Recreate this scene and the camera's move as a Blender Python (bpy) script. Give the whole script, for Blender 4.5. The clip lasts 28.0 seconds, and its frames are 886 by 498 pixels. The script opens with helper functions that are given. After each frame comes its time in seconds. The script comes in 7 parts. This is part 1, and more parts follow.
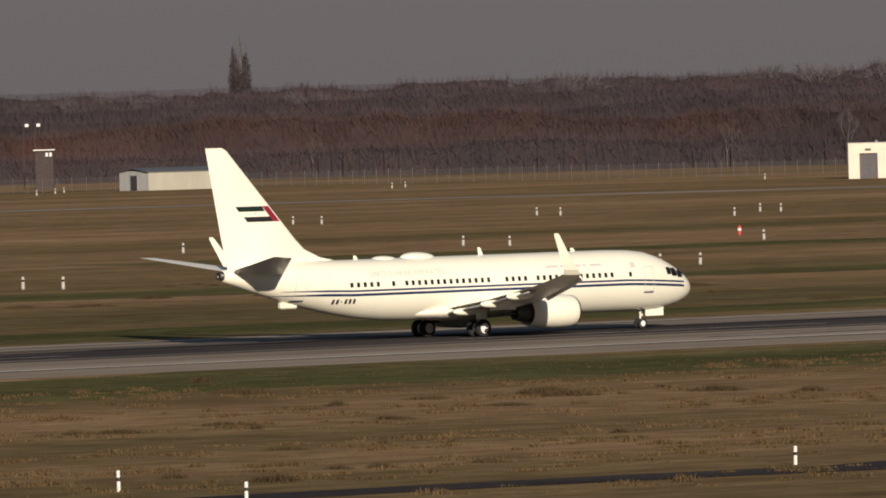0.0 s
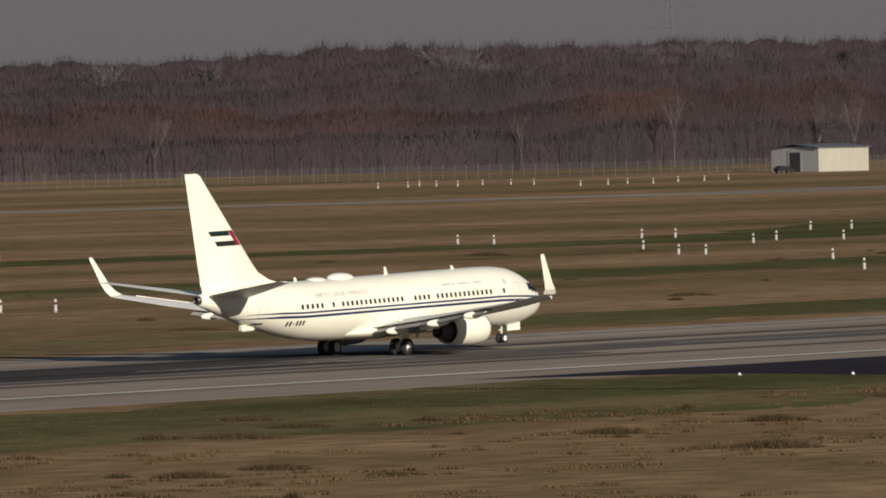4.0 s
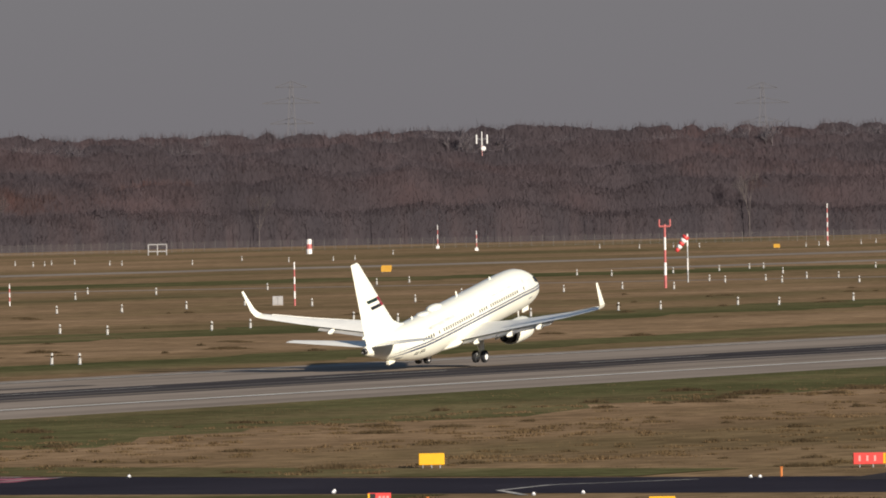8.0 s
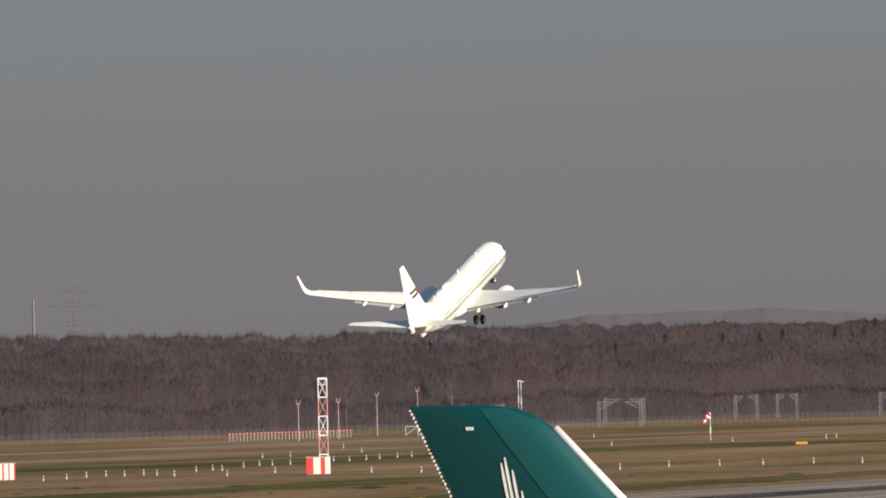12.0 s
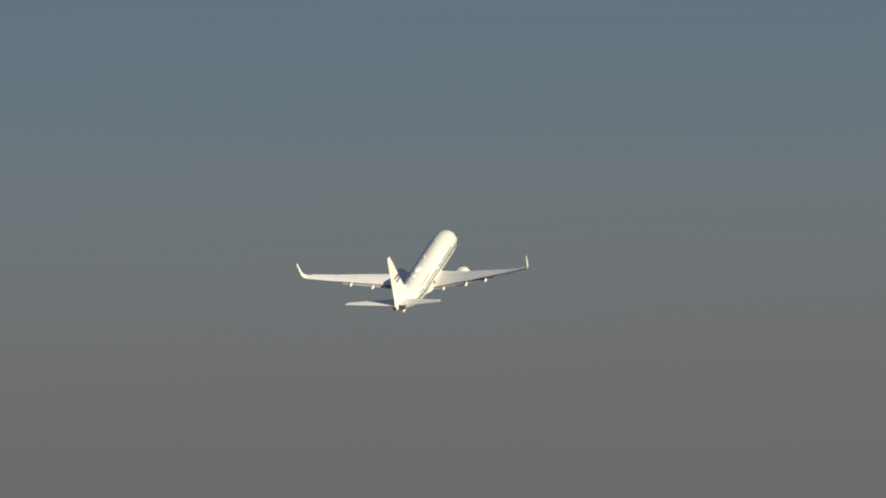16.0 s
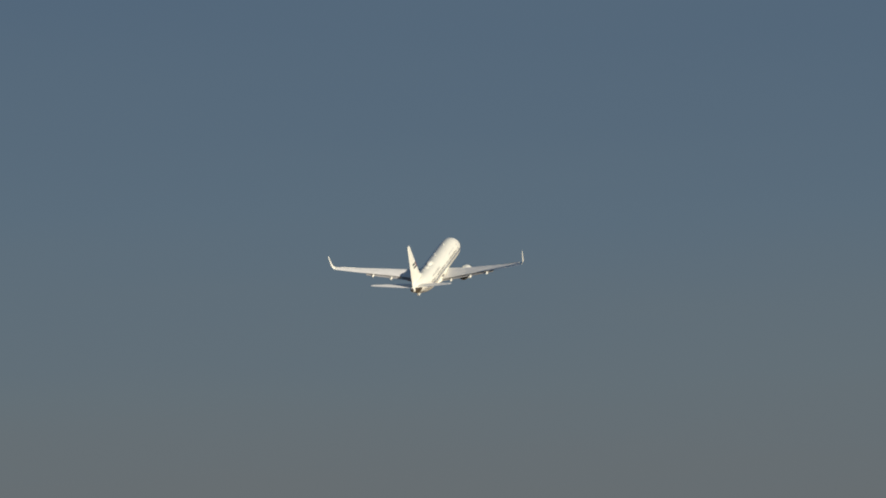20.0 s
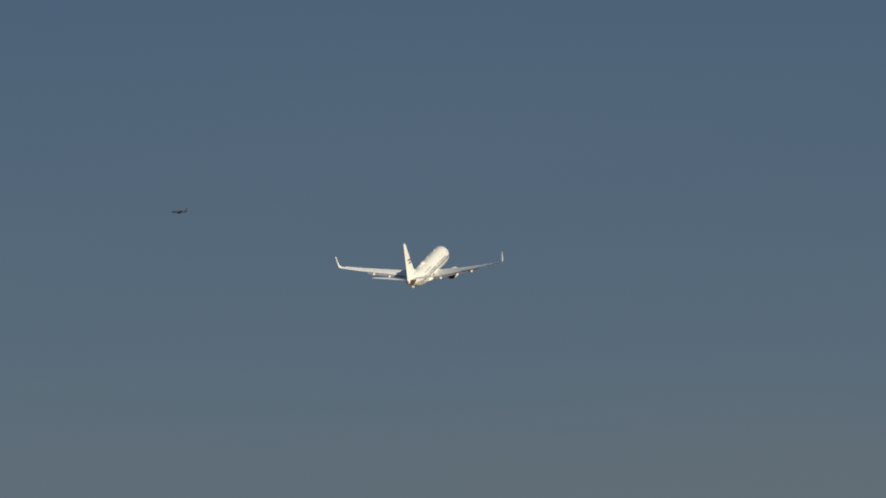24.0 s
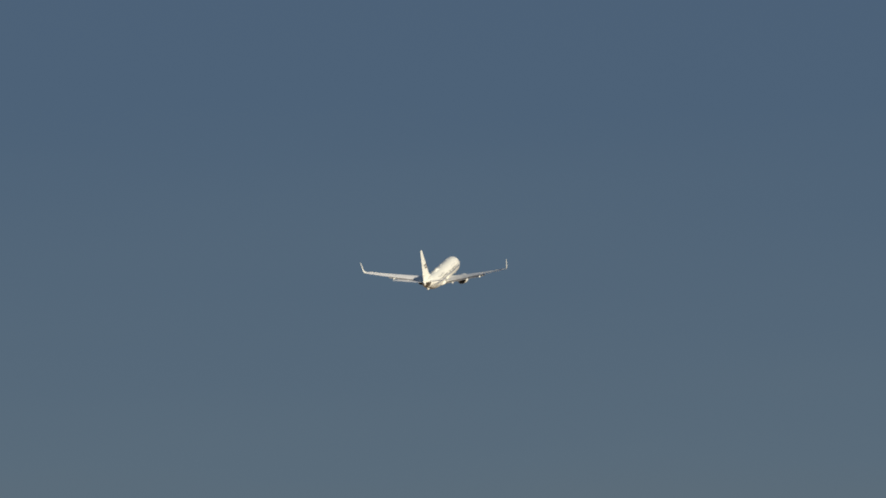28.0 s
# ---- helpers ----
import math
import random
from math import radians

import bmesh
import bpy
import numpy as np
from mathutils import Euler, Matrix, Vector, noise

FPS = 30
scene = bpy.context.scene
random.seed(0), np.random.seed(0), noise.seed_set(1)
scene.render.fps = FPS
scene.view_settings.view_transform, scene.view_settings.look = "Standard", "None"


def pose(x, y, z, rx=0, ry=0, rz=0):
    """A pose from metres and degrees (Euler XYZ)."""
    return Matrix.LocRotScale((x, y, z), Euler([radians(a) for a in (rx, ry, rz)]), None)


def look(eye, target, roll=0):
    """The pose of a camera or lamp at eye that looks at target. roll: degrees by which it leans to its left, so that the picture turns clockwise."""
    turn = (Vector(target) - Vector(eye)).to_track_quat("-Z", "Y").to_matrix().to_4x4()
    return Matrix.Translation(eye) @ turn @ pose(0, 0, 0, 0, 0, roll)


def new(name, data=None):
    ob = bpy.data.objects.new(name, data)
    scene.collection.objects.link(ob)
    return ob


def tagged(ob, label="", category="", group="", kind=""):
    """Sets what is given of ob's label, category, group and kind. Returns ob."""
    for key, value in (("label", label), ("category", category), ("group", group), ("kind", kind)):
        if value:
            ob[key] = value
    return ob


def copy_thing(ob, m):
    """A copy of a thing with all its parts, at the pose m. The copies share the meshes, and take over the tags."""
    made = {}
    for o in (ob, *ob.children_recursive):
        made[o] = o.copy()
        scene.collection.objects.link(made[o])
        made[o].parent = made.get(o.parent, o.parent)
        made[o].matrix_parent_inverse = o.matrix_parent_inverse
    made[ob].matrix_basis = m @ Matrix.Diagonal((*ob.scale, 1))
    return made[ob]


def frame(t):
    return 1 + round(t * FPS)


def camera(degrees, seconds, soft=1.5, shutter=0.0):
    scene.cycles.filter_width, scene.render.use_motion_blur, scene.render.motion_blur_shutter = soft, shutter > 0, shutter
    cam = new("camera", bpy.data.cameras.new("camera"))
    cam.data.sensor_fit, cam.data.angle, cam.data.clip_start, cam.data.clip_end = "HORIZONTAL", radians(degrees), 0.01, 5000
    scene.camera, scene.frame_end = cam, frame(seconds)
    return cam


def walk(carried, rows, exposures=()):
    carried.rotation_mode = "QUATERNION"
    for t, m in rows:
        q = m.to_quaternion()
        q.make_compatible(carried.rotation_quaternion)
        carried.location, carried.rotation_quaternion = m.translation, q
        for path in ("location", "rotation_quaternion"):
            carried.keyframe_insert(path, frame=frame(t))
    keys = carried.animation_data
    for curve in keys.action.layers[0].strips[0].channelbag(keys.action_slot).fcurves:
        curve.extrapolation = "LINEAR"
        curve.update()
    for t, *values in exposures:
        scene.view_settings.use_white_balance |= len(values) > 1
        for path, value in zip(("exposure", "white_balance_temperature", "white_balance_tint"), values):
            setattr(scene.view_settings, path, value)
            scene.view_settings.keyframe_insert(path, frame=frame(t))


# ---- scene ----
# light, lens and exposure
SUN_POWER = 5.0
SKY_GAIN = 1.0
SOFT = 1.85
EXPO = ((0, -0.03, 6830, 13), (1, -0.16, 6720, 11), (2.5, -0.13, 6500, 10), (5, 0.02, 6370, 10.5), (6, 0.09, 6320, 10.5), (8, 0.38, 6280, 10.5), (10, 0.47, 6280, 10), (12, 0.49, 6300, 10), (13.5, 0.52, 6300, 10), (15.5, 0.10, 6450, 10), (17, 0.0, 6420, 10), (19, -0.09, 6250, 10), (21, -0.15, 6270, 10), (24, -0.17, 6240, 10), (28, -0.17, 6220, 10))
from math import sin, cos, tan, pi, sqrt, atan2, hypot

RUNWAY_Y = 380.2      # centre line of the runway, which runs along x


def view(x, y, z, pan, tilt, roll):
    """Camera pose: pan in degrees from +y towards +x, tilt above the horizon, roll to its right."""
    return pose(x, y, z) @ pose(0, 0, 0, 0, 0, -pan) @ pose(0, 0, 0, 90 + tilt) @ pose(0, 0, 0, 0, 0, -roll)


cam = camera(4.853, 28.0, soft=SOFT)
walk(cam, [(t, view(*r)) for t, *r in (
    (0, 0.00, -143.50, 14.48, 37.300, -0.760, 1.54),
    (0.5, 0.00, -124.00, 15.37, 39.714, -0.774, 1.21),
    (1, 0.00, -104.50, 16.26, 42.300, -0.760, 0.89),
    (1.5, 0.00, -85.00, 17.49, 44.400, -0.835, 0.84),
    (2, 0.00, -65.50, 18.72, 46.300, -0.962, 0.79),
    (2.5, 0.00, -46.00, 17.96, 49.000, -0.840, 0.89),
    (3, 0.00, -27.50, 17.52, 51.200, -0.850, 0.94),
    (3.5, 0.00, -12.00, 17.09, 53.400, -0.848, 0.98),
    (4, 0.00, -3.00, 16.65, 55.300, -0.831, 1.03),
    (4.5, 0.00, 0.00, 16.22, 57.406, -0.784, 1.08),
    (5, 0.00, 0.00, 16.22, 59.171, -0.772, 1.06),
    (5.5, 0.00, 0.00, 16.22, 60.300, -0.685, 1.12),
    (6, 0.00, 0.00, 16.22, 61.503, -0.639, 1.12),
    (6.5, 0.00, 0.00, 16.22, 62.665, -0.628, 1.20),
    (7, 0.00, 0.00, 16.22, 63.779, -0.575, 1.39),
    (7.5, 0.00, 0.00, 16.22, 64.968, -0.432, 1.19),
    (8, 0.00, 0.00, 16.22, 65.896, -0.330, 0.99),
    (8.5, 0.00, 0.00, 16.22, 66.750, -0.300, 1.08),
    (9, 0.00, 0.00, 16.22, 67.652, -0.234, 1.03),
    (9.5, 0.00, 0.00, 16.22, 68.509, -0.090, 1.12),
    (10, 0.00, 0.00, 16.22, 69.428, 0.078, 1.14),
    (10.5, 0.00, 0.00, 16.22, 70.282, 0.218, 1.21),
    (11, 0.00, 0.00, 16.22, 70.989, 0.339, 1.30),
    (11.5, 0.00, 0.00, 16.22, 71.643, 0.506, 1.32),
    (12, 0.00, 0.00, 16.22, 72.251, 0.711, 1.29),
    (12.5, 0.00, 0.00, 16.22, 72.996, 0.941, 1.29),
    (13, 0.00, 0.00, 16.22, 73.550, 1.197, 1.29),
    (13.5, 0.00, 0.00, 16.22, 74.110, 1.448, 1.29),
    (14, 0.00, 0.00, 16.22, 74.503, 1.642, 1.29),
    (14.5, 0.00, 0.00, 16.22, 74.895, 1.803, 1.29),
    (15, 0.00, 0.00, 16.22, 75.268, 1.957, 1.29),
    (15.5, 0.00, 0.00, 16.22, 75.623, 2.111, 1.29),
    (16, 0.00, 0.00, 16.22, 75.978, 2.299, 1.29),
    (16.5, 0.00, 0.00, 16.22, 76.325, 2.432, 1.29),
    (17, 0.00, 0.00, 16.22, 76.636, 2.565, 1.29),
    (17.5, 0.00, 0.00, 16.22, 76.817, 2.732, 1.29),
    (18, 0.00, 0.00, 16.22, 77.118, 2.943, 1.29),
    (18.5, 0.00, 0.00, 16.22, 77.398, 3.173, 1.29),
    (19, 0.00, 0.00, 16.22, 77.673, 3.356, 1.29),
    (19.5, 0.00, 0.00, 16.22, 77.837, 3.503, 1.29),
    (20, 0.00, 0.00, 16.22, 78.050, 3.624, 1.29),
    (20.5, 0.00, 0.00, 16.22, 78.194, 3.772, 1.29),
    (21, 0.00, 0.00, 16.22, 78.355, 3.943, 1.29),
    (21.5, 0.00, 0.00, 16.22, 78.450, 4.042, 1.29),
    (22, 0.00, 0.00, 16.22, 78.538, 4.132, 1.29),
    (22.5, 0.00, 0.00, 16.22, 78.619, 4.215, 1.29),
    (23, 0.00, 0.00, 16.22, 78.700, 4.293, 1.29),
    (23.5, 0.00, 0.00, 16.22, 78.786, 4.366, 1.29),
    (24, 0.00, 0.00, 16.22, 78.868, 4.450, 1.29),
    (24.5, 0.00, 0.00, 16.22, 79.064, 4.528, 1.29),
    (25, 0.00, 0.00, 16.22, 79.194, 4.572, 1.29),
    (25.5, 0.00, 0.00, 16.22, 79.321, 4.659, 1.29),
    (26, 0.00, 0.00, 16.22, 79.368, 4.690, 1.29),
    (26.5, 0.00, 0.00, 16.22, 79.343, 4.741, 1.29),
    (27, 0.00, 0.00, 16.22, 79.341, 4.793, 1.29),
    (27.5, 0.00, 0.00, 16.22, 79.366, 4.908, 1.29),
    (28, 0.00, 0.00, 16.22, 79.443, 4.980, 1.29),
)], exposures=EXPO)

# ---- sky and sun ----
SUN_AZ, SUN_EL = 207.0, 16.5        # degrees from +y towards +x; the sun stands behind the camera


def make_sky():
    world = bpy.data.worlds.new("sky")
    scene.world = world
    world.use_nodes = True
    nt = world.node_tree
    nt.nodes.clear()
    out = nt.nodes.new("ShaderNodeOutputWorld")
    bg = nt.nodes.new("ShaderNodeBackground")
    sky = nt.nodes.new("ShaderNodeTexSky")
    sky.sky_type, sky.sun_disc = 'NISHITA', False
    sky.sun_elevation, sky.sun_rotation = radians(SUN_EL), radians(SUN_AZ)
    sky.air_density, sky.dust_density, sky.ozone_density = 1.0, 1.5, 2.0
    # haze: a mauve-grey layer that thins out with height above the horizon
    geo = nt.nodes.new("ShaderNodeTexCoord")
    sep = nt.nodes.new("ShaderNodeSeparateXYZ")
    ramp = nt.nodes.new("ShaderNodeValToRGB")
    scale = nt.nodes.new("ShaderNodeMath")
    scale.operation = 'MULTIPLY'
    scale.inputs[1].default_value = 6.0
    el = ramp.color_ramp.elements
    stops = ((0.0, (0.150, 0.138, 0.146)), (0.12, (0.152, 0.143, 0.150)), (0.185, (0.154, 0.156, 0.161)), (0.235, (0.151, 0.169, 0.179)),
             (0.30, (0.138, 0.173, 0.197)), (0.40, (0.112, 0.162, 0.213)), (0.60, (0.080, 0.130, 0.200)), (1.0, (0.072, 0.115, 0.195)))
    while len(el) < len(stops):
        el.new(0.5)
    for e, (p, c) in zip(el, stops):
        e.position, e.color = p, (*c, 1)
    mix = nt.nodes.new("ShaderNodeMix")
    mix.data_type = 'RGBA'
    mix.inputs[0].default_value = 0.9
    gain = nt.nodes.new("ShaderNodeVectorMath")
    gain.operation = 'SCALE'
    gain.inputs['Scale'].default_value = 0.05
    boost = nt.nodes.new("ShaderNodeVectorMath")
    boost.operation = 'SCALE'
    boost.inputs['Scale'].default_value = SKY_GAIN
    L = nt.links.new
    L(geo.outputs['Generated'], sep.inputs[0])
    L(sep.outputs['Z'], scale.inputs[0])
    # faint streaks of haze
    stretch = nt.nodes.new("ShaderNodeMapping")
    stretch.inputs['Scale'].default_value = (9, 9, 70)
    stretch.inputs['Rotation'].default_value = (0.03, 0.05, 0)
    streak = nt.nodes.new("ShaderNodeTexNoise")
    streak.inputs['Scale'].default_value, streak.inputs['Detail'].default_value = 1.0, 3.0
    sway = nt.nodes.new("ShaderNodeMath")
    sway.operation = 'MULTIPLY_ADD'
    sway.inputs[1].default_value = 0.10
    shift = nt.nodes.new("ShaderNodeMath")
    shift.operation = 'SUBTRACT'
    shift.inputs[1].default_value = 0.05
    L(geo.outputs['Generated'], stretch.inputs[0])
    L(stretch.outputs[0], streak.inputs['Vector'])
    L(streak.outputs['Fac'], sway.inputs[0])
    L(scale.outputs[0], shift.inputs[0])
    L(shift.outputs[0], sway.inputs[2])
    L(sway.outputs[0], ramp.inputs[0])
    L(sky.outputs[0], gain.inputs[0])
    L(ramp.outputs[0], boost.inputs[0])
    L(gain.outputs[0], mix.inputs[6])
    L(boost.outputs[0], mix.inputs[7])
    L(mix.outputs[2], bg.inputs[0])
    L(bg.outputs[0], out.inputs[0])


make_sky()
sun_data = bpy.data.lights.new("sun", 'SUN')
sun_data.energy, sun_data.angle, sun_data.color = SUN_POWER, radians(0.55), (1.0, 0.905, 0.775)
sun = new("sun", sun_data)
sun.matrix_basis = look((300 * sin(radians(SUN_AZ)), 300 * cos(radians(SUN_AZ)), 300 * tan(radians(SUN_EL))), (0, 0, 0))

# ---- materials ----
def material(name, stops, scale=(1, 1, 1), noise_scale=4.0, detail=5.0, rough=0.7, metal=0.0, bump=0.0, bump_scale=20.0,
             fine=0.0, fine_scale=30.0, island=0.0, spec=0.5, coords='Object', coat=0.0, raw=(), leaf=0.0, soft=None):
    """A procedural surface: broad noise through a colour ramp, fine grain on top, optional relief."""
    m = bpy.data.materials.new(name)
    m.use_nodes = True
    nt = m.node_tree
    b = nt.nodes["Principled BSDF"]
    L = nt.links.new
    tc = nt.nodes.new("ShaderNodeTexCoord")
    mp = nt.nodes.new("ShaderNodeMapping")
    mp.inputs['Scale'].default_value = scale
    L(tc.outputs[coords], mp.inputs[0])
    n = nt.nodes.new("ShaderNodeTexNoise")
    n.inputs['Scale'].default_value, n.inputs['Detail'].default_value = noise_scale, detail
    L(mp.outputs[0], n.inputs['Vector'])
    r = nt.nodes.new("ShaderNodeValToRGB")
    el = r.color_ramp.elements
    while len(el) < len(stops):
        el.new(0.5)
    for e, (p, c) in zip(el, stops):
        e.position, e.color = p, (*c, 1)
    L(n.outputs['Fac'], r.inputs[0])
    last = r.outputs[0]

    def times(sock, amount, low=None):
        """multiply the colour by 1 +- amount, following the value in sock"""
        nonlocal last
        mr = nt.nodes.new("ShaderNodeMapRange")
        mr.inputs['From Min'].default_value, mr.inputs['From Max'].default_value = (0.3, 0.7) if low is None else (0, 1)
        mr.inputs['To Min'].default_value, mr.inputs['To Max'].default_value = 1 - amount, 1 + amount
        L(sock, mr.inputs['Value'])
        vm = nt.nodes.new("ShaderNodeVectorMath")
        vm.operation = 'SCALE'
        L(last, vm.inputs[0])
        L(mr.outputs[0], vm.inputs['Scale'])
        last = vm.outputs[0]
    if fine:
        n2 = nt.nodes.new("ShaderNodeTexNoise")
        n2.inputs['Scale'].default_value, n2.inputs['Detail'].default_value = fine_scale, 3
        L(mp.outputs[0], n2.inputs['Vector'])
        times(n2.outputs['Fac'], fine)
    for amount, size in raw:
        n4 = nt.nodes.new("ShaderNodeTexNoise")
        n4.inputs['Scale'].default_value, n4.inputs['Detail'].default_value = size, 4
        L(tc.outputs[coords], n4.inputs['Vector'])
        times(n4.outputs['Fac'], amount)
    if island:
        g = nt.nodes.new("ShaderNodeNewGeometry")
        times(g.outputs['Random Per Island'], island, 0)
    L(last, b.inputs['Base Color'])
    b.inputs['Roughness'].default_value, b.inputs['Metallic'].default_value = rough, metal
    b.inputs['Specular IOR Level'].default_value, b.inputs['Coat Weight'].default_value = spec, coat
    if leaf:
        # thin twigs and blades let light through
        tr = nt.nodes.new("ShaderNodeBsdfTranslucent")
        ms = nt.nodes.new("ShaderNodeMixShader")
        ms.inputs[0].default_value = leaf
        L(last, tr.inputs['Color'])
        L(b.outputs[0], ms.inputs[1])
        L(tr.outputs[0], ms.inputs[2])
        L(ms.outputs[0], nt.nodes["Material Output"].inputs['Surface'])
    if soft:
        # fuzz of twigs finer than the mesh: its facets count less than the lie of the whole crown
        gn = nt.nodes.new("ShaderNodeNewGeometry")
        sc = nt.nodes.new("ShaderNodeVectorMath")
        sc.operation = 'SCALE'
        sc.inputs['Scale'].default_value = 0.10
        ad = nt.nodes.new("ShaderNodeVectorMath")
        ad.inputs[1].default_value = soft
        nz = nt.nodes.new("ShaderNodeVectorMath")
        nz.operation = 'NORMALIZE'
        L(gn.outputs['Normal'], sc.inputs[0])
        L(sc.outputs[0], ad.inputs[0])
        L(ad.outputs[0], nz.inputs[0])
        L(nz.outputs[0], b.inputs['Normal'])
    if bump:
        n3 = nt.nodes.new("ShaderNodeTexNoise")
        n3.inputs['Scale'].default_value, n3.inputs['Detail'].default_value = bump_scale, 4
        L(mp.outputs[0], n3.inputs['Vector'])
        bp = nt.nodes.new("ShaderNodeBump")
        bp.inputs['Strength'].default_value, bp.inputs['Distance'].default_value = bump, 0.05
        L(n3.outputs['Fac'], bp.inputs['Height'])
        L(bp.outputs[0], b.inputs['Normal'])
    return m


def plain(name, c, rough=0.6, metal=0.0, vary=0.12, **kw):
    """A painted or bare surface with slight dirt."""
    lo, hi = tuple(v * (1 - vary) for v in c), tuple(min(1, v * (1 + vary)) for v in c)
    return material(name, ((0.3, lo), (0.7, hi)), noise_scale=kw.pop('noise_scale', 1.5), rough=rough, metal=metal, **kw)


M_WHITE = plain("aircraft white paint", (0.90, 0.868, 0.715), rough=0.32, vary=0.03, noise_scale=0.35, fine=0.02, fine_scale=6.0, coat=0.2)
M_GREY_WING = plain("aircraft grey paint", (0.83, 0.80, 0.715), rough=0.4, vary=0.06, noise_scale=0.8, fine=0.04, fine_scale=8.0)
# flap grey carries the shadow under the wing's rear edge in its colour
M_FLAP = plain("grey flap paint darkened for shade", (0.36, 0.35, 0.33), rough=0.5, vary=0.15)
M_FLAGRED = plain("deep red flag paint", (0.26, 0.014, 0.032), rough=0.45, vary=0.08)
M_METAL = plain("bare metal", (0.55, 0.54, 0.52), rough=0.3, metal=1.0, vary=0.1)
M_DARKMETAL = plain("dark exhaust metal", (0.09, 0.085, 0.08), rough=0.45, metal=0.7, vary=0.25)
M_RUBBER = plain("tyre rubber", (0.018, 0.018, 0.019), rough=0.85, vary=0.2)
M_GLASS = plain("dark cabin glass", (0.010, 0.010, 0.011), rough=0.35, vary=0.1, spec=0.1)
M_BLUE = plain("blue stripe paint", (0.014, 0.030, 0.095), rough=0.35, vary=0.06)
M_LETTER = plain("grey lettering paint", (0.60, 0.59, 0.545), rough=0.4, vary=0.05)
M_BLACK = plain("black paint", (0.015, 0.015, 0.016), rough=0.5, vary=0.1)
M_GREENF = plain("dark green flag paint", (0.007, 0.022, 0.017), rough=0.4, vary=0.1)
M_RED = plain("red paint", (0.55, 0.03, 0.04), rough=0.45, vary=0.08)
M_SIGNAL = plain("white weathered paint", (0.78, 0.76, 0.72), rough=0.6, vary=0.08, fine=0.06)
M_YELLOW = plain("yellow sign panel", (0.80, 0.42, 0.012), rough=0.45, vary=0.05)
# far signs: a darker yellow than M_YELLOW
M_OCHRE = plain("dull ochre sign panel", (0.52, 0.27, 0.02), rough=0.6, vary=0.1)
M_DULLWHITE = plain("greyed white paint", (0.36, 0.345, 0.33), rough=0.7, vary=0.12)
M_ORANGE = plain("orange paint", (0.70, 0.22, 0.05), rough=0.5, vary=0.08)
# far flats: white brought down to a hazy tone in the base colour
M_HAZEWHITE = plain("pale concrete dulled by haze", (0.22, 0.208, 0.205), rough=0.8, vary=0.1)
M_REDSIGN = plain("red sign panel", (0.72, 0.07, 0.06), rough=0.4, vary=0.06)

M_FARJET = plain("grey-blue paint of a far jet", (0.10, 0.11, 0.125), rough=0.6)

# ---- helpers for meshes ----
def mesh_object(name, verts, faces, mat, parent=None, smooth=False, label=""):
    me = bpy.data.meshes.new(name)
    me.from_pydata([tuple(v) for v in verts], [], faces)
    me.materials.append(mat)
    if smooth:
        me.polygons.foreach_set("use_smooth", [True] * len(me.polygons))
    me.update()
    ob = new(name, me)
    if parent is not None:
        ob.parent = parent
    return tagged(ob, label) if label else ob


def part(name, bm, mat, parent, label="", smooth=False, pos=None):
    """Link a bmesh as one mesh object under a thing or a part."""
    bmesh.ops.recalc_face_normals(bm, faces=bm.faces[:])
    me = bpy.data.meshes.new(name)
    bm.to_mesh(me)
    bm.free()
    for m in (mat if isinstance(mat, (list, tuple)) else (mat,)):
        me.materials.append(m)
    if smooth:
        me.polygons.foreach_set("use_smooth", [True] * len(me.polygons))
    ob = new(name, me)
    if parent is not None:
        ob.parent = parent
    if pos is not None:
        ob.matrix_basis = pos
    return tagged(ob, label) if label else ob


def thing(name, m, label, category, group="", kind=""):
    ob = new(name)
    ob.empty_display_size = 0.3
    ob.matrix_basis = m
    return tagged(ob, label, category, group, kind)


def box(bm, x0, x1, y0, y1, z0, z1, bevel=0.0):
    """A box, bevelled when asked, added to bm."""
    r = bmesh.ops.create_cube(bm, size=1.0)
    vs = r['verts']
    for v in vs:
        v.co = Vector(((x0 + x1) / 2 + v.co.x * (x1 - x0), (y0 + y1) / 2 + v.co.y * (y1 - y0), (z0 + z1) / 2 + v.co.z * (z1 - z0)))
    if bevel:
        es = list({e for v in vs for e in v.link_edges})
        bmesh.ops.bevel(bm, geom=es, offset=bevel, segments=1, affect='EDGES')
    return bm


def boxes(*bs, bevel=0.0):
    bm = bmesh.new()
    for b in bs:
        box(bm, *b, bevel=bevel)
    return bm


def tube(bm, a, b, r0, r1=None, n=8, caps=True):
    """A tapered round bar from a to b."""
    a, b = Vector(a), Vector(b)
    d = b - a
    r1 = r0 if r1 is None else r1
    m = Matrix.Translation((a + b) / 2) @ d.to_track_quat('Z', 'Y').to_matrix().to_4x4()
    bmesh.ops.create_cone(bm, cap_ends=caps, segments=n, radius1=r0, radius2=r1, depth=d.length, matrix=m)
    return bm


def tubes(*ts, n=8):
    bm = bmesh.new()
    for t in ts:
        tube(bm, *t, n=n)
    return bm


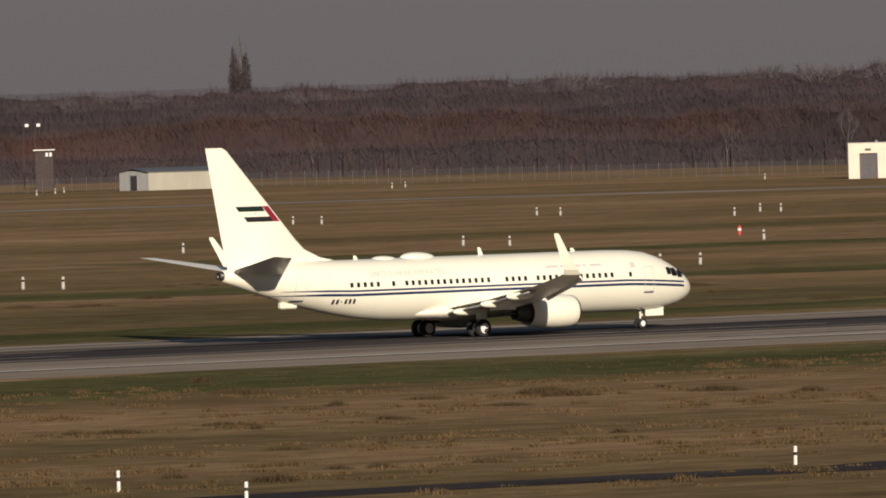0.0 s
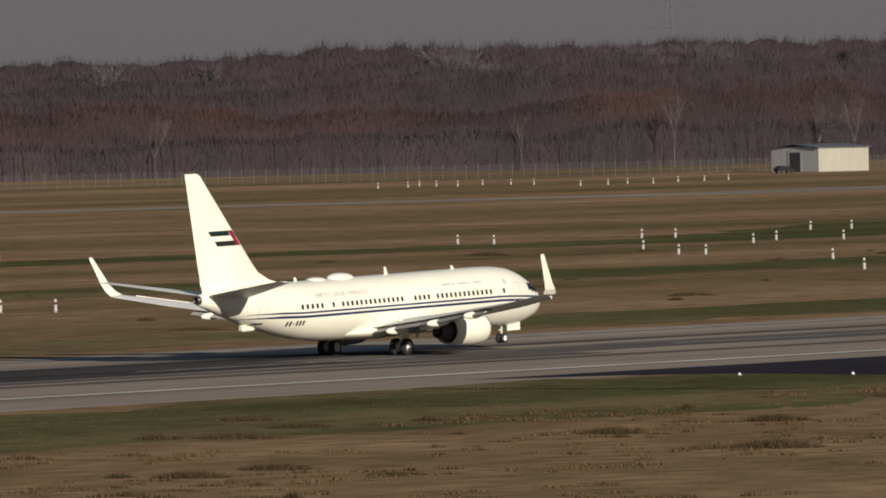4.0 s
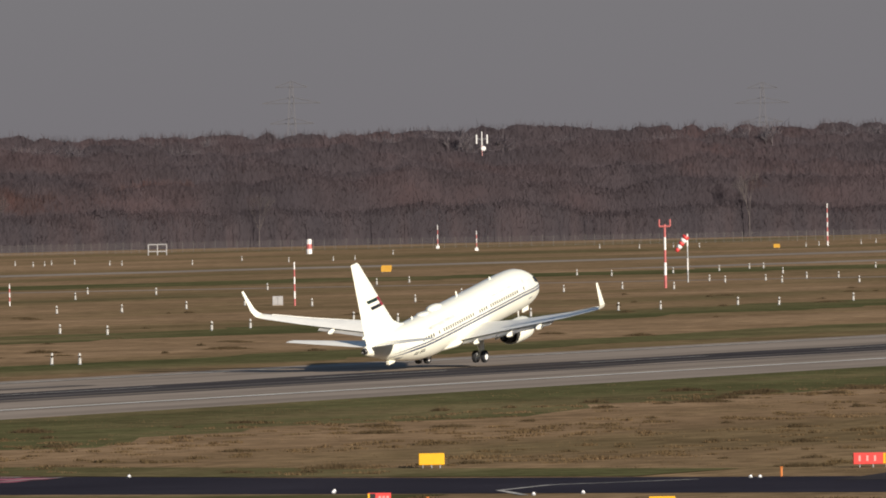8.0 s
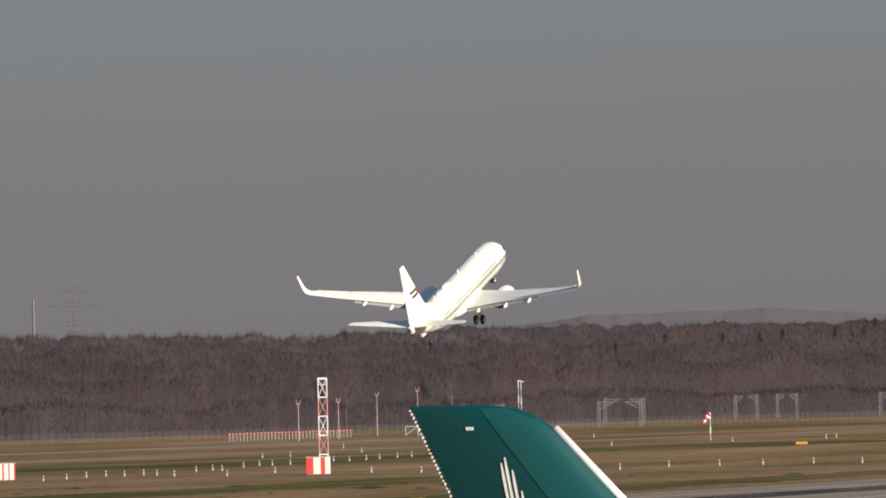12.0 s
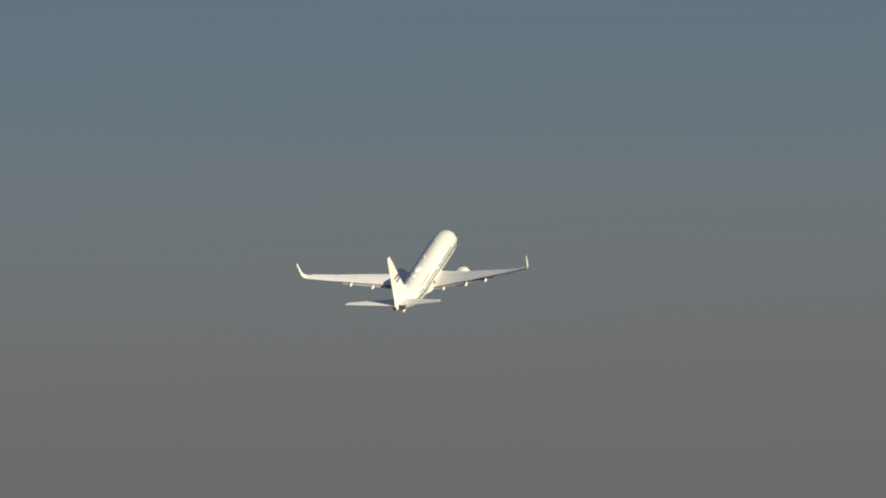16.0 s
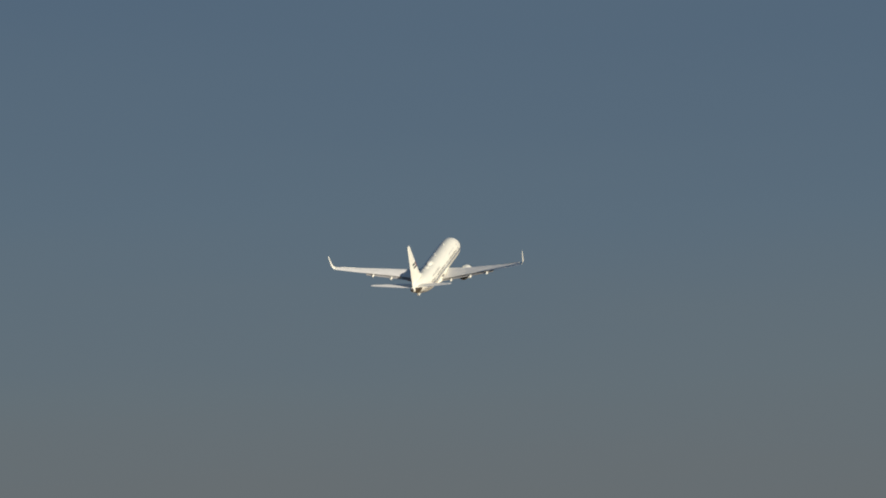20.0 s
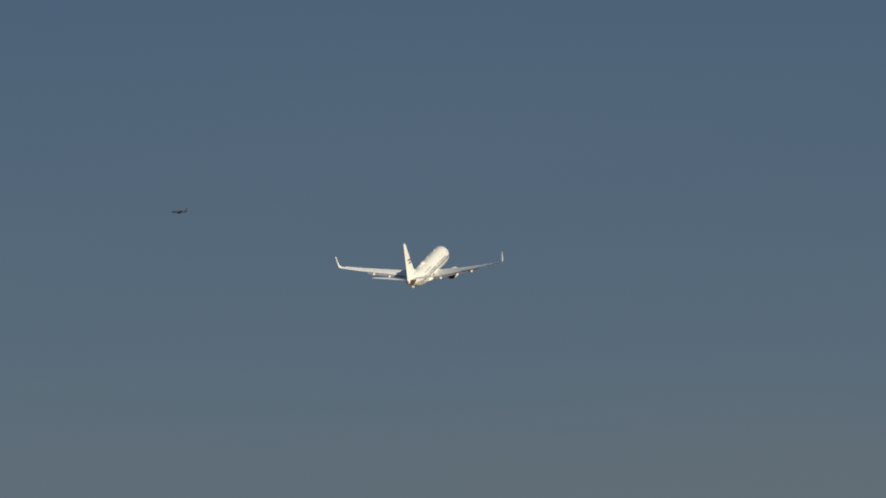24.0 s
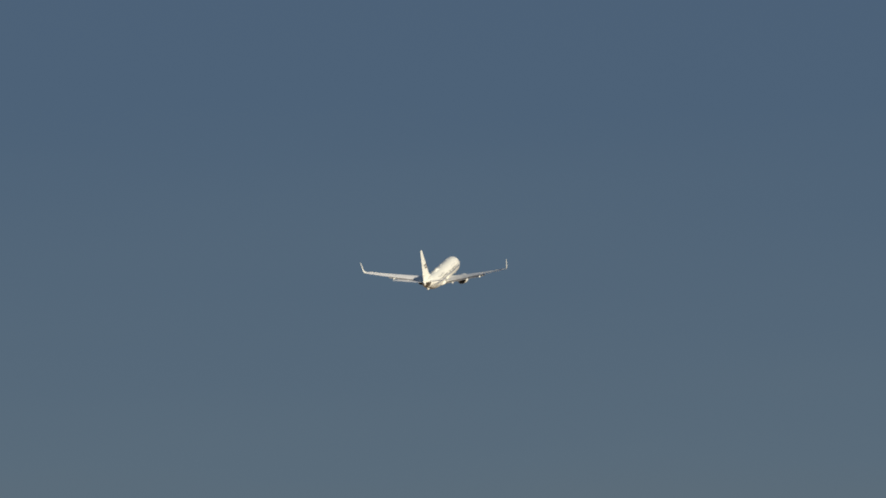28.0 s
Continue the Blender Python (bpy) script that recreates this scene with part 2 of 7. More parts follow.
def strip(name, mid, width, z, mat, label, category, seg=24.0, ragged=0.0, kind="structure", parent=None):
    """A flat paved band along a polyline of (x, y), with an uneven edge when ragged."""
    pts = []
    for (x0, y0), (x1, y1) in zip(mid, mid[1:]):
        n = max(1, int(hypot(x1 - x0, y1 - y0) / seg))
        pts += [(x0 + (x1 - x0) * i / n, y0 + (y1 - y0) * i / n) for i in range(n)]
    pts.append(mid[-1])
    vs, fs = [], []
    for i, (x, y) in enumerate(pts):
        xa, ya = pts[max(0, i - 1)]
        xb, yb = pts[min(len(pts) - 1, i + 1)]
        l = hypot(xb - xa, yb - ya)
        nx, ny = -(yb - ya) / l, (xb - xa) / l
        for s in (-1, 1):
            w = width / 2 + (random.uniform(-ragged, ragged) if ragged else 0)
            vs.append((x + nx * w * s, y + ny * w * s, z))
    for i in range(len(pts) - 1):
        fs.append((2 * i, 2 * i + 2, 2 * i + 3, 2 * i + 1))
    ob = mesh_object(name, vs, fs, mat, parent)
    return tagged(ob, label, category, kind=kind) if parent is None else ob


# ---- ground ----
M_GRASS = material("dry winter grass", ((0.34, (0.142, 0.110, 0.053)), (0.44, (0.200, 0.138, 0.069)), (0.55, (0.262, 0.169, 0.091)), (0.68, (0.322, 0.211, 0.118))),
                   scale=(0.0035, 0.016, 1), noise_scale=1.0, detail=6.0, rough=1.0, spec=0.0, fine=0.22, fine_scale=60.0, raw=((0.20, 0.05), (0.24, 0.30), (0.12, 1.4)))
M_CONCRETE = material("worn runway concrete", ((0.28, (0.200, 0.162, 0.126)), (0.50, (0.300, 0.243, 0.190)), (0.75, (0.390, 0.318, 0.250))),
                      scale=(0.006, 0.14, 1), noise_scale=1.0, detail=4.0, rough=0.95, spec=0.0, raw=((0.07, 0.05), (0.06, 0.6)))
M_RUBBERED = material("rubber-blackened concrete", ((0.3, (0.048, 0.042, 0.042)), (0.6, (0.080, 0.071, 0.069)), (0.8, (0.14, 0.125, 0.115))),
                      scale=(0.006, 0.35, 1), noise_scale=1.0, detail=5.0, rough=0.95, spec=0.0, raw=((0.15, 0.08),))
M_SCUFFED = material("scuffed concrete", ((0.3, (0.105, 0.092, 0.083)), (0.6, (0.150, 0.133, 0.118)), (0.8, (0.20, 0.178, 0.155))), scale=(0.006, 0.35, 1), noise_scale=1.0, detail=5.0, rough=1.0, spec=0.0, raw=((0.15, 0.08),))
M_ASPHALT = material("dark taxiway asphalt", ((0.3, (0.024, 0.020, 0.025)), (0.7, (0.038, 0.032, 0.038))), scale=(0.08, 0.08, 1), noise_scale=1.0,
                     rough=0.9, fine=0.12, fine_scale=40.0, spec=0.03)
M_ROADPAINT = plain("worn white road paint", (0.66, 0.62, 0.54), rough=1.0, spec=0.0, vary=0.15, noise_scale=0.2)
M_FADED = plain("faded white road paint", (0.42, 0.39, 0.34), rough=1.0, spec=0.0, vary=0.3, noise_scale=0.3)
M_GREEN = material("green-brown grass", ((0.34, (0.078, 0.080, 0.032)), (0.50, (0.116, 0.104, 0.045)), (0.66, (0.195, 0.145, 0.072))), scale=(0.006, 0.03, 1), noise_scale=1.0, detail=7.0, rough=1.0, spec=0.0, raw=((0.20, 0.05), (0.26, 0.35), (0.14, 1.4)))
M_OLDROAD = material("pale old concrete", ((0.3, (0.235, 0.190, 0.148)), (0.7, (0.335, 0.280, 0.220))), scale=(0.02, 0.02, 1), noise_scale=1.0, rough=1.0, fine=0.1, spec=0.0)

ground = mesh_object("ground", [(-3000, -3000, 0), (9000, -3000, 0), (9000, 9000, 0), (-3000, 9000, 0)], [(0, 1, 2, 3)], M_GRASS)
tagged(ground, "dry brown and green airfield grass", "grass", kind="structure")
RW = RUNWAY_Y
runway = strip("runway", [(-900, 374.5), (2700, 374.5)], 70, 0.006, M_CONCRETE, "long grey concrete runway with worn white edge lines", "runway", seg=40)
# rubber laid down by wheels along the middle, in overlapping ragged tracks
random.seed(3)
for i, (x0, x1, y, w) in enumerate(((-900, 570, 384, 16), (540, 720, 381, 10), (660, 1250, 378, 14), (1150, 2700, 379, 13), (-600, 560, 373, 3), (480, 1000, 368.5, 1.6), (-300, 420, 395, 4), (700, 1500, 375, 1.6), (380, 800, 391.5, 2.5))):
    strip("rubber_track", [(x0, y), (x1, y)], w, 0.010 + 0.004 * i, M_RUBBERED if w > 10 else M_SCUFFED, "", "", seg=18, ragged=min(0.9, w * 0.12), parent=runway)
for y, paint in ((353.6, M_ROADPAINT), (404.2, M_FADED)):
    strip("edge_line", [(-900, y), (2700, y)], 1.3, 0.046, paint, "", "", seg=30, ragged=0.08, parent=runway)
for x in range(-860, 2660, 60):
    strip("centre_dash", [(x, RW), (x + 30, RW)], 0.6, 0.046, M_FADED, "", "", seg=10, ragged=0.06, parent=runway)
for x0, x1, y in ((290, 345, 364.0), (405, 470, 361.5), (560, 600, 352.8)):
    strip("faded_marking", [(x0, y), (x1, y + 1.2)], 1.1, 0.048, M_FADED, "", "", seg=8, ragged=0.2, parent=runway)
# dark taxiway that leaves the runway towards the terminal
TAXI_EDGES = ((346, 506, 584), (341, 514, 572), (335, 518.5, 564), (328, 517.3, 556), (322.7, 516, 550), (314, 514, 548), (305, 512, 546.3), (290, 509, 542.8), (275, 508, 541.4), (262, 508, 540), (250, 508, 536.5), (238, 507.5, 535), (200, 507, 534.5), (120, 506, 534))
vs = [(x, y, 0.012) for y, xl, xr in TAXI_EDGES for x in (xl, (xl + xr) / 2, xr)]
taxiway = mesh_object("taxiway", vs, [(3 * i + k, 3 * i + 3 + k, 3 * i + 4 + k, 3 * i + 1 + k) for i in range(len(TAXI_EDGES) - 1) for k in (0, 1)], M_ASPHALT)
tagged(taxiway, "dark asphalt taxiway leading off the runway", "taxiway", kind="structure")
M_SERVICE = material("worn grey service road", ((0.3, (0.042, 0.037, 0.039)), (0.7, (0.068, 0.060, 0.058))), scale=(0.08, 0.08, 1), noise_scale=1.0, rough=1.0, fine=0.15, fine_scale=20.0, spec=0.0)
service_road = strip("service_road", [(60, 150), (150, 168), (225, 175.5), (246, 176), (262, 173.5), (330, 197), (400, 214), (439.2, 216.1), (456.5, 218.5), (468.5, 218.1), (483.6, 218.8), (489.9, 219.1)], 5.8, 0.020, M_SERVICE, "narrow worn asphalt service road in the grass", "road", seg=8, ragged=0.5)
strip("green_strip", [(330, 197), (400, 213), (440, 215.5), (470, 217.5), (495, 219)], 19, 0.0155, M_GREEN, "greener verge beside the service road", "grass", seg=7, ragged=3.0)
strip("service_road", [(528, 210), (545, 213), (568, 215.6), (605, 219.5), (700, 226), (850, 234), (1000, 240)], 5.0, 0.024, M_SERVICE, "narrow worn asphalt service road in the grass", "road", seg=12, ragged=0.5)
far_runway = strip("far_runway", [(860, 1275), (960, 1248), (1042, 1228), (1100, 1172), (1150, 1130), (1176, 1085), (1190, 1040), (1215, 1000), (1285, 976), (1442, 944), (1600, 948), (1753, 949), (1880, 950), (1985, 930), (2120, 905), (2400, 885), (2800, 870)], 30, 0.02, M_OLDROAD, "pale far runway seen edge-on", "runway", seg=60)
# a much paler stretch laid over the far runway
strip("new_surface", [(1601, 957), (1625, 961), (1645, 962), (1662, 953)], 24, 0.034, M_ROADPAINT, "", "", seg=6, ragged=2.0, parent=far_runway)
strip("far_taxiway", [(1880, 800), (2100, 790), (2500, 760), (2900, 720)], 18, 0.02, M_OLDROAD, "pale far taxiway", "taxiway", seg=60)
strip("cross_taxiway", [(1470, 905), (1560, 800), (1660, 640), (1700, 400)], 14, 0.014, M_OLDROAD, "narrow pale taxiway", "taxiway", seg=40)
# markings on the taxiway
for pts, w, m in (([(513, 279), (519, 279.6), (526, 279.8), (534, 279.4)], 0.5, M_FADED), ([(504, 221), (512, 226), (521, 227), (530, 222)], 0.45, M_FADED)):
    strip("lead_line", pts, w, 0.030, m, "", "", seg=2, parent=taxiway)
M_PINK = plain("faded red surface paint", (0.40, 0.14, 0.17), rough=1.0, spec=0.0, vary=0.35, noise_scale=0.6)
for i, (pts, w) in enumerate((([(525.6, 275.9), (521, 270), (521, 266), (527, 265), (538, 265.5)], 1.6), ([(526, 275.5), (528, 271), (532, 268), (538, 266)], 2.4), ([(519, 268.5), (521, 265), (526, 264.8)], 1.2), ([(530, 274.5), (536, 272), (538, 268)], 1.5), ([(523, 272), (526, 268), (532, 266)], 1.3))):
    strip("red_patch", pts, w, 0.030 + 0.005 * i, M_PINK, "", "", seg=1.5, ragged=0.35, parent=taxiway)
for i, pts in enumerate(([(525.6, 275.9), (529, 272.5), (534, 270), (538, 267.5)], [(518, 268.3), (522, 266), (530, 265), (538, 264.8)], [(533.4, 275.1), (537, 272.5), (539, 268)])):
    strip("white_stroke", pts, 0.4, 0.060 + 0.005 * i, M_FADED, "", "", seg=1.5, ragged=0.08, parent=taxiway)
# worn green and bare strips in the grass
for i, (name, pts, w, m, lab) in enumerate((("green_strip", [(140, 319), (380, 318), (640, 320), (800, 325), (1100, 327), (1700, 330)], 40, M_GREEN, "greener mown strip beside the runway"),
                             ("green_strip", [(300, 428), (900, 432), (1800, 436)], 22, M_GREEN, "greener mown strip beside the runway"),
                             ("green_strip", [(450, 560), (800, 545), (1100, 520), (1700, 520)], 30, M_GREEN, "greener strip of grass"),
                             ("green_strip", [(600, 700), (760, 668), (1000, 650), (1250, 740), (1500, 800)], 26, M_GREEN, "greener strip of grass"),
                             ("green_strip", [(1540, 860), (1700, 800), (2000, 690), (2300, 640)], 60, M_GREEN, "greener strip of grass"),
                             ("green_strip", [(497, 340), (500, 310), (497, 280), (496, 240), (496, 226)], 17, M_GREEN, "greener verge beside the taxiway"),
                             ("green_strip", [(556, 305), (549, 270), (544, 245), (543, 228)], 15, M_GREEN, "greener verge beside the taxiway"))):
    strip(name, pts, w, 0.003 + 0.005 * i, m, lab, "grass", seg=12, ragged=w * 0.16)
FAR_JET_ROWS = ((0, 4767.5, 4.9, 522.6), (20, 4607.6, 847.6, 430.0), (20.5, 4602.3, 873.1, 420.6), (21, 4598.3, 891.4, 415.8), (21.5, 4593.5, 915.4, 412.2), (22, 4589.2, 936.8, 409.0), (22.5, 4585.0, 958.4, 406.3), (23, 4581.0, 979.3, 403.9), (23.5, 4577.2, 1000.1, 401.4), (24, 4573.4, 1020.2, 400.3), (24.5, 4570.0, 1040.1, 399.6), (25, 4566.8, 1059.3, 398.6), (25.5, 4562.5, 1083.7, 400.7), (28, 4541.5, 1189.2, 381.8))

# ---- the white airliner ----
BODY = ((19.70, 2.72, 0.03, 0.03), (19.6, 2.74, 0.32, 0.32), (19.3, 2.79, 0.64, 0.64), (18.8, 2.87, 0.96, 0.97), (18.2, 2.96, 1.22, 1.25),
        (17.4, 3.07, 1.45, 1.53), (16.6, 3.18, 1.62, 1.75), (15.6, 3.29, 1.76, 1.91), (14.4, 3.35, 1.84, 1.98), (12.5, 3.38, 1.88, 2.0),
        (-4.0, 3.38, 1.88, 2.0), (-6.0, 3.42, 1.86, 1.96), (-8.0, 3.52, 1.80, 1.86), (-10.0, 3.70, 1.66, 1.69), (-12.0, 3.93, 1.45, 1.47),
        (-14.0, 4.18, 1.17, 1.19), (-16.0, 4.42, 0.80, 0.83), (-17.4, 4.57, 0.50, 0.53), (-18.15, 4.64, 0.30, 0.33))


def body_at(x):
    """Centre height, half width and half height of the fuselage at x."""
    for (x0, *a), (x1, *b) in zip(BODY, BODY[1:]):
        if x1 <= x <= x0:
            k = (x0 - x) / (x0 - x1)
            return [p + (q - p) * k for p, q in zip(a, b)]
    return BODY[-1][1:]


def skin(x, z, side, proud=0.012):
    """The point of the fuselage's skin at x and height z, on one side."""
    zc, w, h = body_at(x)
    s = max(-0.999, min(0.999, (z - zc) / h))
    c = sqrt(1 - s * s)
    return Vector((x, side * (w * c + proud * c), z + proud * s))


def skin_patch(pts, nx, side, proud=0.012, thick=True):
    """A patch that lies on the fuselage between (x0, x1) at heights z0(x)..z1(x)."""
    x0, x1, za, zb, nz = pts
    vs, fs = [], []
    for i in range(nx + 1):
        x = x0 + (x1 - x0) * i / nx
        for j in range(nz + 1):
            vs.append(skin(x, za(x) + (zb(x) - za(x)) * j / nz, side, proud))
    for i in range(nx):
        for j in range(nz):
            a = i * (nz + 1) + j
            fs.append((a, a + 1, a + nz + 2, a + nz + 1))
    return vs, fs


def patch_object(name, parts_list, mat, parent, label=""):
    vs, fs = [], []
    for v, f in parts_list:
        o = len(vs)
        vs += v
        fs += [tuple(i + o for i in q) for q in f]
    return mesh_object(name, vs, fs, mat, parent, smooth=True, label=label)


def airfoil(chord, thick, n=9):
    """Closed section: (along the chord from the front, height)."""
    up, lo = [], []
    for i in range(n + 1):
        u = (1 - cos(pi * i / n)) / 2
        t = 5 * thick * (0.2969 * sqrt(u) - 0.126 * u - 0.3516 * u * u + 0.2843 * u ** 3 - 0.1036 * u ** 4)
        up.append((u * chord, t * chord * 1.1))
        lo.append((u * chord, -t * chord * 0.8))
    return up + lo[-2:0:-1]


def surface(sections, upright=False, trim=0.0):
    """Loft of airfoil sections: (front x, y, z, chord, thickness, lean in degrees); trim turns their front edge down."""
    bm = bmesh.new()
    rings = []
    for x, y, z, chord, th, lean in sections:
        ring = []
        c, s = cos(radians(lean)), sin(radians(lean))
        for u, h in airfoil(chord, th):
            h2 = h + (u - chord / 2) * tan(radians(trim))
            ring.append(bm.verts.new((x - u, y - s * h2, z + c * h2) if not upright else (x - u, y + h, z)))
        rings.append(ring)
    n = len(rings[0])
    for a, b in zip(rings, rings[1:]):
        for i in range(n):
            bm.faces.new((a[i], a[(i + 1) % n], b[(i + 1) % n], b[i]))
    bm.faces.new(rings[0])
    bm.faces.new(rings[-1][::-1])
    return bm


def revolve(profile, n=28, axis_y=0.0, axis_z=0.0, squash=1.0):
    """A body of revolution round a line along x: (x, radius) rows."""
    bm = bmesh.new()
    rings = []
    for x, r in profile:
        rings.append([bm.verts.new((x, axis_y + r * cos(2 * pi * i / n), axis_z + r * sin(2 * pi * i / n) * (squash if sin(2 * pi * i / n) < 0 else 1))) for i in range(n)])
    for a, b in zip(rings, rings[1:]):
        for i in range(n):
            bm.faces.new((a[i], a[(i + 1) % n], b[(i + 1) % n], b[i]))
    return bm


def letters(text, size, mat, parent, name, m, bold=0.0):
    """Flat raised lettering from the built-in font, as a mesh."""
    cu = bpy.data.curves.new(name, 'FONT')
    cu.body, cu.size, cu.extrude, cu.align_x, cu.offset = text, size, 0.006, 'LEFT', bold
    ob = new("tmp_text", cu)
    dg = bpy.context.evaluated_depsgraph_get()
    me = bpy.data.meshes.new_from_object(ob.evaluated_get(dg))
    bpy.data.objects.remove(ob)
    me.materials.clear()
    me.materials.append(mat)
    t = new(name, me)
    t.parent = parent
    t.matrix_basis = m
    return t


def build_airliner():
    plane = thing("airliner", pose(385.6, RUNWAY_Y, 0), "white twin-engined jet airliner with two blue stripes on the runway", "airplane")
    # fuselage: finely lofted tube
    bm = bmesh.new()
    xs = []
    for (x0, *_), (x1, *_) in zip(BODY, BODY[1:]):
        n = max(1, int((x0 - x1) / 0.8))
        xs += [x0 + (x1 - x0) * i / n for i in range(n)]
    xs.append(BODY[-1][0])
    N = 40
    rings = []
    for x in xs:
        zc, w, h = body_at(x)
        rings.append([bm.verts.new((x, w * cos(2 * pi * i / N), zc + h * sin(2 * pi * i / N))) for i in range(N)])
    for a, b in zip(rings, rings[1:]):
        for i in range(N):
            bm.faces.new((a[i], a[(i + 1) % N], b[(i + 1) % N], b[i]))
    bm.faces.new(rings[0])
    bm.faces.new(rings[-1][::-1])
    body = part("fuselage", bm, M_WHITE, plane, smooth=True)
    part("tail_exhaust", revolve(((-18.10, 0.31), (-18.45, 0.24), (-18.45, 0.17), (-18.2, 0.15)), 20, 0, 4.65), M_DARKMETAL, plane, "dark exhaust at the tail tip", smooth=True)
    # belly fairing
    part("belly_fairing", surface_blob((1.4, 0, 1.86), (6.0, 2.0, 0.58)), M_WHITE, plane, smooth=True)
    # windows
    rows = [(-9.2, 5), (-5.95, 1), (-4.9, 14), (3.2, 4), (5.75, 13), (13.4, 1)]
    for side in (-1, 1):
        for x0, n in rows:
            for i in range(n):
                x = x0 + i * 0.508
                patch_object("cabin_window", [skin_patch((x - 0.115, x + 0.115, lambda q: 3.64, lambda q: 3.94, 3), 2, side, 0.014)], M_GLASS, plane)
        for x, zl, zh, w in ((-12.9, 2.95, 4.45, 0.40), (15.0, 2.65, 4.25, 0.41)):
            fr = []
            for a, b, c, d in ((x - w, x + w, zl, zl + 0.05), (x - w, x + w, zh - 0.05, zh), (x - w, x - w + 0.045, zl, zh), (x + w - 0.045, x + w, zl, zh)):
                fr.append(skin_patch((a, b, (lambda q, c=c: c), (lambda q, d=d: d), 6), 3, side, 0.022))
            door = patch_object("door_seam", fr, M_LETTER, plane, "thin grey door outline")
            patch_object("door_sill", [skin_patch((x - w, x + w, lambda q: zl - 0.10, lambda q: zl - 0.02, 1), 2, side, 0.024)], M_BLUE, plane)
        # two stripes, rising at the nose and tapering at the tail
        for name, z0, th in (("upper_stripe", 3.35, 0.12), ("lower_stripe", 3.08, 0.16)):
            def lift(q, z0=z0):
                return z0 + 0.03 * max(0, -9 - q) - 0.05 * max(0, q - 13) ** 1.35 * 0.5
            def high(q, th=th, lift=lift):
                return lift(q) + th * min(1, max(0.15, (q + 15) / 4))
            patch_object(name, [skin_patch((-14.2 if z0 > 3.2 else -14.8, 18.4, lift, high, 2), 70, side, 0.016)], M_BLUE, plane, "thin blue stripe along the fuselage")
        # cockpit glass
        for x0, x1, za, zb in ((18.38, 17.80, 3.46, 3.90), (17.77, 17.20, 3.56, 4.08), (17.17, 16.72, 3.68, 4.14)):
            patch_object("cockpit_window", [skin_patch((x0, x1, lambda q, za=za: za, lambda q, zb=zb: zb, 3), 3, side, 0.016)], M_GLASS, plane)
        # emblem beside the forward door, and grey service hatches
        patch_object("emblem", [skin_patch((13.55, 13.95, lambda q: 4.2, lambda q: 4.55, 3), 3, side, 0.014)], M_LETTER, plane, "small round grey emblem")
    patch_object("windscreen", [skin_patch((18.62, 18.12, lambda q: body_at(q)[0] + 0.62 * body_at(q)[2], lambda q: body_at(q)[0] + 0.985 * body_at(q)[2], 4), 4, side, 0.016) for side in (-1, 1)], M_GLASS, plane)
    # lettering on the near side, bars where it cannot be read
    def on_side(x, z, side):
        p = skin(x, z, side, 0.02)
        zc, w, h = body_at(x)
        tilt = math.degrees(math.asin(max(-1, min(1, (z - zc) / h))))
        return pose(p.x, p.y, p.z, 90 - tilt if side < 0 else 90 - tilt, 0, 0 if side < 0 else 180)
    for side, x in ((-1, -7.7), (1, -1.6)):
        for ch in "UNITED ARAB EMIRATES":
            step = {"I": 0.17, " ": 0.22, "M": 0.40, "A": 0.34, "U": 0.35, "N": 0.36, "D": 0.35, "R": 0.34, "B": 0.33}.get(ch, 0.30)
            if ch != " ":
                letters(ch, 0.50, M_LETTER, plane, "letter", on_side(x, 4.28, side))
            x -= side * step
    for side in (-1, 1):
        for x0, x1 in ((6.6, 7.6), (7.75, 8.1), (8.4, 9.5), (9.65, 9.9), (10.2, 11.2)):
            patch_object("lettering_bar", [skin_patch((x0, x1, lambda q: 4.40, lambda q: 4.54, 1), 3, side, 0.014)], M_LETTER, plane)
        for i in range(6):
            x = -10.5 + i * 0.30
            patch_object("registration_bar", [skin_patch((x, x + (0.17 if i != 2 else 0.12), lambda q, i=i: 2.62 if i != 2 else 2.74, lambda q, i=i: 2.92 if i != 2 else 2.80, 1), 1, side, 0.014)], M_BLACK, plane)
    # fin with dorsal fillet, rudder seam and flag
    fin = bmesh.new()
    prof = ((-8.4, 5.2, 9.3, 0.020), (-10.4, 5.62, 7.5, 0.045), (-11.6, 6.15, 6.35, 0.07), (-12.25, 6.75, 5.85, 0.085), (-17.55, 12.50, 1.62, 0.085), (-17.9, 12.68, 1.30, 0.06))
    rings = []
    for x, z, chord, th in prof:
        rings.append([fin.verts.new((x - u, h if h > 0 else h * 1.375, z)) for u, h in airfoil(chord, th)])
    base = [fin.verts.new((v.co.x, v.co.y, 4.7)) for v in rings[0]]
    for a, b in zip([base] + rings, rings):
        for i in range(len(a)):
            fin.faces.new((a[i], a[(i + 1) % len(a)], b[(i + 1) % len(a)], b[i]))
    fin.faces.new(rings[-1])
    finob = part("fin", fin, M_WHITE, plane, smooth=False)
    def fin_plate(name, quad, mat, label=""):
        """A painted patch that follows the fin's curve, from its lower to its upper edge."""
        (xa, za), (xb, zb), (xc, zc), (xd, zd) = quad
        n = 10
        for side in (-1, 1):
            vs = []
            for i in range(n + 1):
                k = i / n
                for x, z in ((xa + (xb - xa) * k, za + (zb - za) * k), (xd + (xc - xd) * k, zd + (zc - zd) * k)):
                    vs.append((x, side * (fin_half(x, z) + 0.018), z))
            mesh_object(name, vs, [(2 * i, 2 * i + 2, 2 * i + 3, 2 * i + 1) for i in range(n)], mat, finob, label=label)
    fin_plate("flag_green_bar", ((-16.80, 8.64), (-14.80, 8.64), (-15.02, 8.96), (-17.08, 8.96)), M_GREENF)
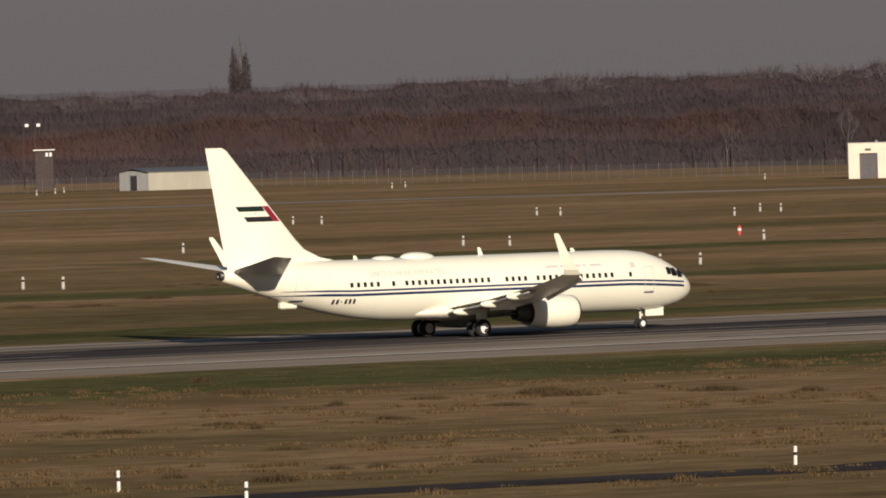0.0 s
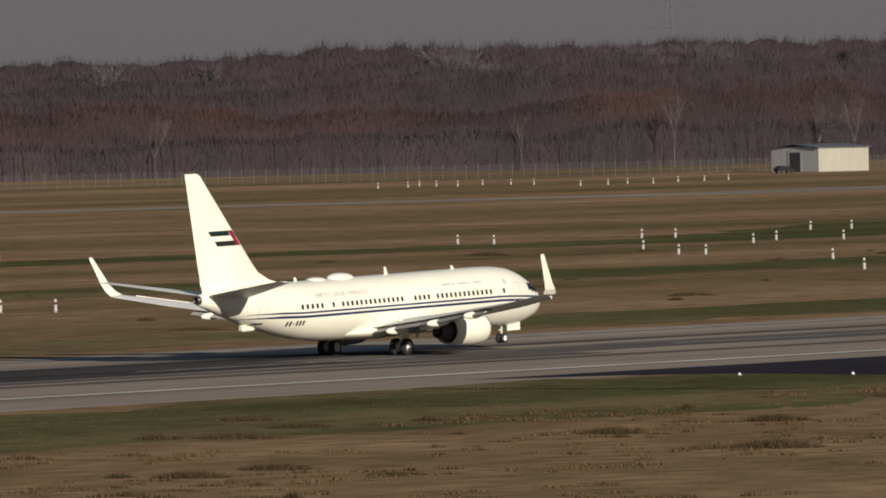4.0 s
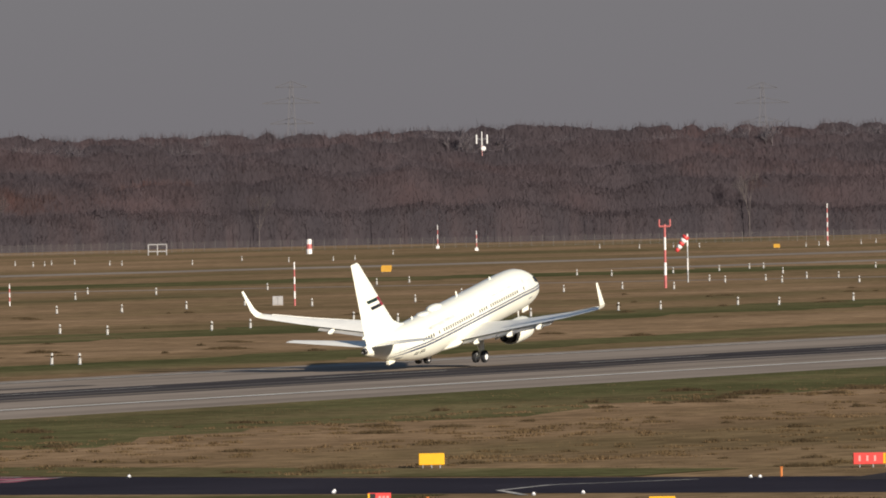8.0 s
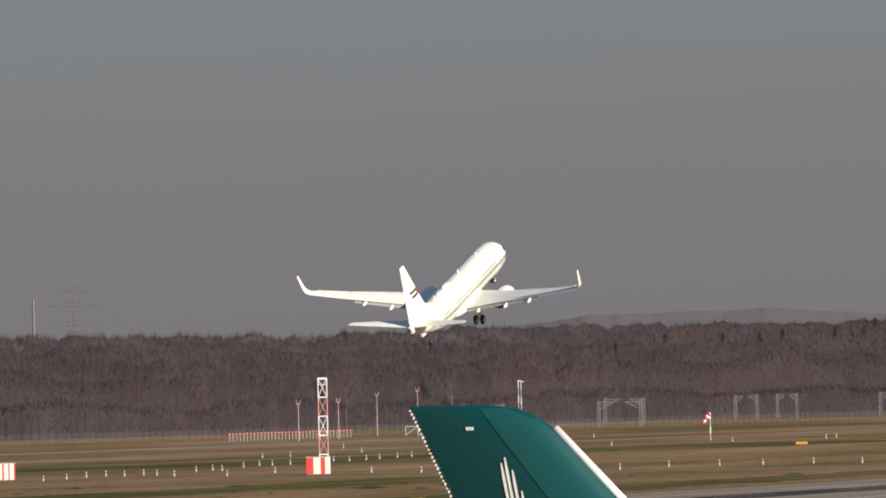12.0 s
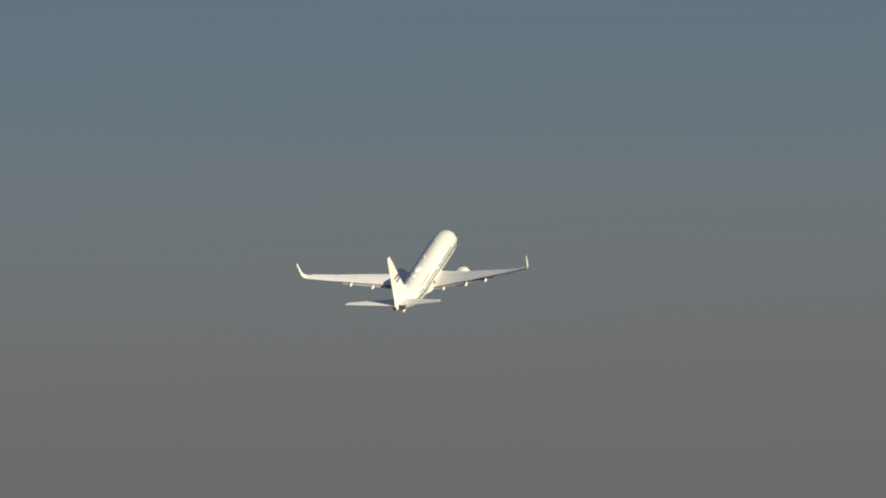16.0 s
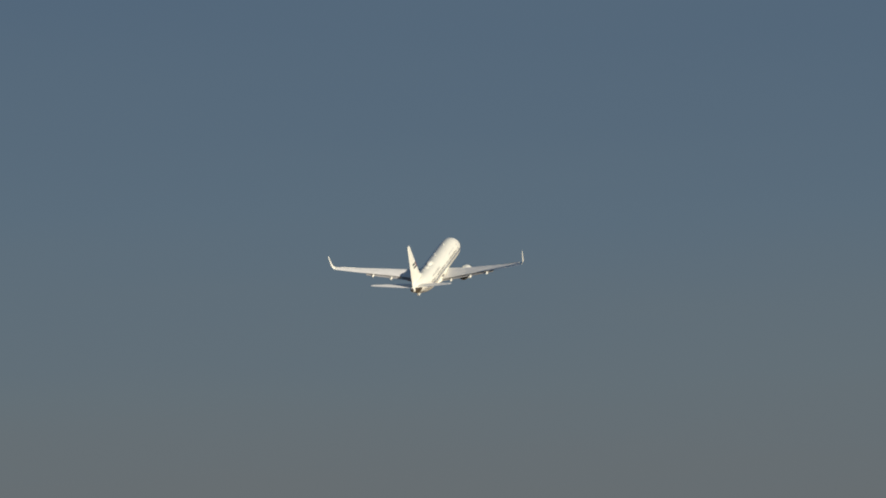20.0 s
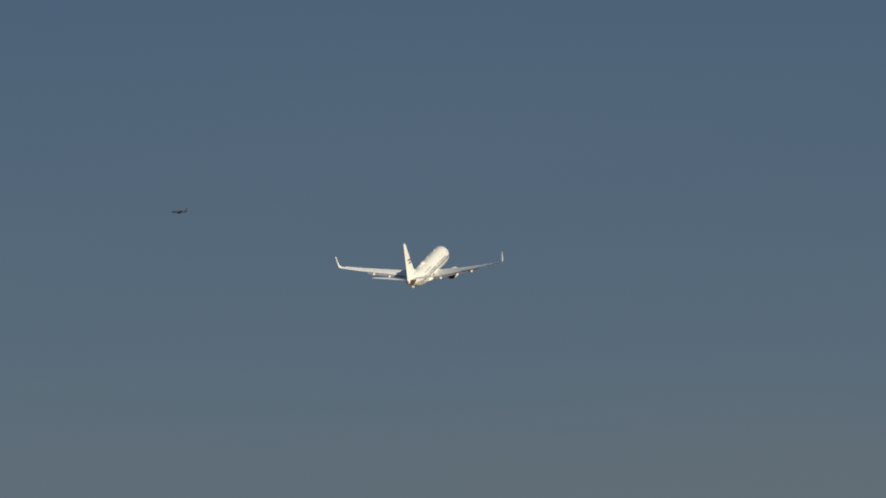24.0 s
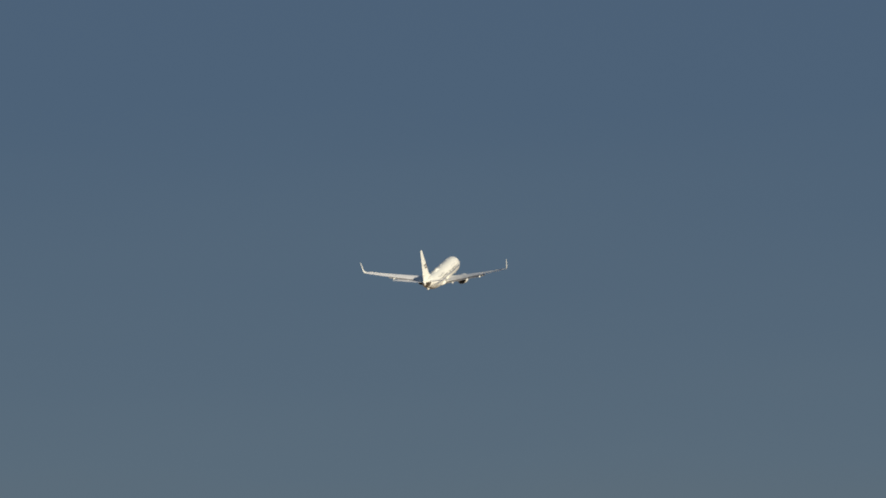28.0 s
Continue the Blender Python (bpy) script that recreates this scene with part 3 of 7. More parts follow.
    fin_plate("flag_black_bar", ((-16.2, 7.98), (-14.15, 7.98), (-14.42, 8.30), (-16.45, 8.30)), M_BLACK)
    fin_plate("flag_red_bar", ((-14.13, 7.98), (-13.62, 7.98), (-14.48, 8.96), (-15.0, 8.96)), M_FLAGRED)
    fin_plate("flag_emblem", ((-15.62, 8.42), (-15.5, 8.42), (-15.5, 8.58), (-15.62, 8.58)), M_LETTER)
    fin_plate("rudder_seam", ((-16.60, 6.4), (-16.57, 6.4), (-18.62, 12.2), (-18.65, 12.2)), M_GREY_WING)
    # tailplane
    for side in (-1, 1):
        st = part("tailplane", surface(((-13.5, side * 0.5, 4.75, 4.1, 0.09, 0), (-14.2, side * 1.2, 4.87, 3.7, 0.09, 0), (-17.85, side * 6.9, 5.78, 1.45, 0.09, 0), (-18.3, side * 7.17, 5.82, 0.95, 0.06, 0)), trim=5.0),
                  M_GREY_WING, plane, "pale grey tailplane half", smooth=False)
    # wings with blended winglets
    wings = []
    for side in (-1, 1):
        sec = [(6.4, side * 0.4, 1.95, 8.0, 0.125, 0), (5.45, side * 1.9, 2.12, 6.95, 0.125, 0), (3.05, side * 5.6, 2.55, 4.7, 0.12, 0),
               (-0.95, side * 13.2, 3.55, 2.5, 0.11, 0), (-2.75, side * 16.7, 4.14, 1.72, 0.10, 0)]
        wing = part("wing", surface(sec), M_GREY_WING, plane, "pale grey swept wing")
        wings.append((wing, side))
        wl = [(-2.75, side * 16.7, 4.14, 1.72, 0.10, 0), (-3.05, side * 17.15, 4.25, 1.42, 0.085, side * 22), (-3.5, side * 17.42, 4.55, 1.12, 0.08, side * 50), (-3.95, side * 17.55, 4.95, 0.90, 0.075, side * 70),
              (-5.2, side * 17.87, 6.66, 0.46, 0.075, side * 78), (-5.36, side * 17.90, 6.84, 0.32, 0.06, side * 78)]
        part("winglet", surface(wl), M_WHITE, wing, "white blended winglet", smooth=False)
        # slats and flaps as separate panels along the edges
        for y0, y1, xa, xb, za, zb in ((6.2, 9.6, 2.75, 0.95, 2.62, 3.08), (9.7, 13.0, 0.9, -0.85, 3.09, 3.52), (13.1, 16.3, -0.9, -2.55, 3.54, 4.07)):
            vs = []
            for y, x, z in ((y0, xa, za), (y1, xb, zb)):
                vs += [(x + 0.36, side * y, z - 0.20), (x + 0.22, side * y, z + 0.02), (x - 0.25, side * y, z + 0.17), (x - 0.25, side * y, z + 0.12), (x + 0.1, side * y, z - 0.05), (x + 0.25, side * y, z - 0.2)]
            mesh_object("slat", vs, [(i, (i + 1) % 6, 6 + (i + 1) % 6, 6 + i) for i in range(6)] + [(0, 1, 2, 3, 4, 5), (6, 7, 8, 9, 10, 11)], M_GREY_WING, wing)
        for y0, y1, x0, x1, z0, z1 in ((2.0, 5.5, -1.2, -1.6, 1.98, 2.36), (5.6, 11.6, -1.6, -2.7, 2.38, 3.2)):
            vs = []
            for y, x, z in ((y0, x0, z0), (y1, x1, z1)):
                vs += [(x + 0.55, side * y, z + 0.10), (x, side * y, z + 0.02), (x - 0.55, side * y, z - 0.16), (x - 0.55, side * y, z - 0.19), (x - 0.1, side * y, z - 0.12), (x + 0.5, side * y, z - 0.05)]
            mesh_object("flap", vs, [(i, (i + 1) % 6, 6 + (i + 1) % 6, 6 + i) for i in range(6)] + [(0, 1, 2, 3, 4, 5), (6, 7, 8, 9, 10, 11)], M_FLAP, wing, label="lowered flap in grey darkened for shade")
        for y, x, z, l in ((3.5, -0.8, 1.88, 1.25), (7.2, -1.5, 2.38, 1.25), (10.4, -2.1, 2.88, 1.1)):
            part("flap_fairing", surface_blob((x - 0.5, side * y, z), (l, 0.20, 0.24)), M_WHITE, wing, "white canoe-shaped flap fairing", smooth=True)
        # engine
        ey, ez = side * 4.83, 1.66
        cowl = part("engine_cowl", revolve(((4.9, 0.78), (5.75, 0.84), (6.00, 0.90), (6.04, 0.96), (5.93, 1.03), (5.5, 1.085), (4.5, 1.11), (3.4, 1.04), (2.35, 0.90), (2.35, 0.84), (3.3, 0.88)), 36, ey, ez, 0.93), M_WHITE, plane, "white engine cowl", smooth=True)
        part("inlet_lip", revolve(((5.92, 0.885), (6.06, 0.925), (6.08, 0.96), (6.05, 1.0), (5.90, 1.045)), 36, ey, ez, 0.93), M_METAL, cowl, "bright metal inlet lip", smooth=True)
        part("fan", revolve(((5.6, 0.02), (5.15, 0.26), (5.1, 0.28), (5.1, 0.81)), 24, ey, ez), M_DARKMETAL, cowl, smooth=True)
        part("core_nozzle", revolve(((3.4, 0.86), (3.35, 0.62), (2.2, 0.60), (1.35, 0.44), (1.35, 0.36), (2.2, 0.30)), 28, ey, ez), M_DARKMETAL, cowl, "dark metal core nozzle", smooth=True)
        part("exhaust_plug", revolve(((2.2, 0.30), (1.5, 0.24), (0.75, 0.03)), 20, ey, ez), M_DARKMETAL, cowl, smooth=True)
        part("pylon", surface_hull(((4.6, 2.58, 0.10), (2.9, 2.75, 0.22), (0.6, 2.15, 0.20), (-0.6, 2.05, 0.06), (2.2, 2.1, 0.2), (5.0, 2.48, 0.06)), ey, 1.9), M_WHITE, plane)
        part("strake", boxes((3.4, 4.6, ey - side * 1.06 - 0.02, ey - side * 1.06 + 0.02, 1.9, 2.32), bevel=0.008), M_WHITE, cowl)
    # roof domes and aerials
    part("satellite_dome", surface_blob((-2.6, 0, 5.36), (1.35, 0.55, 0.34)), M_WHITE, plane, "white satellite dome", smooth=True)
    part("flat_aerial", surface_blob((-5.3, 0, 5.32), (0.95, 0.5, 0.22)), M_WHITE, plane, smooth=True)
    for x, z, h in ((2.6, 5.3, 0.55), (-7.45, 5.2, 0.42), (10.2, 5.3, 0.3)):
        part("blade_aerial", surface(((x + 0.2, 0, z, 0.42, 0.1, 0), (x - 0.05, 0, z + h, 0.22, 0.1, 0)), upright=True), M_WHITE, plane)
    part("tail_skid", boxes((-13.7, -12.4, -0.2, 0.2, 2.42, 2.85), bevel=0.08), M_WHITE, plane)
    part("blade_aerial", surface(((6.2, 0, 1.42, 0.5, 0.1, 0), (6.0, 0, 1.05, 0.3, 0.1, 0)), upright=True), M_WHITE, plane)
    # main legs: strut, brace, two wheels each
    legs = []
    for side in (-1, 1):
        leg = new("main_leg")
        leg.parent = plane
        leg.matrix_basis = pose(0, side * 2.86, 2.35)
        part("strut", tubes(((0, 0, 0.35), (0, 0, -0.75), 0.13, 0.12), ((0, 0, -0.7), (0, 0, -1.6), 0.085, 0.085), ((0, -0.45, -1.59), (0, 0.45, -1.59), 0.09, 0.09), ((0.15, 0, -0.5), (0.34, 0, -1.05), 0.05), ((0.34, 0, -1.05), (0.1, 0, -1.5), 0.05)), M_GREY_WING, leg, "pale grey shock strut")
        part("side_brace", tubes(((0, -side * 0.1, -0.55), (0.0, -side * 1.35, -0.1), 0.06)), M_GREY_WING, leg)
        part("leg_door", boxes((-0.42, 0.42, side * 0.32 - 0.02, side * 0.32 + 0.02, -1.0, 0.05), bevel=0.01), M_WHITE, leg, "white leg door")
        for k in (-0.43, 0.43):
            wheel = part("wheel", wheel_mesh(0.565, 0.40), M_RUBBER, leg, "black tyre", smooth=True, pos=pose(0, k, -1.585))
            for e in (-1, 1):
                part("rim", rim_mesh(0.33, 0.40, e), M_SIGNAL, wheel, "pale wheel rim", smooth=False)
        legs.append((leg, side))
    nose = new("nose_leg")
    nose.parent = plane
    nose.matrix_basis = pose(15.6, 0, 1.95)
    part("strut", tubes(((0, 0, 0.2), (0, 0, -0.7), 0.09), ((0, 0, -0.65), (0, 0, -1.40), 0.06), ((0, -0.2, -1.40), (0, 0.2, -1.40), 0.055), ((0, 0, -0.6), (-0.75, 0, -0.05), 0.045)), M_GREY_WING, nose)
    for k in (-0.19, 0.19):
        wheel = part("wheel", wheel_mesh(0.345, 0.20), M_RUBBER, nose, "black tyre", smooth=True, pos=pose(0, k, -1.405))
        for e in (-1, 1):
            part("rim", rim_mesh(0.19, 0.20, e), M_SIGNAL, wheel, "pale wheel rim")
    part("taxi_light", tubes(((0.10, 0, -0.62), (0.22, 0, -0.62), 0.08, 0.10)), M_METAL, nose)
    for s in (-1, 1):
        part("nose_door", boxes((15.75, 17.25, s * 0.36 - 0.015, s * 0.36 + 0.015, 1.02, 1.62), bevel=0.01), M_WHITE, plane, "white nose gear door")
    return plane, legs, nose, wings


def fin_half(x, z):
    """Half thickness of the fin at a point of its side."""
    k = max(0, min(1, (z - 6.75) / (12.5 - 6.75)))
    chord, front = 5.85 + (1.62 - 5.85) * k, -12.25 + (-17.55 + 12.25) * k
    u = max(0.02, min(0.98, (front - x) / chord))
    return 5 * 0.085 * chord * 1.1 * (0.2969 * sqrt(u) - 0.126 * u - 0.3516 * u * u + 0.2843 * u ** 3 - 0.1036 * u ** 4)


def surface_blob(c, r, nu=18, nv=12):
    """A streamlined half-lens body."""
    bm = bmesh.new()
    bmesh.ops.create_uvsphere(bm, u_segments=nu, v_segments=nv, radius=1.0)
    for v in bm.verts:
        x, y, z = v.co
        v.co = Vector((c[0] + x * r[0], c[1] + y * r[1] * (1 - 0.15 * x), c[2] + z * r[2] * (1 - 0.15 * x)))
    return bm


def surface_hull(rows, y, z0):
    bm = bmesh.new()
    for x, z, w in rows:
        for s in (-1, 1):
            bm.verts.new((x, y + s * w, z))
            bm.verts.new((x, y + s * w, min(z - 0.15, z0)))
    bmesh.ops.convex_hull(bm, input=bm.verts[:])
    return bm


def wheel_mesh(r, w, n=24):
    """A tyre with rounded shoulders, its axle along y."""
    bm = bmesh.new()
    rings = []
    for y, q in ((-w / 2, 0.62), (-w / 2, 0.86), (-w * 0.38, 0.97), (-w * 0.15, 1.0), (w * 0.15, 1.0), (w * 0.38, 0.97), (w / 2, 0.86), (w / 2, 0.62)):
        rings.append([bm.verts.new((r * q * cos(2 * pi * i / n), y, r * q * sin(2 * pi * i / n))) for i in range(n)])
    for a, b in zip(rings, rings[1:]):
        for i in range(n):
            bm.faces.new((a[i], a[(i + 1) % n], b[(i + 1) % n], b[i]))
    bm.faces.new(rings[0])
    bm.faces.new(rings[-1][::-1])
    return bm


def rim_mesh(r, w, s, n=16):
    bm = bmesh.new()
    for _ in range(1):
        rings = [[bm.verts.new((q * r * cos(2 * pi * i / n), s * (w / 2 + d), q * r * sin(2 * pi * i / n))) for i in range(n)] for q, d in ((1.0, 0.004), (0.85, 0.02), (0.5, -0.03 + 0.04), (0.2, 0.05))]
        for a, b in zip(rings, rings[1:]):
            for i in range(n):
                bm.faces.new((a[i], a[(i + 1) % n], b[(i + 1) % n], b[i]))
        bm.faces.new(rings[-1])
    return bm


airliner, main_legs, nose_leg, wings = build_airliner()


def build_far_jet():
    jet = thing("far_jet", pose(4000, 1500, 500), "small dark aeroplane far off in the sky", "airplane")
    part("fuselage", revolve(((3.6, 0.05), (3.2, 0.36), (2.2, 0.55), (-1.8, 0.55), (-3.2, 0.25), (-3.7, 0.06)), 14, 0, 0), M_FARJET, jet, smooth=True)
    for s in (-1, 1):
        part("wing", surface(((0.9, s * 0.3, -0.2, 1.7, 0.12, 0), (-1.2, s * 3.4, 0.1, 0.6, 0.10, 0))), M_FARJET, jet)
        part("tailplane", surface(((-2.6, s * 0.1, 0.15, 0.9, 0.1, 0), (-3.4, s * 1.35, 0.25, 0.4, 0.1, 0))), M_FARJET, jet)
        part("engine", revolve(((0.9, 0.24), (0.6, 0.28), (-0.3, 0.22)), 10, s * 1.2, -0.5), M_FARJET, jet, smooth=True)
    part("fin", surface(((-2.3, 0, 0.3, 1.3, 0.1, 0), (-3.3, 0, 1.75, 0.6, 0.1, 0)), upright=True), M_FARJET, jet)
    return jet


far_jet = build_far_jet()

# ---- woods ----
SOFT_TWIGS = (-0.05, -0.4, 0.5)
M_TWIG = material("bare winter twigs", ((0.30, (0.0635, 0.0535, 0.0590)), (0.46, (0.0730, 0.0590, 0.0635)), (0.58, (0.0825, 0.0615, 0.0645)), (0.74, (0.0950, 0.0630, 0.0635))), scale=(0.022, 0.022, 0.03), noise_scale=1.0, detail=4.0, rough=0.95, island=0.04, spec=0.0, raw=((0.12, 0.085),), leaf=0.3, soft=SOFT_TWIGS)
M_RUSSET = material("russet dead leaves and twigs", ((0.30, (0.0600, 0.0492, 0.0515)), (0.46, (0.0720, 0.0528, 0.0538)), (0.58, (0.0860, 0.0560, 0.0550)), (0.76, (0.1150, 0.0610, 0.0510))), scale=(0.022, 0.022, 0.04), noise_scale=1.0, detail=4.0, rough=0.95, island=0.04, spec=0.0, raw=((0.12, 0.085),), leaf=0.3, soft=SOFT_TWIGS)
# loose twigs: colours lightened against the ranks to offset their own shadowing
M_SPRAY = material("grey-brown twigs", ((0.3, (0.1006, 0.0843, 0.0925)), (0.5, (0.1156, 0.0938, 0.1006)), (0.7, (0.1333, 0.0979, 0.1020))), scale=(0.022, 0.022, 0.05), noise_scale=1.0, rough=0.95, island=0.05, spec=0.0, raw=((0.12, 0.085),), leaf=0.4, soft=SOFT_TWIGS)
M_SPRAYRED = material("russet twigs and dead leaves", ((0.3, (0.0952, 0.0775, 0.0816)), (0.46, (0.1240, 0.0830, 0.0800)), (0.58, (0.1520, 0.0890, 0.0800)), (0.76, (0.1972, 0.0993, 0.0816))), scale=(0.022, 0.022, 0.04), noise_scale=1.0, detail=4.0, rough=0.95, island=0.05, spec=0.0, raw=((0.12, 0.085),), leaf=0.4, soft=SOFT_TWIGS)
# crown twigs raised towards the sky's tone: haze is in the colour
M_CROWN = material("far twigs paled by haze", ((0.3, (0.185, 0.165, 0.172)), (0.7, (0.225, 0.188, 0.190))), scale=(0.2, 0.2, 0.2), noise_scale=1.0, rough=0.95, island=0.05, spec=0.0, leaf=0.5)
# the shade low among the trunks is put into this darker colour
M_STEMS = material("stems and brush, shade in the colour", ((0.30, (0.0562, 0.0486, 0.0540)), (0.5, (0.0659, 0.0551, 0.0594)), (0.72, (0.0810, 0.0616, 0.0637))), scale=(0.09, 0.09, 0.012), noise_scale=1.0, detail=4.0, rough=0.95, spec=0.0, raw=((0.10, 0.06),), leaf=0.2, soft=SOFT_TWIGS)
M_BARK = material("grey-brown bark", ((0.3, (0.06, 0.05, 0.044)), (0.7, (0.12, 0.10, 0.088))), scale=(1, 1, 0.3), noise_scale=2.0, rough=0.95, spec=0.1)
# bark paled to match those crowns, haze included in the colour
M_GREYBARK = material("far bark paled by haze", ((0.3, (0.155, 0.138, 0.142)), (0.7, (0.210, 0.180, 0.180))), scale=(1, 1, 0.3), noise_scale=2.0, rough=0.95, spec=0.1)
M_BIRCH = material("pale birch bark", ((0.35, (0.090, 0.076, 0.073)), (0.6, (0.138, 0.114, 0.107))), scale=(1, 1, 0.6), noise_scale=1.5, rough=0.9)
M_CONIFER = material("dark conifer needles", ((0.3, (0.022, 0.030, 0.020)), (0.7, (0.045, 0.055, 0.035))), noise_scale=0.5, rough=0.95, island=0.4, spec=0.1)


def limb_faces(a, b, r0, r1, n=5):
    """Vertices and faces of one tapered limb."""
    a, b = np.array(a, float), np.array(b, float)
    d = (b - a) / np.linalg.norm(b - a)
    u = np.cross(d, (0.31, 0.95, 0.05))
    u /= np.linalg.norm(u)
    w = np.cross(d, u)
    k = np.arange(n) * 2 * pi / n
    ring = np.cos(k)[:, None] * u + np.sin(k)[:, None] * w
    v = np.concatenate([a + ring * r0, b + ring * r1])
    f = []
    for i in range(n):
        j = (i + 1) % n
        f += [(i, j, n + j), (i, n + j, n + i)]
    return v, np.array(f)


def make_tree(rng, h, width, crown_from=0.25, twigs=420, twig=1.3, shape='round', limbs=9, trunk_r=None, slim=0.30):
    """Wood (trunk and limbs) and twigs of one leafless tree, its foot at the origin: two pairs of vertices and triangles."""
    wv, wf, n0 = [], [], 0
    tr = trunk_r or h * 0.012
    lean = rng.normal(0, 0.02 * h, 2)
    top = np.array([lean[0], lean[1], h * 0.80])
    v, f = limb_faces((0, 0, 0), top * 0.5, tr, tr * 0.7)
    wv.append(v), wf.append(f)
    n0 += len(v)
    v, f = limb_faces(top * 0.5, top, tr * 0.7, tr * 0.25)
    wv.append(v), wf.append(f + n0)
    n0 += len(v)
    ends = []
    for i in range(limbs):
        k = crown_from + (0.72 - crown_from) * (i + rng.random()) / limbs
        base = top * k / 0.8 if k < 0.8 else top
        ang = rng.random() * 2 * pi
        out = width / 2 * (0.55 + 0.4 * rng.random()) * (1.0 if shape == 'round' else 0.6)
        rise = h * (0.12 + 0.16 * rng.random()) * (1 if shape == 'round' else 1.8)
        end = base + np.array([cos(ang) * out, sin(ang) * out, rise])
        v, f = limb_faces(base, end, tr * 0.38, tr * 0.10, 4)
        wv.append(v), wf.append(f + n0)
        n0 += len(v)
        ends.append((base, end))
    ends.append((top * 0.6, top + np.array([0, 0, h * 0.1])))
    # twigs: slivers that fan out from the limbs, more of them towards the rim
    zc, zr = h * (crown_from + 1) / 2, h * (1 - crown_from) / 2
    dirs = rng.normal(size=(twigs, 3))
    dirs /= np.linalg.norm(dirs, axis=1)[:, None]
    rad = rng.random(twigs) ** 0.31
    lump = 1 + 0.22 * np.sin(dirs[:, 0] * 5 + rng.random() * 6) * np.cos(dirs[:, 2] * 4 + rng.random() * 6) + 0.03 * rng.normal(size=twigs)
    c = dirs * (rad * lump)[:, None] * np.array([width / 2, width / 2, zr]) + np.array([lean[0] * 0.6, lean[1] * 0.6, zc])
    if shape == 'poplar':
        c[:, :2] *= np.clip(1.15 - np.abs((c[:, 2:3] - zc) / zr) ** 4, 0.35, 1)
    # sprays of twigs: thin kites that lie every way, a little upward
    d = dirs * 0.5 + rng.normal(size=(twigs, 3)) * 0.7 + np.array([0, 0, 0.35])
    d /= np.linalg.norm(d, axis=1)[:, None]
    s = np.cross(d, rng.normal(size=(twigs, 3)))
    s /= np.linalg.norm(s, axis=1)[:, None]
    L = twig * (0.6 + 0.8 * rng.random(twigs))[:, None]
    W = L * slim
    tv = np.stack([c - s * W, c + s * W, c + d * L], 1).reshape(-1, 3)
    tf = np.arange(twigs * 3).reshape(-1, 3)
    return (np.concatenate(wv), np.concatenate(wf)), (tv, tf)


def fan_tree(rng, h, width, trunk=0.30, spread=0.42, twigs=3, fine=0.0022):
    """Wood and twigs of a leafless tree whose limbs fork again and again into a fan, its foot at the origin."""
    wv, wf, tv, n0 = [], [], [], 0
    stack = [(np.zeros(3), np.array([rng.normal(0, 0.03), rng.normal(0, 0.03), 1.0]), trunk, 0.0105, 0)]
    while stack:
        p, d, l, r, depth = stack.pop()
        e = p + d * l
        v, f = limb_faces(p, e, r, r * 0.72, 4 if depth < 2 else 3)
        wv.append(v), wf.append(f + n0)
        n0 += len(v)
        if depth < 5:
            for k in range(4 if depth == 0 else 3):
                q = d + rng.normal(size=3) * spread * (1.0, 1.0, 0.55) + (0, 0, 0.12)
                stack.append((p + d * l * rng.uniform(0.72, 1.0), q / np.linalg.norm(q), l * rng.uniform(0.58, 0.80), r * 0.60, depth + 1))
        if depth > 3:
            for k in range(twigs):
                q = d + rng.normal(size=3) * 0.5
                u = np.cross(q, rng.normal(size=3))
                u /= np.linalg.norm(u)
                c = p + (e - p) * rng.random()
                tv += [c - u * fine, c + u * fine, c + q * rng.uniform(0.025, 0.055)]
    wv, tv = np.concatenate(wv), np.array(tv)
    size = np.array([width / 2 / np.quantile(np.abs(tv[:, :2]), 0.95)] * 2 + [h / tv[:, 2].max()])
    return (wv * size, np.concatenate(wf)), (tv * size, np.arange(len(tv)).reshape(-1, 3))


def full_crown(rng, h, width, crown_from, twigs, size=0.5, clumps=34, spread=1.5):
    """A tree of many fine twigs that grow in billowing clumps, its foot at the origin."""
    wood, _ = make_tree(rng, h * 0.84, width * 0.7, max(0.1, crown_from), 3, 0.5, limbs=6)
    zc, zr = h * (crown_from + 1) / 2, h * (1 - crown_from) / 2
    mid = rng.normal(size=(clumps, 3))
    mid /= np.linalg.norm(mid, axis=1)[:, None]
    mid *= (rng.random(clumps) ** 0.4)[:, None]
    mid = mid * (np.array([width / 2, width / 2, zr]) - spread * 0.8) + np.array([0, 0, zc])
    own = rng.integers(0, clumps, twigs)
    d = rng.normal(size=(twigs, 3))
    d /= np.linalg.norm(d, axis=1)[:, None]
    c = mid[own] + d * (rng.random(twigs) ** 0.4)[:, None] * spread * (0.8 + 0.6 * rng.random(clumps))[own][:, None]
    d = d * 0.4 + rng.normal(size=d.shape) * 0.6 + np.array([0, 0, 0.3])
    d /= np.linalg.norm(d, axis=1)[:, None]
    s = np.cross(d, rng.normal(size=d.shape))
    s /= np.linalg.norm(s, axis=1)[:, None]
    L = size * (0.6 + 0.8 * rng.random(twigs))[:, None]
    tv = np.stack([c - s * L * 0.3, c + s * L * 0.3, c + d * L], 1).reshape(-1, 3)
    return wood, (tv, np.arange(twigs * 3).reshape(-1, 3))


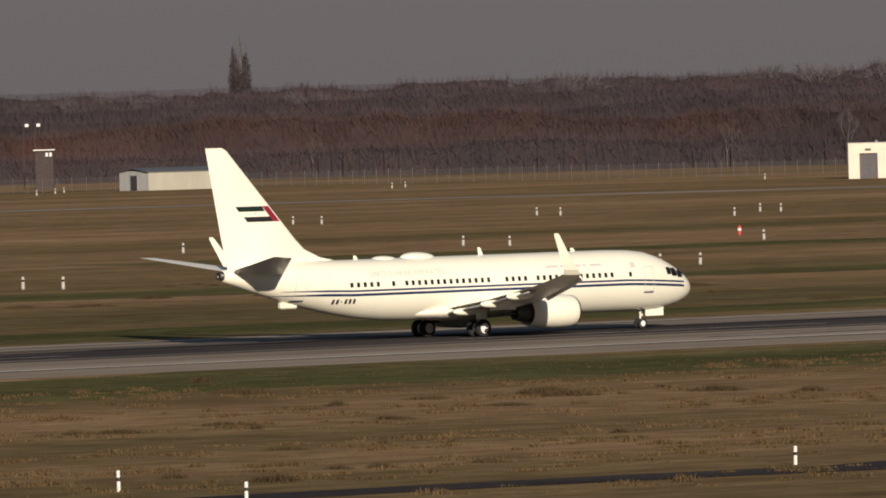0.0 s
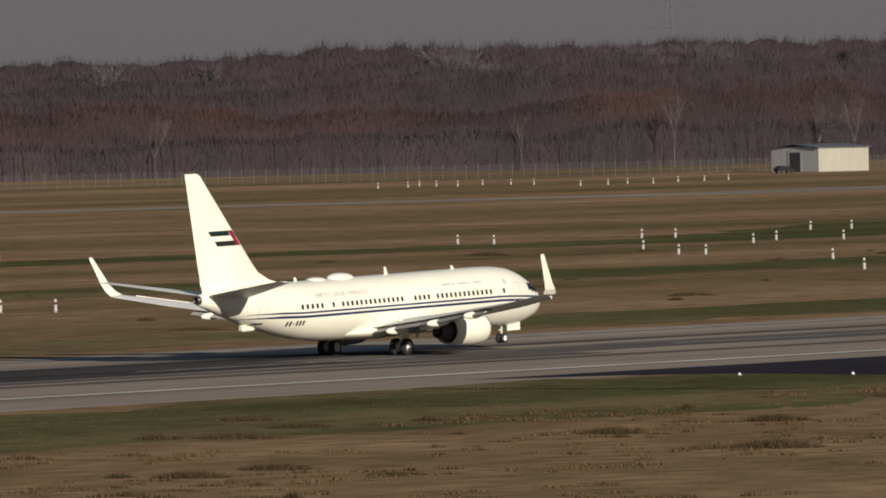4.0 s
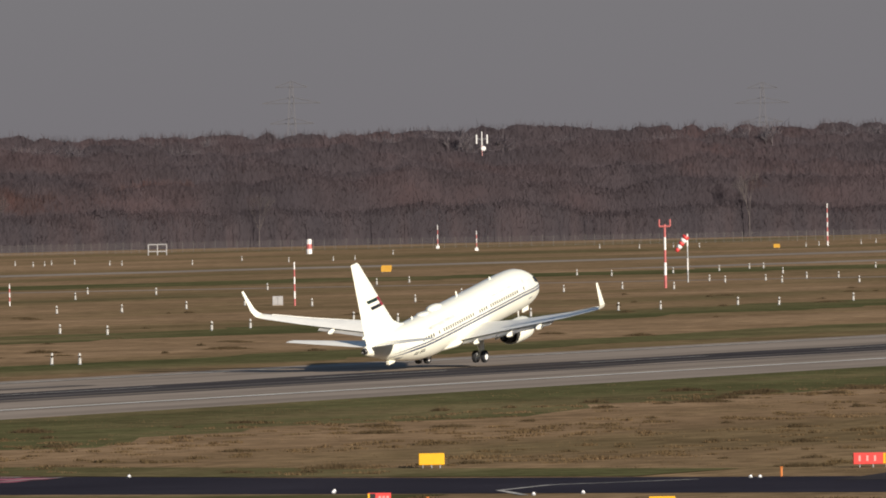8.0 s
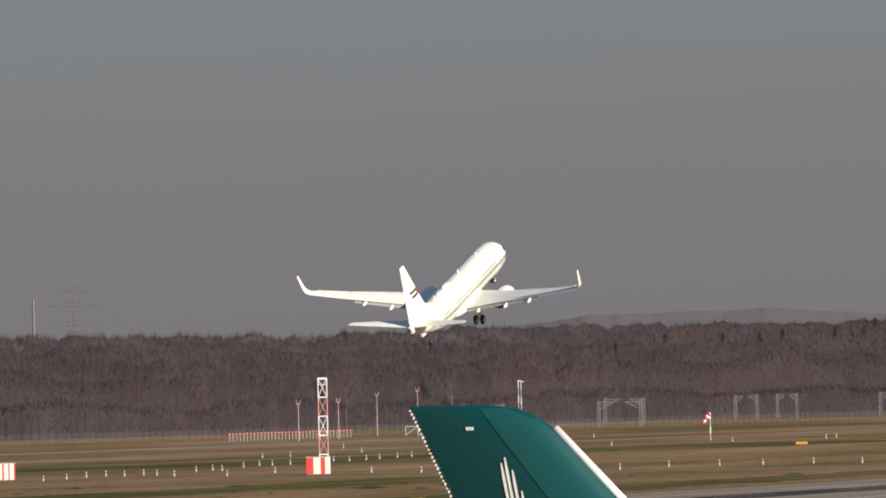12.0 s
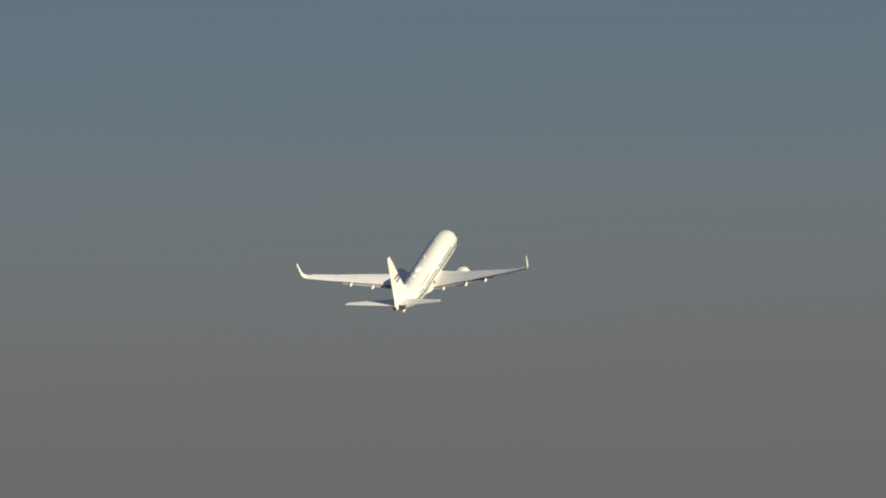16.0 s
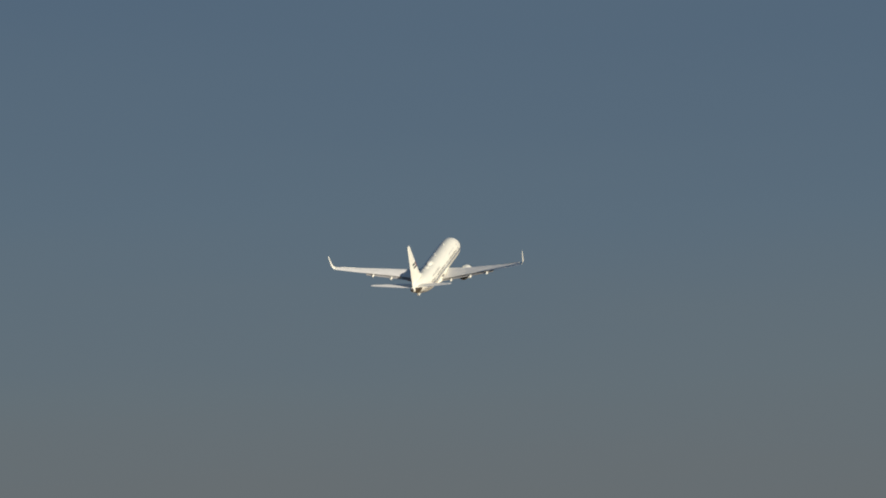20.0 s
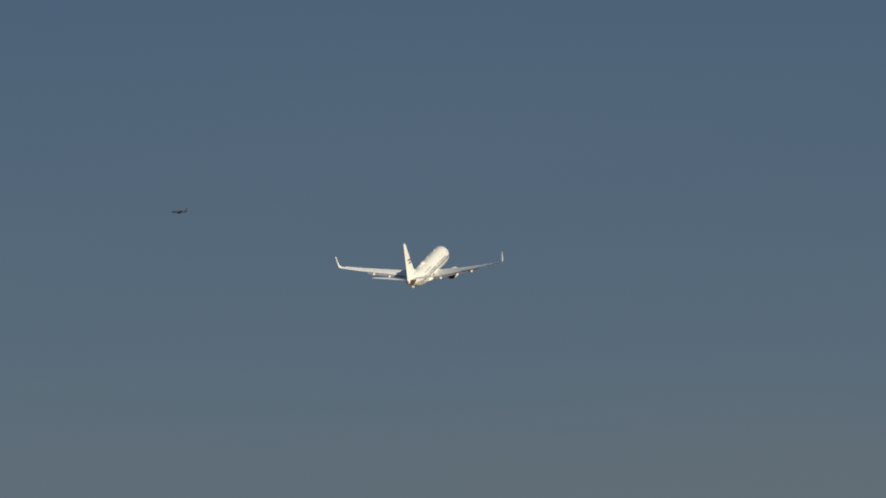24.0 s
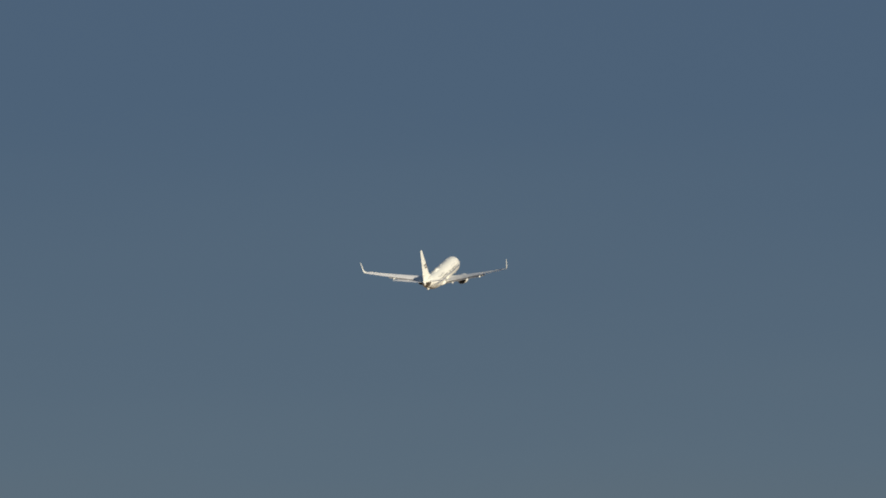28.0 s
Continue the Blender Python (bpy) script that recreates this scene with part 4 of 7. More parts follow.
def fast_mesh(name, v, f, mat, parent=None, smooth=False):
    me = bpy.data.meshes.new(name)
    me.vertices.add(len(v))
    me.vertices.foreach_set("co", np.asarray(v, np.float32).ravel())
    me.loops.add(len(f) * 3)
    me.loops.foreach_set("vertex_index", np.asarray(f, np.int32).ravel())
    me.polygons.add(len(f))
    me.polygons.foreach_set("loop_start", np.arange(len(f), dtype=np.int32) * 3)
    me.polygons.foreach_set("loop_total", np.full(len(f), 3, np.int32))
    me.materials.append(mat)
    if smooth:
        me.polygons.foreach_set("use_smooth", np.ones(len(f), bool))
    me.update(calc_edges=True)
    ob = new(name, me)
    if parent is not None:
        ob.parent = parent
    return ob


class Heap:
    """Collects many placed copies of small meshes into one."""
    def __init__(self):
        self.v, self.f, self.n = [], [], 0

    def add(self, vf, x, y, turn=0.0, s=1.0, sz=None, z=0.0):
        v, f = vf
        c, q = cos(turn), sin(turn)
        w = np.empty_like(v)
        w[:, 0] = (v[:, 0] * c - v[:, 1] * q) * s + x
        w[:, 1] = (v[:, 0] * q + v[:, 1] * c) * s + y
        w[:, 2] = v[:, 2] * (sz or s) + z
        self.v.append(w), self.f.append(f + self.n)
        self.n += len(v)

    def build(self, name, mat, parent=None, smooth=False):
        return fast_mesh(name, np.concatenate(self.v), np.concatenate(self.f), mat, parent, smooth)


# front edge of the woods, and the height of the trees along it
WOOD_EDGE = ((1000, 2200, 19.6), (1200, 1980, 19.6), (1390, 1800, 20.7), (1490, 1640, 23.4), (1560, 1510, 24.2), (1600, 1465, 24.4), (1665, 1405, 23.6), (1800, 1365, 24.6), (1990, 1305, 29.8), (2260, 1345, 30.5), 
             (2500, 1350, 32.8), (2700, 1335, 33.9), (2830, 1275, 35.2), (2950, 1205, 35.6), (3040, 1130, 35.6), (3100, 1075, 34.5), (3230, 1085, 34.2), (3420, 1065, 34), (3570, 1020, 36.1), 
             (3660, 900, 36.1), (3800, 700, 35))


LONE = ((1559, 1621, 28.1, 9.2), (1701.5, 1507, 34.0, 11.6), (1744, 1448, 29.8, 10.2), (1753, 1389, 35.5, 11.9), (1765, 1373, 35.2, 10.1), (1541, 1623, 22.9, 7.5), (1730, 1550, 25.0, 7.5), (2192, 1370.5, 42.8, 16.5), (3121, 1200, 36.7, 9), (3568, 1092, 33.7, 11), (3698, 1071, 35.7, 9))
BIRCHES = ((2464, 1326, 20, 8), (2280, 1328, 17, 7), (2530, 1332, 15, 6), (2128, 1304, 17, 6), (2457, 1322, 16, 7), (2050, 1300, 16, 6), (1480, 1650, 14, 5), (2190, 1318, 15, 6))
CONIFERS = ((3575, 1062, 32, 8), (3540, 1070, 29, 7), (1722, 1468, 26, 4),
            (3611, 1051, 32.0, 7.5), (3624, 1041, 32.0, 8.2), (3626, 1033, 32.9, 8.9), (3654, 1010, 33.8, 9.6), (3636, 1016, 33.8, 7.5), (3673, 982, 35.7, 8.2), (3686, 971, 36.7, 8.9), (3709, 948, 36.7, 9.6), (3716, 940, 36.7, 7.5), (3665, 1009, 36.7, 8.2))


def along(line, step):
    """Points every step metres along a polyline of rows (x, y, ...), with the left normal."""
    out, left = [], 0.0
    for a, b in zip(line, line[1:]):
        l = hypot(b[0] - a[0], b[1] - a[1])
        while left < l:
            k = left / l
            out.append(([p + (q - p) * k for p, q in zip(a, b)], (-(b[1] - a[1]) / l, (b[0] - a[0]) / l)))
            left += step
        left -= l
    return out


def wood_rank(rng, line, off, share, seed, fringe, fuzz, bare=1, wave=0.1):
    """One rank of close-grown crowns along the edge of the woods: a billowing front with a scalloped top, and loose twigs on its rim."""
    raw = np.array([p for p, _ in along(line, 1.25)])
    n = len(raw)
    box_sum = np.cumsum(np.vstack([raw[:1].repeat(56, 0), raw, raw[-1:].repeat(55, 0)]), 0)
    pos = (box_sum[111:] - box_sum[:-111])[:n] / 111
    pos, tall = pos[:, :2], pos[:, 2]
    way = np.gradient(pos, axis=0)
    nrm = np.stack([-way[:, 1], way[:, 0]], 1) / (np.linalg.norm(way, axis=1)[:, None] + 1e-6)
    at = np.arange(n) * 1.25
    top, bulge, at0 = np.full(n, 0.90), np.zeros(n), -5.0
    while at0 < at[-1] + 10:
        r = rng.uniform(2.5, 7.0)
        h = rng.uniform(0.935, 0.995)
        d = np.clip(1 - ((at - at0) / r) ** 2, 0, 1)
        top = np.maximum(top, np.where(d > 0, h * (0.94 + 0.06 * d ** 0.5), 0))
        bulge = np.maximum(bulge, r * 0.15 * d ** 0.5)
        at0 += r * rng.uniform(0.7, 1.25)
    swell = np.array([noise.noise((k / 46, seed * 3.1, 0.5)) + 0.6 * noise.noise((k / 17, seed * 1.7, 7.5)) for k in at])
    top = tall * share * top * (1 + wave * swell)
    levels = (0.0, 0.14, 0.28, 0.42, 0.55, 0.67, 0.78, 0.87, 0.94, 1.0, 0.97, 0.80)
    lean = (1.05, 1.05, 1.05, 1.0, 1.0, 0.92, 0.80, 0.62, 0.40, 0.0, -0.8, -1.6)
    v = np.empty((n, len(levels), 3))
    for j, (z, q) in enumerate(zip(levels, lean)):
        rough = np.array([0.6 * noise.noise((k * 0.33, z * 5, seed)) + 0.12 * noise.noise((k * 1.1, z * 14, seed + 9)) for k in at * 0.8]) + rng.normal(0, 0.02, n)
        out = off + 2.0 - bulge * q - (1.5 * q if q > 0 else 2.5 * q) + rough
        v[:, j, :2] = pos + nrm * out[:, None]
        v[:, j, 2] = top * z * (1 + (0.006 * rng.normal(size=n) if z > 0.5 else 0)) + (0.35 * rough if 0.2 < z else 0)
    m = len(levels)
    i, j = np.meshgrid(np.arange(n - 1), np.arange(m - 1), indexing='ij')
    a = (i * m + j).ravel()
    f = np.concatenate([np.stack([a, a + m, a + m + 1], 1), np.stack([a, a + m + 1, a + 1], 1)])
    # long thin twigs that feather the front and the rim
    k = int(n * fringe * 1.15)
    rim = rng.random(k) < 0.22
    ci, cu = rng.integers(0, n, k), rng.random((k, 1))
    cj = np.where(rim, rng.integers(6, 9, k), rng.integers(max(1, bare - 1), 9, k))
    c = v[ci, cj] * (1 - cu) + v[ci, cj + 1] * cu + rng.normal(0, 0.3, (k, 3))
    e = rng.normal(size=(k, 3)) * 0.42 + np.array([0, 0, 1.0])
    e /= np.linalg.norm(e, axis=1)[:, None]
    q = np.cross(e, rng.normal(size=(k, 3)))
    q /= np.linalg.norm(q, axis=1)[:, None]
    L = (np.where(rim, 1.0, 0.85) * fuzz * rng.uniform(0.5, 1.5, k))[:, None]
    t = np.stack([c - q * L * 0.030, c + q * L * 0.030, c + e * L], 1).reshape(-1, 3)
    return v.reshape(-1, 3), f, t


def build_woods():
    rng = np.random.default_rng(7)
    woods = thing("woods", pose(0, 0, 0), "bare brown winter woods with russet undergrowth behind the airfield fence", "woods", kind="stuff")
    west, east = WOOD_EDGE[:12] + ((2780, 1301, 34.5),), ((2500, 1420, 27.0), (2600, 1352, 33.0), *WOOD_EDGE[11:])
    # undergrowth coloured darker for shade; western back ranks greyer for haze
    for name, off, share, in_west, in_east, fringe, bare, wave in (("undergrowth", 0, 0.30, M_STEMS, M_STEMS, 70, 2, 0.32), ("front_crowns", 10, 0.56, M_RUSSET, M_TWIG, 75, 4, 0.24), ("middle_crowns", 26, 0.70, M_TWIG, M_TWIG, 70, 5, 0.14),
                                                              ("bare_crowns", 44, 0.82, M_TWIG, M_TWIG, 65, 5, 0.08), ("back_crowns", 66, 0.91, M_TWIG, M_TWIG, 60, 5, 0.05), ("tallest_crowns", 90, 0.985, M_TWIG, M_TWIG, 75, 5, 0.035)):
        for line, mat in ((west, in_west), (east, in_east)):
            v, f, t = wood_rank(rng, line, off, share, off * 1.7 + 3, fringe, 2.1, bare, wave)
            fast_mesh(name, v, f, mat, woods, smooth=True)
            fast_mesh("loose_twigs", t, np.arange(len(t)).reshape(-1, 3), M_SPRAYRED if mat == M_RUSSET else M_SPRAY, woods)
    stems, n = ([], []), 0
    for p, nrm in along(WOOD_EDGE, 3.1):
        d, h, r = rng.uniform(-1, 3), rng.uniform(4, 13), rng.uniform(0.05, 0.13)
        x, y = p[0] - nrm[0] * d, p[1] - nrm[1] * d
        v, f = limb_faces((x, y, 0), (x + rng.normal(0, 0.5), y, h), r, r * 0.35, 4)
        stems[0].append(v), stems[1].append(f + n)
        n += len(v)
    fast_mesh("stems", np.concatenate(stems[0]), np.concatenate(stems[1]), M_SPRAY, woods)
    birch = [fan_tree(rng, 24, 11, 0.34, 0.36, 2, 0.0009) for _ in range(6)]
    pale, sprays = Heap(), Heap()
    for p, nrm in along(WOOD_EDGE, 11):
        if rng.random() < (0.10 if p[0] < 2700 else 0.04):
            b = birch[int(rng.integers(6))]
            x, y, k = p[0] - nrm[0] * 3 + rng.uniform(-4, 4), p[1] - nrm[1] * 3, p[2] / 24 * rng.uniform(0.45, 0.66)
            pale.add(b[0], x, y, rng.random() * 6, k)
            sprays.add(b[1], x, y, rng.random() * 6, k)
    airy = [fan_tree(rng, 24, 15, 0.22, 0.44, 5, 0.0016) for _ in range(8)]
    boughs, tops = Heap(), Heap()
    for p, nrm in along(WOOD_EDGE, 7):
        if rng.random() < (0.55 if p[0] < 1850 else 0.34):
            b, back = airy[int(rng.integers(8))], rng.uniform(60, 95)
            x, y = p[0] + nrm[0] * back, p[1] + nrm[1] * back
            k = p[2] / 24 * (rng.uniform(0.98, 1.16) if p[0] < 1850 else rng.uniform(0.97, 1.06))
            turn = rng.random() * 6
            boughs.add(b[0], x, y, turn, k)
            tops.add(b[1], x, y, turn, k)
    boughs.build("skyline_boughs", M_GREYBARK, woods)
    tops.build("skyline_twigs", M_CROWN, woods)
    pale.build("birch_trunks", M_BIRCH, woods)
    sprays.build("birch_twigs", M_SPRAYRED, woods)


build_woods()


def lone_tree(x, y, h, w, label, shape='round', mat=None, bark=None, twigs=5200, seed=1, crown=0.2, fine=0.0018):
    rng = np.random.default_rng(seed)
    (wv, wf), (tv, tf) = make_tree(rng, h, w, crown, twigs, 0.62, shape, limbs=18, trunk_r=h * 0.011, slim=0.17) if shape == 'poplar' else fan_tree(rng, h, w, crown, 0.40, twigs, fine)
    t = thing("tree", pose(x, y, 0), label, "tree")
    fast_mesh("trunk", wv, wf, bark or M_GREYBARK, t)
    fast_mesh("crown", tv, tf, mat or M_CROWN, t)


for i, (x, y, h, w) in enumerate(LONE):
    lone_tree(x, y, h, w, "tall bare broadleaf tree standing above the woods", seed=20 + i, twigs=6, crown=0.28)
lone_tree(1465, 1861, 30.0, 3.4, "tall slender leafless poplar", 'poplar', seed=3, crown=0.08, mat=M_SPRAY, bark=M_BARK)
lone_tree(1468, 1859, 29, 3.8, "tall slender leafless poplar", 'poplar', seed=4, crown=0.08, mat=M_SPRAY, bark=M_BARK)
for i, (x, y, h, w) in enumerate(BIRCHES):
    lone_tree(x, y, h, w, "pale-stemmed birch at the edge of the woods", bark=M_BIRCH, seed=50 + i, twigs=2, crown=0.32, fine=0.0009)


def conifer(x, y, h, w, seed):
    rng = np.random.default_rng(seed)
    n = 1500
    z = rng.random(n) ** 0.8
    r = (1.04 - z ** 2) * w * 0.6 * (0.3 + 0.7 * rng.random(n)) * (1 + 0.25 * np.sin(z * 40))
    a = rng.random(n) * 2 * pi
    c = np.stack([np.cos(a) * r, np.sin(a) * r, z * h * 0.89 + h * 0.06], 1)
    d = np.stack([np.cos(a), np.sin(a), np.full(n, -0.25)], 1)
    s = np.stack([-np.sin(a), np.cos(a), np.zeros(n)], 1)
    L = (0.5 + 0.8 * (1 - z))[:, None]
    tv = np.stack([c - s * 0.28, c + s * 0.28, c + d * L], 1).reshape(-1, 3)
    t = thing("conifer", pose(x, y, 0), "dark bushy conifer standing above the woods", "tree")
    fast_mesh("trunk", *limb_faces((0, 0, 0), (0, 0, h * 0.93), h * 0.014, 0.03), M_BARK, t)
    fast_mesh("crown", tv, np.arange(3 * n).reshape(-1, 3), M_CONIFER, t)


for i, (x, y, h, w) in enumerate(CONIFERS):
    conifer(x, y, h, w, 70 + i)


# ---- perimeter fence ----
FENCE = ((1000, 1760), (1180, 1600), (1262, 1560), (1305, 1420), (1345, 1338), (1440, 1302), (1515, 1278), (1660, 1225), (1800, 1182), (1880, 1180), (2060, 1213), (2180, 1220), (2320, 1252), (2500, 1285),
         (2590, 1250), (2640, 1140), (2735, 1072), (2825, 1012), (2946, 968), (3100, 930), (3400, 820))


def build_fence():
    fence = thing("perimeter_fence", pose(0, 0, 0), "long pale wire fence on posts in front of the woods", "fence", kind="stuff")
    v, f = [], []

    def bar(a, b, r):
        q, g = limb_faces(a, b, r, r, 4)
        f.append(g + bar.n)
        v.append(q)
        bar.n += len(q)
    bar.n = 0
    line = [p for p, _ in along(FENCE, 3.0)]
    for i, (x, y) in enumerate(line):
        bar((x, y, 0), (x, y, 3.0), 0.075)
        if i and hypot(x - line[i - 1][0], y - line[i - 1][1]) < 9:
            for k in range(1, 6):
                px, py = line[i - 1][0] + (x - line[i - 1][0]) * k / 6, line[i - 1][1] + (y - line[i - 1][1]) * k / 6
                bar((px, py, 0.1), (px, py, 2.7), 0.024)
            for z in (0.25, 1.0, 1.8, 2.6):
                bar((line[i - 1][0], line[i - 1][1], z), (x, y, z), 0.014)
    fast_mesh("posts_and_wires", np.concatenate(v), np.concatenate(f), M_FENCE, fence)


M_FENCE = plain("weathered fence metal", (0.135, 0.122, 0.108), rough=0.7, vary=0.15)
build_fence()


# ---- far wooded ridge ----
def build_ridge():
    v, f = [], []
    hs = ((26, 30), (36, 27), (40, 28), (43, 24), (46, 30), (49, 36), (52, 28), (56, 24), (66, 22), (70, 26), (72, 33), (73.0, 43), (74, 45), (75, 39), (79, 32), (90, 30))
    n = 4800
    for i in range(n + 1):
        a = 26 + 64 * i / n
        h = float(np.interp(a, [p for p, _ in hs], [q for _, q in hs])) * (1 + 0.03 * noise.noise((a * 1.3, 0, 0)))
        top = h * (1 + 0.02 * noise.noise((a * 3, 2, 0)) + 0.012 * noise.noise((a * 11, 4, 0)))
        for r, z in ((4550, 0), (4620, h * 0.6), (4700, top), (4850, h * 0.7), (4900, 0)):
            v.append((r * sin(radians(a)), r * cos(radians(a)), z))
    for i in range(n):
        for j in range(4):
            a = i * 5 + j
            f += [(a, a + 1, a + 6), (a, a + 6, a + 5)]
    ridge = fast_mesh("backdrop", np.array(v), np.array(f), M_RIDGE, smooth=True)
    tagged(ridge, "hazy blue-grey wooded ridge on the horizon", "hills", kind="structure")


# distance haze is mixed into the ridge's blue-grey base colour
M_RIDGE = material("far woods with haze in the colour", ((0.3, (0.100, 0.094, 0.108)), (0.7, (0.112, 0.104, 0.117))), scale=(0.004, 0.004, 0.03), noise_scale=1.0, rough=1.0, spec=0.0, soft=SOFT_TWIGS)
build_ridge()


# ---- rough grass in front of and beyond the runway ----
def blades(name, x, y, tall, mat, label, rng, per=6, wide=0.022, loose=0.2):
    """Fine blades of grass round many points, as one mesh."""
    m = len(x)
    a = rng.random((m, per)) * 2 * pi
    L = tall[:, None] * rng.uniform(0.6, 1.2, (m, per))
    lean = rng.uniform(0.15, 0.8, (m, per))
    ca, sa = np.cos(a), np.sin(a)
    bx, by = x[:, None] + rng.normal(0, loose, (m, per)), y[:, None] + rng.normal(0, loose, (m, per))
    p0 = np.stack([bx - sa * wide, by + ca * wide, np.zeros((m, per))], -1)
    p1 = np.stack([bx + sa * wide, by - ca * wide, np.zeros((m, per))], -1)
    p2 = np.stack([bx + ca * L * lean, by + sa * L * lean, L], -1)
    tv = np.stack([p0, p1, p2], 2).reshape(-1, 3)
    g = fast_mesh(name, tv, np.arange(len(tv)).reshape(-1, 3), mat)
    tagged(g, label, "grass", kind="stuff")


def free_ground(x, y):
    """Whether grass grows at a point of the near field."""
    road = np.interp(x, [60, 150, 232, 330, 400, 440, 470, 508, 545, 620, 800, 1000], [150, 168, 176, 197, 214, 216, 218, 240, 213, 221, 231, 240])
    return abs(y - road) > 4.5 and not (y < 347 and 500 < x < 590 and x < np.interp(y, [120, 238, 275, 322, 346], [537, 538, 545, 554, 588]))


def build_tufts():
    rng = np.random.default_rng(9)
    cx, cy, ct = [], [], []
    # low domes of dry weeds
    for i in range(1700):
        x0 = 120 + 1500 * rng.random() ** 1.2
        y0 = rng.uniform(165, 322) if rng.random() < 0.75 else rng.uniform(440, 620)
        if noise.noise((x0 * 0.02, y0 * 0.05, 0)) < -0.05 or not free_ground(x0, y0):
            continue
        r = 0.3 + 1.9 * rng.random() ** 2.2
        k = int(16 + 70 * r * r)
        q = rng.random(k) ** 0.6
        b = rng.random(k) * 2 * pi
        cx.append(x0 + np.cos(b) * q * r)
        cy.append(y0 + np.sin(b) * q * r * 1.3)
        ct.append(rng.uniform(0.14, 0.32) * (1 + 0.25 * r) * (1.05 - q * q * 0.85))
    blades("weed_clumps", np.concatenate(cx), np.concatenate(cy), np.concatenate(ct), M_WEED, "low clumps of dry brown weeds in the grass", rng, 6, 0.022, 0.10)
    # golden tussocks, close together in drifts
    cx, cy, ct = [], [], []
    for i in range(9000):
        x0 = 130 + 900 * rng.random() ** 1.4
        y0 = rng.uniform(165, 312)
        if noise.noise((x0 * 0.03, y0 * 0.07, 8)) < -0.12 or not free_ground(x0, y0):
            continue
        r = 0.3 + 0.9 * rng.random() ** 1.5
        k = int(6 + 16 * r)
        q = rng.random(k) ** 0.6
        b = rng.random(k) * 2 * pi
        cx.append(x0 + np.cos(b) * q * r)
        cy.append(y0 + np.sin(b) * q * r * 1.2)
        ct.append(rng.uniform(0.10, 0.24) * (1.05 - q * q * 0.7))
    blades("golden_tussocks", np.concatenate(cx), np.concatenate(cy), np.concatenate(ct), M_STRAW, "tussocks of dry golden grass", rng, 4, 0.05, 0.16)
    # thin standing grass between them
    x = 120 + 1300 * rng.random(40000) ** 1.3
    y = rng.uniform(165, 336, 40000)
    ok = np.array([free_ground(p, q) and noise.noise((p * 0.05, q * 0.12, 3)) > -0.1 for p, q in zip(x, y)])
    blades("rough_grass", x[ok], y[ok], rng.uniform(0.04, 0.10, int(ok.sum())), M_STRAW, "thin tufts of dry straw-coloured grass", rng, 4, 0.03, 0.4)


M_WEED = material("dry brown weeds", ((0.3, (0.115, 0.082, 0.044)), (0.7, (0.175, 0.122, 0.066))), scale=(0.05, 0.1, 1), noise_scale=1.0, rough=0.95, island=0.2, spec=0.0, leaf=0.5)
M_STRAW = material("straw-coloured grass blades", ((0.3, (0.150, 0.104, 0.052)), (0.5, (0.205, 0.138, 0.070)), (0.7, (0.260, 0.172, 0.090))), scale=(0.05, 0.1, 1), noise_scale=1.0, rough=0.95, island=0.2, spec=0.0, leaf=0.5)
build_tufts()
POSTS_A = ((517, 595), (517, 589), (652, 758), (650, 746), (816, 960), (814, 951), (675, 739), (672, 727), (862, 967), (859, 958), (584, 591), (587, 589), (869, 928), (866, 920), (691, 708), (1167, 1518), (1189, 1543), (1206, 1564), (1228, 1369), (1187, 1430), (1200, 1443), (838, 895), (873, 891), (861, 871), (897, 870), (896, 863), (705, 658), (705, 650), (921, 851), (925, 848), (731, 648), (729, 637), (663, 566), (693, 680), (1234, 1237), (1255, 1254), (1239, 1233), (1253, 1247), (1235, 1215), (1295, 1275), (1222, 1181), (1304, 1261), (1248, 1200), (1310, 1261), (1313, 1229))
POSTS_A2 = ((821, 782), (827, 782), (660, 610), (662, 602), (600, 536), (600, 530), (720, 629), (705, 604), (1169, 1109), (1168, 1102), (1203, 1099), (1214, 1103), (919, 788), (926, 788), (765, 635), (761, 621), (939, 765), (661, 514), (1238, 1090), (1243, 1089), (1268, 1077), (1273, 1075), (1322, 1093), (947, 761), (1035, 828), (971, 769), (963, 755), (1040, 814), (1043, 811), (891, 682), (890, 671), (667, 502), (669, 498), (1397, 1125), (1387, 1110), (1476, 1152), (1490, 1157), (1520, 1171), (1536, 1180))
POSTS_B = ((754, 524), (972, 668), (969, 661), (1002, 663), (1003, 659), (924, 611), (899, 590), (898, 586), (964, 623), (981, 631), (1052, 672), (1058, 670), (984, 624), (869, 552), (818, 516), (829, 517), (1028, 636), (1125, 694), (1122, 686), (1022, 624), (1125, 670), (1056, 629), (1157, 683), (1050, 616), (1578, 1104), (1592, 1107), (1610, 1117), (1607, 1111), (1601, 1102), (1615, 1106), (1620, 1103), (1613, 1093), (1581, 1061), (1596, 1065), (1610, 1070), (1605, 1061), (1630, 1072), (1645, 1076), (1661, 1081), (1617, 1015), (1655, 1035), (1588, 989), (1580, 976), (1591, 975), (1563, 950))
POSTS_B2 = ((1593, 961), (1184, 683), (1097, 630), (1101, 623), (1252, 698), (1210, 673), (1165, 645), (971, 537), (998, 547), (1148, 626), (1728, 988), (1749, 970), (2073, 1135), (2098, 1143))
